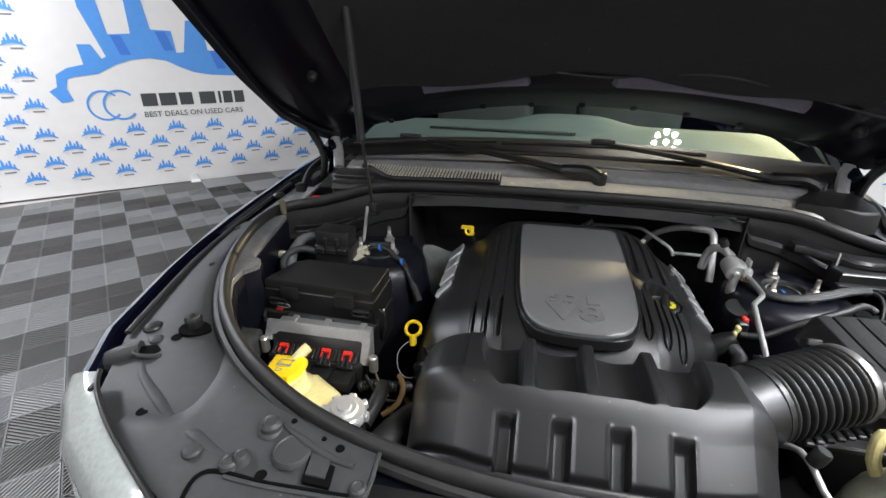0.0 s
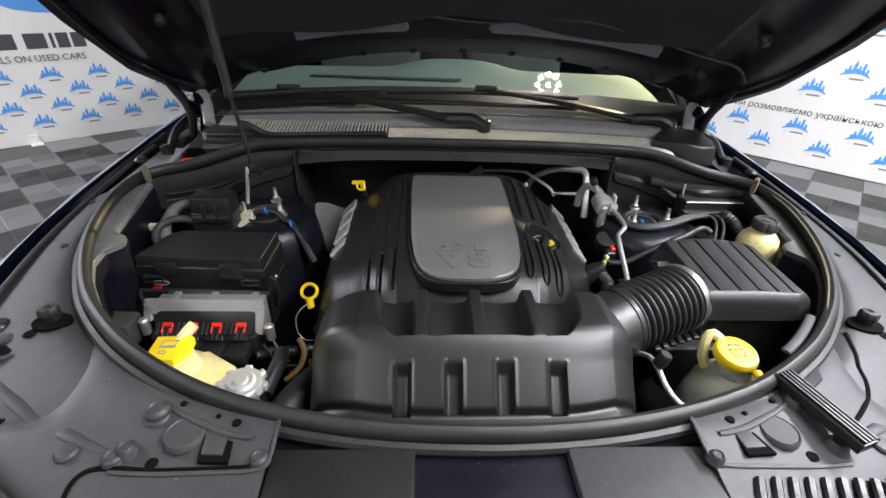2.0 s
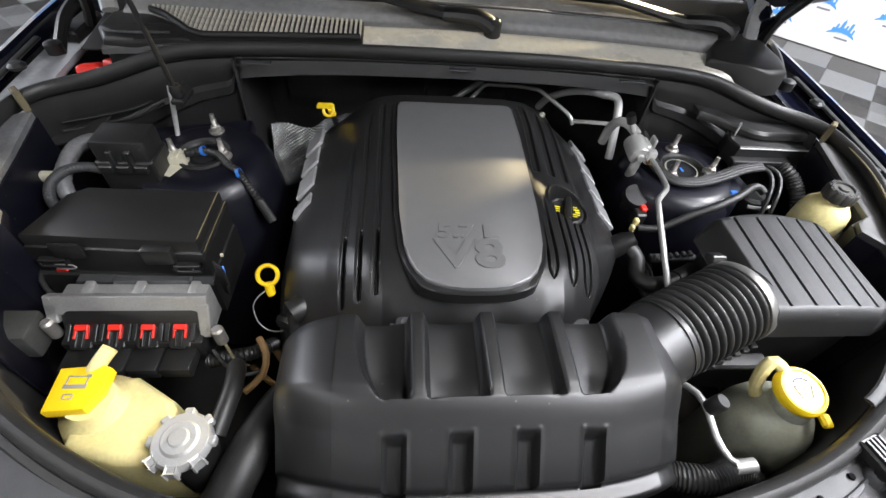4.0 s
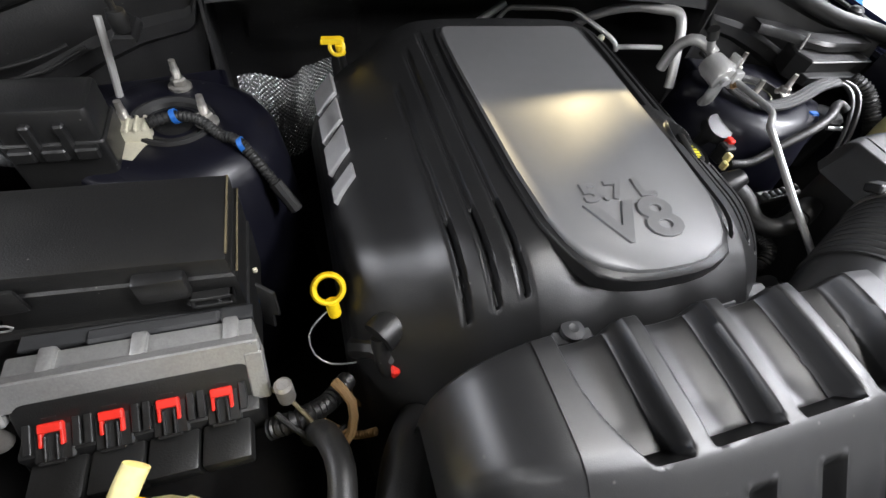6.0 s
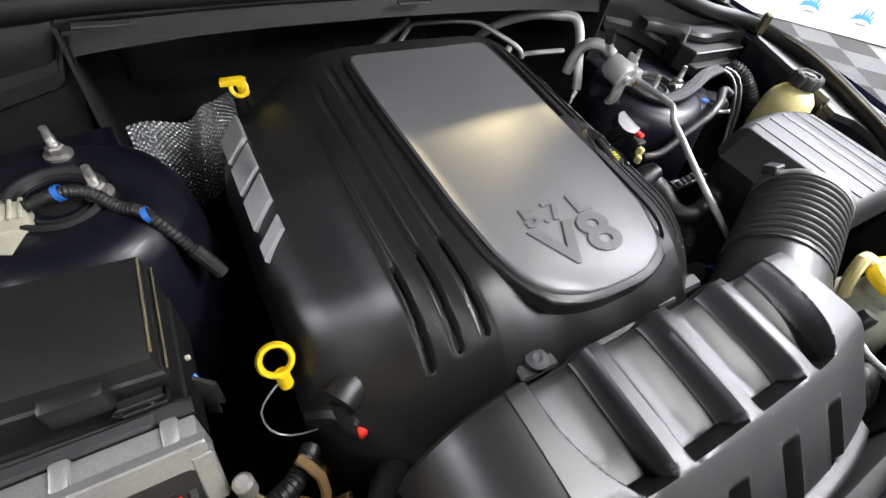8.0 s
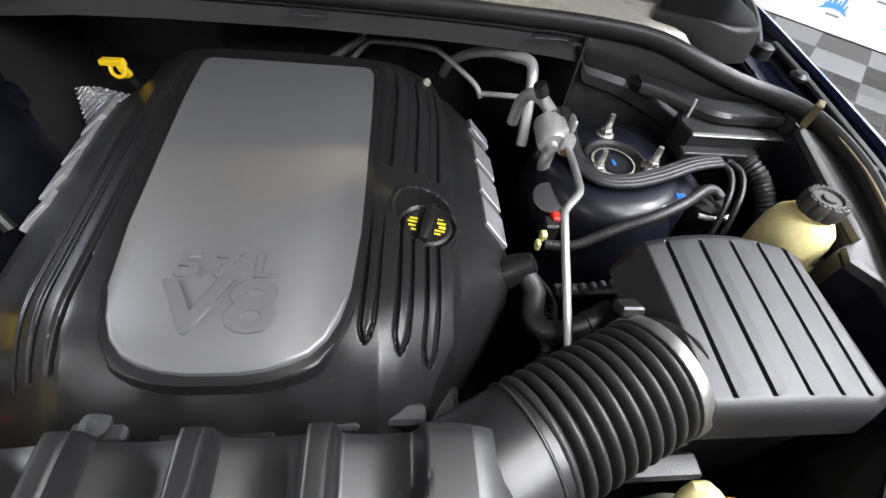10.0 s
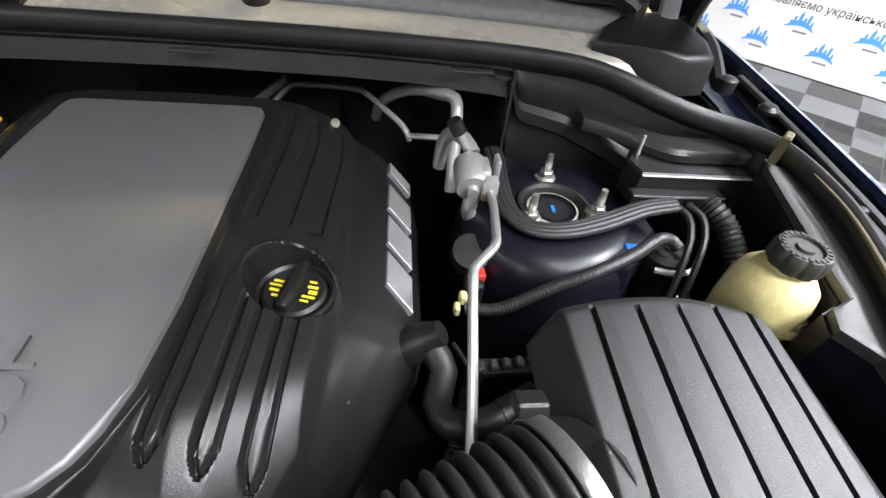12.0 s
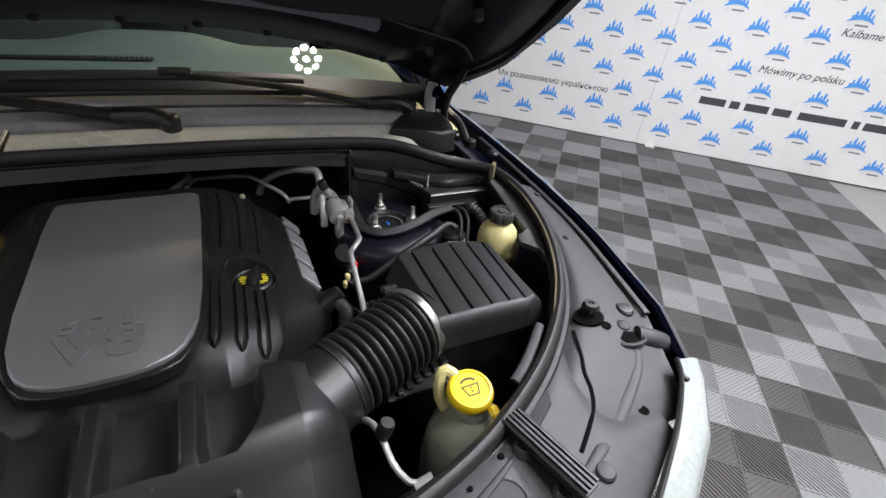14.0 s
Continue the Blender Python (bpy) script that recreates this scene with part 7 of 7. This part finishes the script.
part("plate", bm, SHIELD, latch)
bm = B()
box(bm, (-0.03, -0.33, 1.035), (0.025, -0.305, 1.055), 0.004, 2)
part("catch", bm, VOID, latch)

# ---- headlamps ----
LAMP_IN = [(0.49, -0.278, 1.037), (0.53, -0.255, 1.045), (0.592, -0.219, 1.051), (0.657, -0.179, 1.054), (0.720, -0.131, 1.057), (0.745, -0.100, 1.059)]
LAMP_OUT = [(0.53, -0.315, 0.975), (0.575, -0.293, 0.98), (0.645, -0.250, 0.99), (0.73, -0.200, 1.0), (0.805, -0.128, 1.008), (0.818, -0.098, 1.02)]
for side in (-1, 1):
    def lens(u, v, side=side):
        n = len(LAMP_IN) - 1
        k = min(u * n, n - 1e-6)
        i = int(k)
        a = Vector(LAMP_IN[i]).lerp(Vector(LAMP_IN[i + 1]), k - i)
        b = Vector(LAMP_OUT[i]).lerp(Vector(LAMP_OUT[i + 1]), k - i)
        q = a.lerp(b, min(v / 0.7, 1))
        if v > 0.7:
            q = q + Vector((0.006, -0.006, -0.10)) * ((v - 0.7) / 0.3)
        bulge = 0.012 * math.sin(math.pi * min(v / 0.75, 1))
        return Vector((side * (q.x + bulge * 0.5), q.y - bulge * 0.5, q.z + bulge))
    head = part("headlamp", grid(B(), lens, 40, 16, 0.003), LENS, car, "bright clear headlamp edge")
    bm = B()
    tube(bm, [(side * x, y, z + 0.002) for x, y, z in LAMP_IN], 0.004, 8)
    part("lamp_rim", bm, BLACK, head)
    bm = B()
    box(bm, (side * 0.728 - 0.004, -0.137, 1.052), (side * 0.728 + 0.004, -0.124, 1.061), 0.001, 1)
    part("lamp_clip", bm, BLACK, head)
part("bumper", box(B(), (-0.80, -0.42, 0.42), (0.80, -0.30, 0.86), 0.04, 3), PAINT, car)
part("grille_face", box(B(), (-0.60, -0.385, 0.86), (0.60, -0.33, 1.02), 0.02, 2), BLACK, car)

# ---- wheels ----
for sx in (-1, 1):
    for y in (0.25, 3.15):
        w = part("wheel", lathe(B(), [(0.24, -0.11), (0.36, -0.12), (0.385, -0.09), (0.385, 0.09), (0.36, 0.12), (0.24, 0.11)], 40, Matrix.Translation((sx * 0.80, y, 0.385)) @ Matrix.Rotation(math.pi / 2, 4, "Y")), RUBBER, car, "black tyre")
        part("rim", lathe(B(), [(0, 0.05 * sx), (0.08, 0.06 * sx), (0.22, 0.03 * sx), (0.245, 0.10 * sx), (0.245, -0.09 * sx), (0, -0.09 * sx)], 32, Matrix.Translation((sx * 0.80, y, 0.385)) @ Matrix.Rotation(math.pi / 2, 4, "Y")), ALLOY, w)

# ---- bonnet hinges and cowl ends ----
for side in (-1, 1):
    hinge = part("bonnet_hinge", box(B(), (side * 0.80 - 0.02, 0.74, 1.10), (side * 0.80 + 0.02, 0.86, 1.125), 0.005, 1), BLACK, car, "black steel bonnet hinge")
    bm = B()
    tube(bm, [(side * 0.775, 0.80, 1.12), (side * 0.765, 0.80, 1.17), (side * 0.770, 0.795, 1.22), (side * 0.785, 0.775, 1.268), (side * 0.79, 0.75, 1.31)], 0.017, 8, flat=0.6)
    part("hinge_arm", bm, BLACK, hinge)
    bm = B()
    tube(bm, [(side * 0.80, 0.70, 1.105), (side * 0.81, 0.78, 1.14), (side * 0.80, 0.85, 1.16)], 0.012, 8)
    lathe(bm, [(0.016, 0), (0.016, 0.02), (0.008, 0.024), (0, 0.024)], 14, Matrix.Translation((side * 0.80, 0.69, 1.105)))
    part("hinge_bolt", bm, BLACK, hinge)
    # dark sheet for the shade in the pocket behind the seal corner
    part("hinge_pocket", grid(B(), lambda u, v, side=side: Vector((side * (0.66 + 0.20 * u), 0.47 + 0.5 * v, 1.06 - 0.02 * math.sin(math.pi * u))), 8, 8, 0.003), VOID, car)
    part("wing_panel", grid(B(), lambda u, v, side=side: Vector((side * (0.775 + 0.085 * v - 0.03 * math.sin(math.pi * v)), 0.43 + 0.5 * u, lift(0.43 + 0.5 * u) - 0.008 - 0.02 * math.sin(2.2 * v))), 24, 8, 0.003), PAINT if side > 0 else WING_SHEEN, car, "painted inner panel beside the hinge")
    if side > 0:
        bm = B()
        prism(bm, [(0.535, 0.640), (0.60, 0.612), (0.655, 0.590), (0.70, 0.60), (0.722, 0.66), (0.73, 0.75), (0.70, 0.80), (0.62, 0.765), (0.565, 0.70)], 1.135, 1.190, 0.012, 4, None, 0.96)
        part("cowl_end_cap", bm, BLACK, car, "black plastic end cap of the cowl")
    bm = B()
    tube(bm, [(side * 0.69, 0.74, 1.175), (side * 0.715, 0.80, 1.215), (side * 0.735, 0.83, 1.245)], 0.016, 8, flat=0.5)
    part("pillar_foot", bm, COWL, car, "pale trim at the foot of the windscreen pillar")

# cowl grille slots on the passenger side
GRILLE_BAR = mesh_from(box(B(), (-0.0021, -0.5, 0.0), (0.0021, 0.5, 0.005), 0, 1), "grille_bar", COWL_LIP, 0)


def grille_at(x, t):
    """A place on the grille: t runs from its front edge, which the end cap cuts off in a curve, to its rear edge."""
    y0 = lerp([(-0.605, 0.735), (-0.575, 0.718), (-0.541, 0.688), (-0.513, 0.662), (-0.483, 0.650), (-0.40, 0.653), (-0.19, 0.662)], x)
    y1 = lerp([(-0.605, 0.743), (-0.493, 0.736), (-0.387, 0.728), (-0.19, 0.718)], x)
    y = y0 + (y1 - y0) * t
    return Vector((x, y, 1.181 + 0.13 * (y - 0.65) - 0.010 * (x / 0.66) ** 2))


# Dark sheet on the lip gives the openings between bars their shade.
part("grille_shade", grid(B(), lambda u, v: grille_at(-0.605 + 0.418 * u, v), 40, 8, 0.001), VOID, car, "dark sheet for the shade under the cowl grille")
for k in range(44):
    x = -0.600 + 0.0095 * k
    a, b = grille_at(x, 0.02), grille_at(x - 0.004 * max(0, -x - 0.3) / 0.3, 0.98)
    turn = (b - a).to_track_quat("Y", "Z").to_matrix().to_4x4()
    part("grille_bar", GRILLE_BAR, None, car).matrix_basis = Matrix.Translation((a + b) / 2 + Vector((0, 0, 0.001))) @ turn @ Matrix.Diagonal((1, (b - a).length, 1, 1))
part("grille_rim", tube(B(), [grille_at(x, 0) + Vector((0, -0.004, 0.002)) for x in (-0.607, -0.59, -0.575, -0.558, -0.541, -0.527, -0.513, -0.498, -0.483, -0.44, -0.40, -0.30, -0.19)], 0.0055, 8, flat=1.3), BLACK, car, "curved black rim of the grille")
part("grille_rim", tube(B(), [grille_at(x, 1) + Vector((0, 0.003, 0.001)) for x in (-0.607, -0.5, -0.4, -0.3, -0.19)], 0.003, 8), COWL, car, "grey rear rim of the grille")
bm = B()
prism(bm, [(-0.500, 0.630), (-0.522, 0.650), (-0.548, 0.678), (-0.580, 0.712), (-0.612, 0.742), (-0.655, 0.762), (-0.690, 0.735), (-0.686, 0.665), (-0.655, 0.612), (-0.60, 0.614), (-0.55, 0.622)], 1.120, 1.176, 0.010, 4, None, 0.97)
part("cowl_end_cap", bm, BLACK, car, "black plastic end cap of the cowl beside the grille")
part("cap_ridge", tube(B(), [(-0.675, 0.665, 1.172), (-0.645, 0.640, 1.177), (-0.59, 0.640, 1.178), (-0.545, 0.648, 1.177)], 0.005, 8), BLACK, car)
# shallow step strips along the cowl
for y, z, r, mat in ((0.716, 1.182, 0.003, BLACK), (0.805, 1.203, 0.005, BLACK), (0.858, 1.222, 0.007, RUBBER)):
    part("cowl_strip", tube(B(), [(x, y - 0.025 * (x / 0.66) ** 2, z - 0.012 * (x / 0.66) ** 2) for x in np.linspace(-0.65, 0.65, 15)], r, 8, 0.03), mat, car)

# wipers
def wiper(pivot, elbow, tip, b0, b1):
    ob = thing("wiper", "black windscreen wiper resting low on the glass", "wiper", pivot, "wipers")
    bm = B()
    p, e, t = Vector(pivot), Vector(elbow), Vector(tip)
    tube(bm, [p, p.lerp(e, 0.3) + Vector((0, 0, 0.012)), e], lambda s: 0.021 - 0.003 * s, 10, flat=0.8)
    lathe(bm, [(0.018, -0.02), (0.018, 0.012), (0.012, 0.018), (0, 0.018)], 16, Matrix.Translation(p))
    part("arm_head", bm, BLACK, ob)
    part("arm", tube(B(), [e, e.lerp(t, 0.5) + Vector((0, 0, 0.006)), t], lambda s: 0.020 - 0.009 * s, 8, 0.03, flat=0.55), BLACK, ob)
    c = t
    part("blade", tube(B(), [Vector(b0), Vector(b0).lerp(Vector(b1), 0.5) + Vector((0, 0.0, 0.006)), Vector(b1)], 0.0085, 8, 0.03, flat=0.8), RUBBER, ob)
    m = Matrix.Translation(t)
    part("blade_clip", box(B(), (-0.034, -0.010, -0.004), (0.034, 0.010, 0.014), 0.005, 2, m), BLACK, ob)
    return ob


wiper((0.080, 0.702, 1.200), (-0.02, 0.728, 1.212), (-0.49, 0.855, 1.250), (-0.66, 0.80, 1.238), (-0.22, 0.875, 1.252))
wiper((0.636, 0.754, 1.200), (0.53, 0.775, 1.212), (0.098, 0.862, 1.262), (-0.20, 0.868, 1.250), (0.38, 0.850, 1.248))

# dashboard vent strip and seen-through trims
for k in range(46):
    x = -0.48 + 0.0115 * k
    bm = B()
    part("vent_slot", box(bm, (-0.0042, -0.008, 0), (0.0042, 0.008, 0.006), 0, 1) if k == 0 else bpy.data.objects["vent_slot"].data, VOID if k == 0 else None, car).matrix_basis = Matrix.Translation((x, 1.130 - 0.03 * (x + 0.24) ** 2, 1.2385))
    if k:
        bm.free()

# ---- bonnet underside details ----
bm = B()
tube(bm, [hood_pt(u, v, 0.05) for u, v in ((0.86, 0.16), (0.80, 0.20), (0.66, 0.19), (0.5, 0.20), (0.34, 0.21), (0.2, 0.20), (0.05, 0.175), (-0.1, 0.19))], 0.0045, 8, 0.02)
solo("washer_tube", bm, RUBBER, "thin black washer tube clipped under the bonnet", "tube")
for side in (-1, 1):
    bm = B()
    tube(bm, [hood_pt(side * u, v, 0.03) for u, v in ((0.92, 0.04), (0.955, 0.2), (0.955, 0.5), (0.95, 0.9))], 0.008, 8, 0.03)
    part("bonnet_edge_fold", bm, HOOD_IN, car)
    for u, v in ((0.76, 0.12), (0.80, 0.30)):
        bm = B()
        lathe(bm, [(0.014, 0), (0.014, 0.01), (0.009, 0.02), (0, 0.022)], 14, Matrix.Translation(hood_pt(side * u, v, 0.03)) @ Matrix.Rotation(math.pi - 0.8, 4, "X"))
        part("bonnet_buffer", bm, RUBBER, car)
for k in range(9):
    u = -0.72 + 0.18 * k
    bm = B()
    lathe(bm, [(0.011, 0), (0.010, 0.006), (0, 0.008)], 12, Matrix.Translation(hood_pt(u, 0.012, 0.012)) @ Matrix.Rotation(math.pi - 0.8, 4, "X"))
    part("edge_clip", bm, BLACK, car)
for a0, a1 in ((-0.51, -0.17), (0.06, 0.60)):
    part("stiffener", grid(B(), lambda a, b, a0=a0, a1=a1: hood_pt(a0 + (a1 - a0) * a, 0.138 + 0.030 * b, 0.050 - 0.014 * b - 0.02 * max(0, abs(2 * a - 1) - 0.95) * 20), 60, 8, 0.002), STIFF, car, "painted stiffener under the bonnet, sheen in its colour")
# Thin pale line paints the light caught along the bonnet's rear edge.
part("bonnet_edge_glint", tube(B(), [hood_pt(u, 0.001, 0.010) for u in np.linspace(-0.62, 0.80, 45)], 0.0016, 6, 0.03), STIFF, car, "thin pale line for light caught on the bonnet edge")
# wavy dark edge of the insulation pad
part("liner_hem", tube(B(), [hood_pt(u, 0.176 + 0.022 * math.cos(9 * u) + 0.05 * max(0, abs(u) - 0.45), 0.047) for u in np.linspace(-0.70, 0.70, 41)], 0.005, 8, 0.02), LINER, car, "wavy hem of the insulation pad")
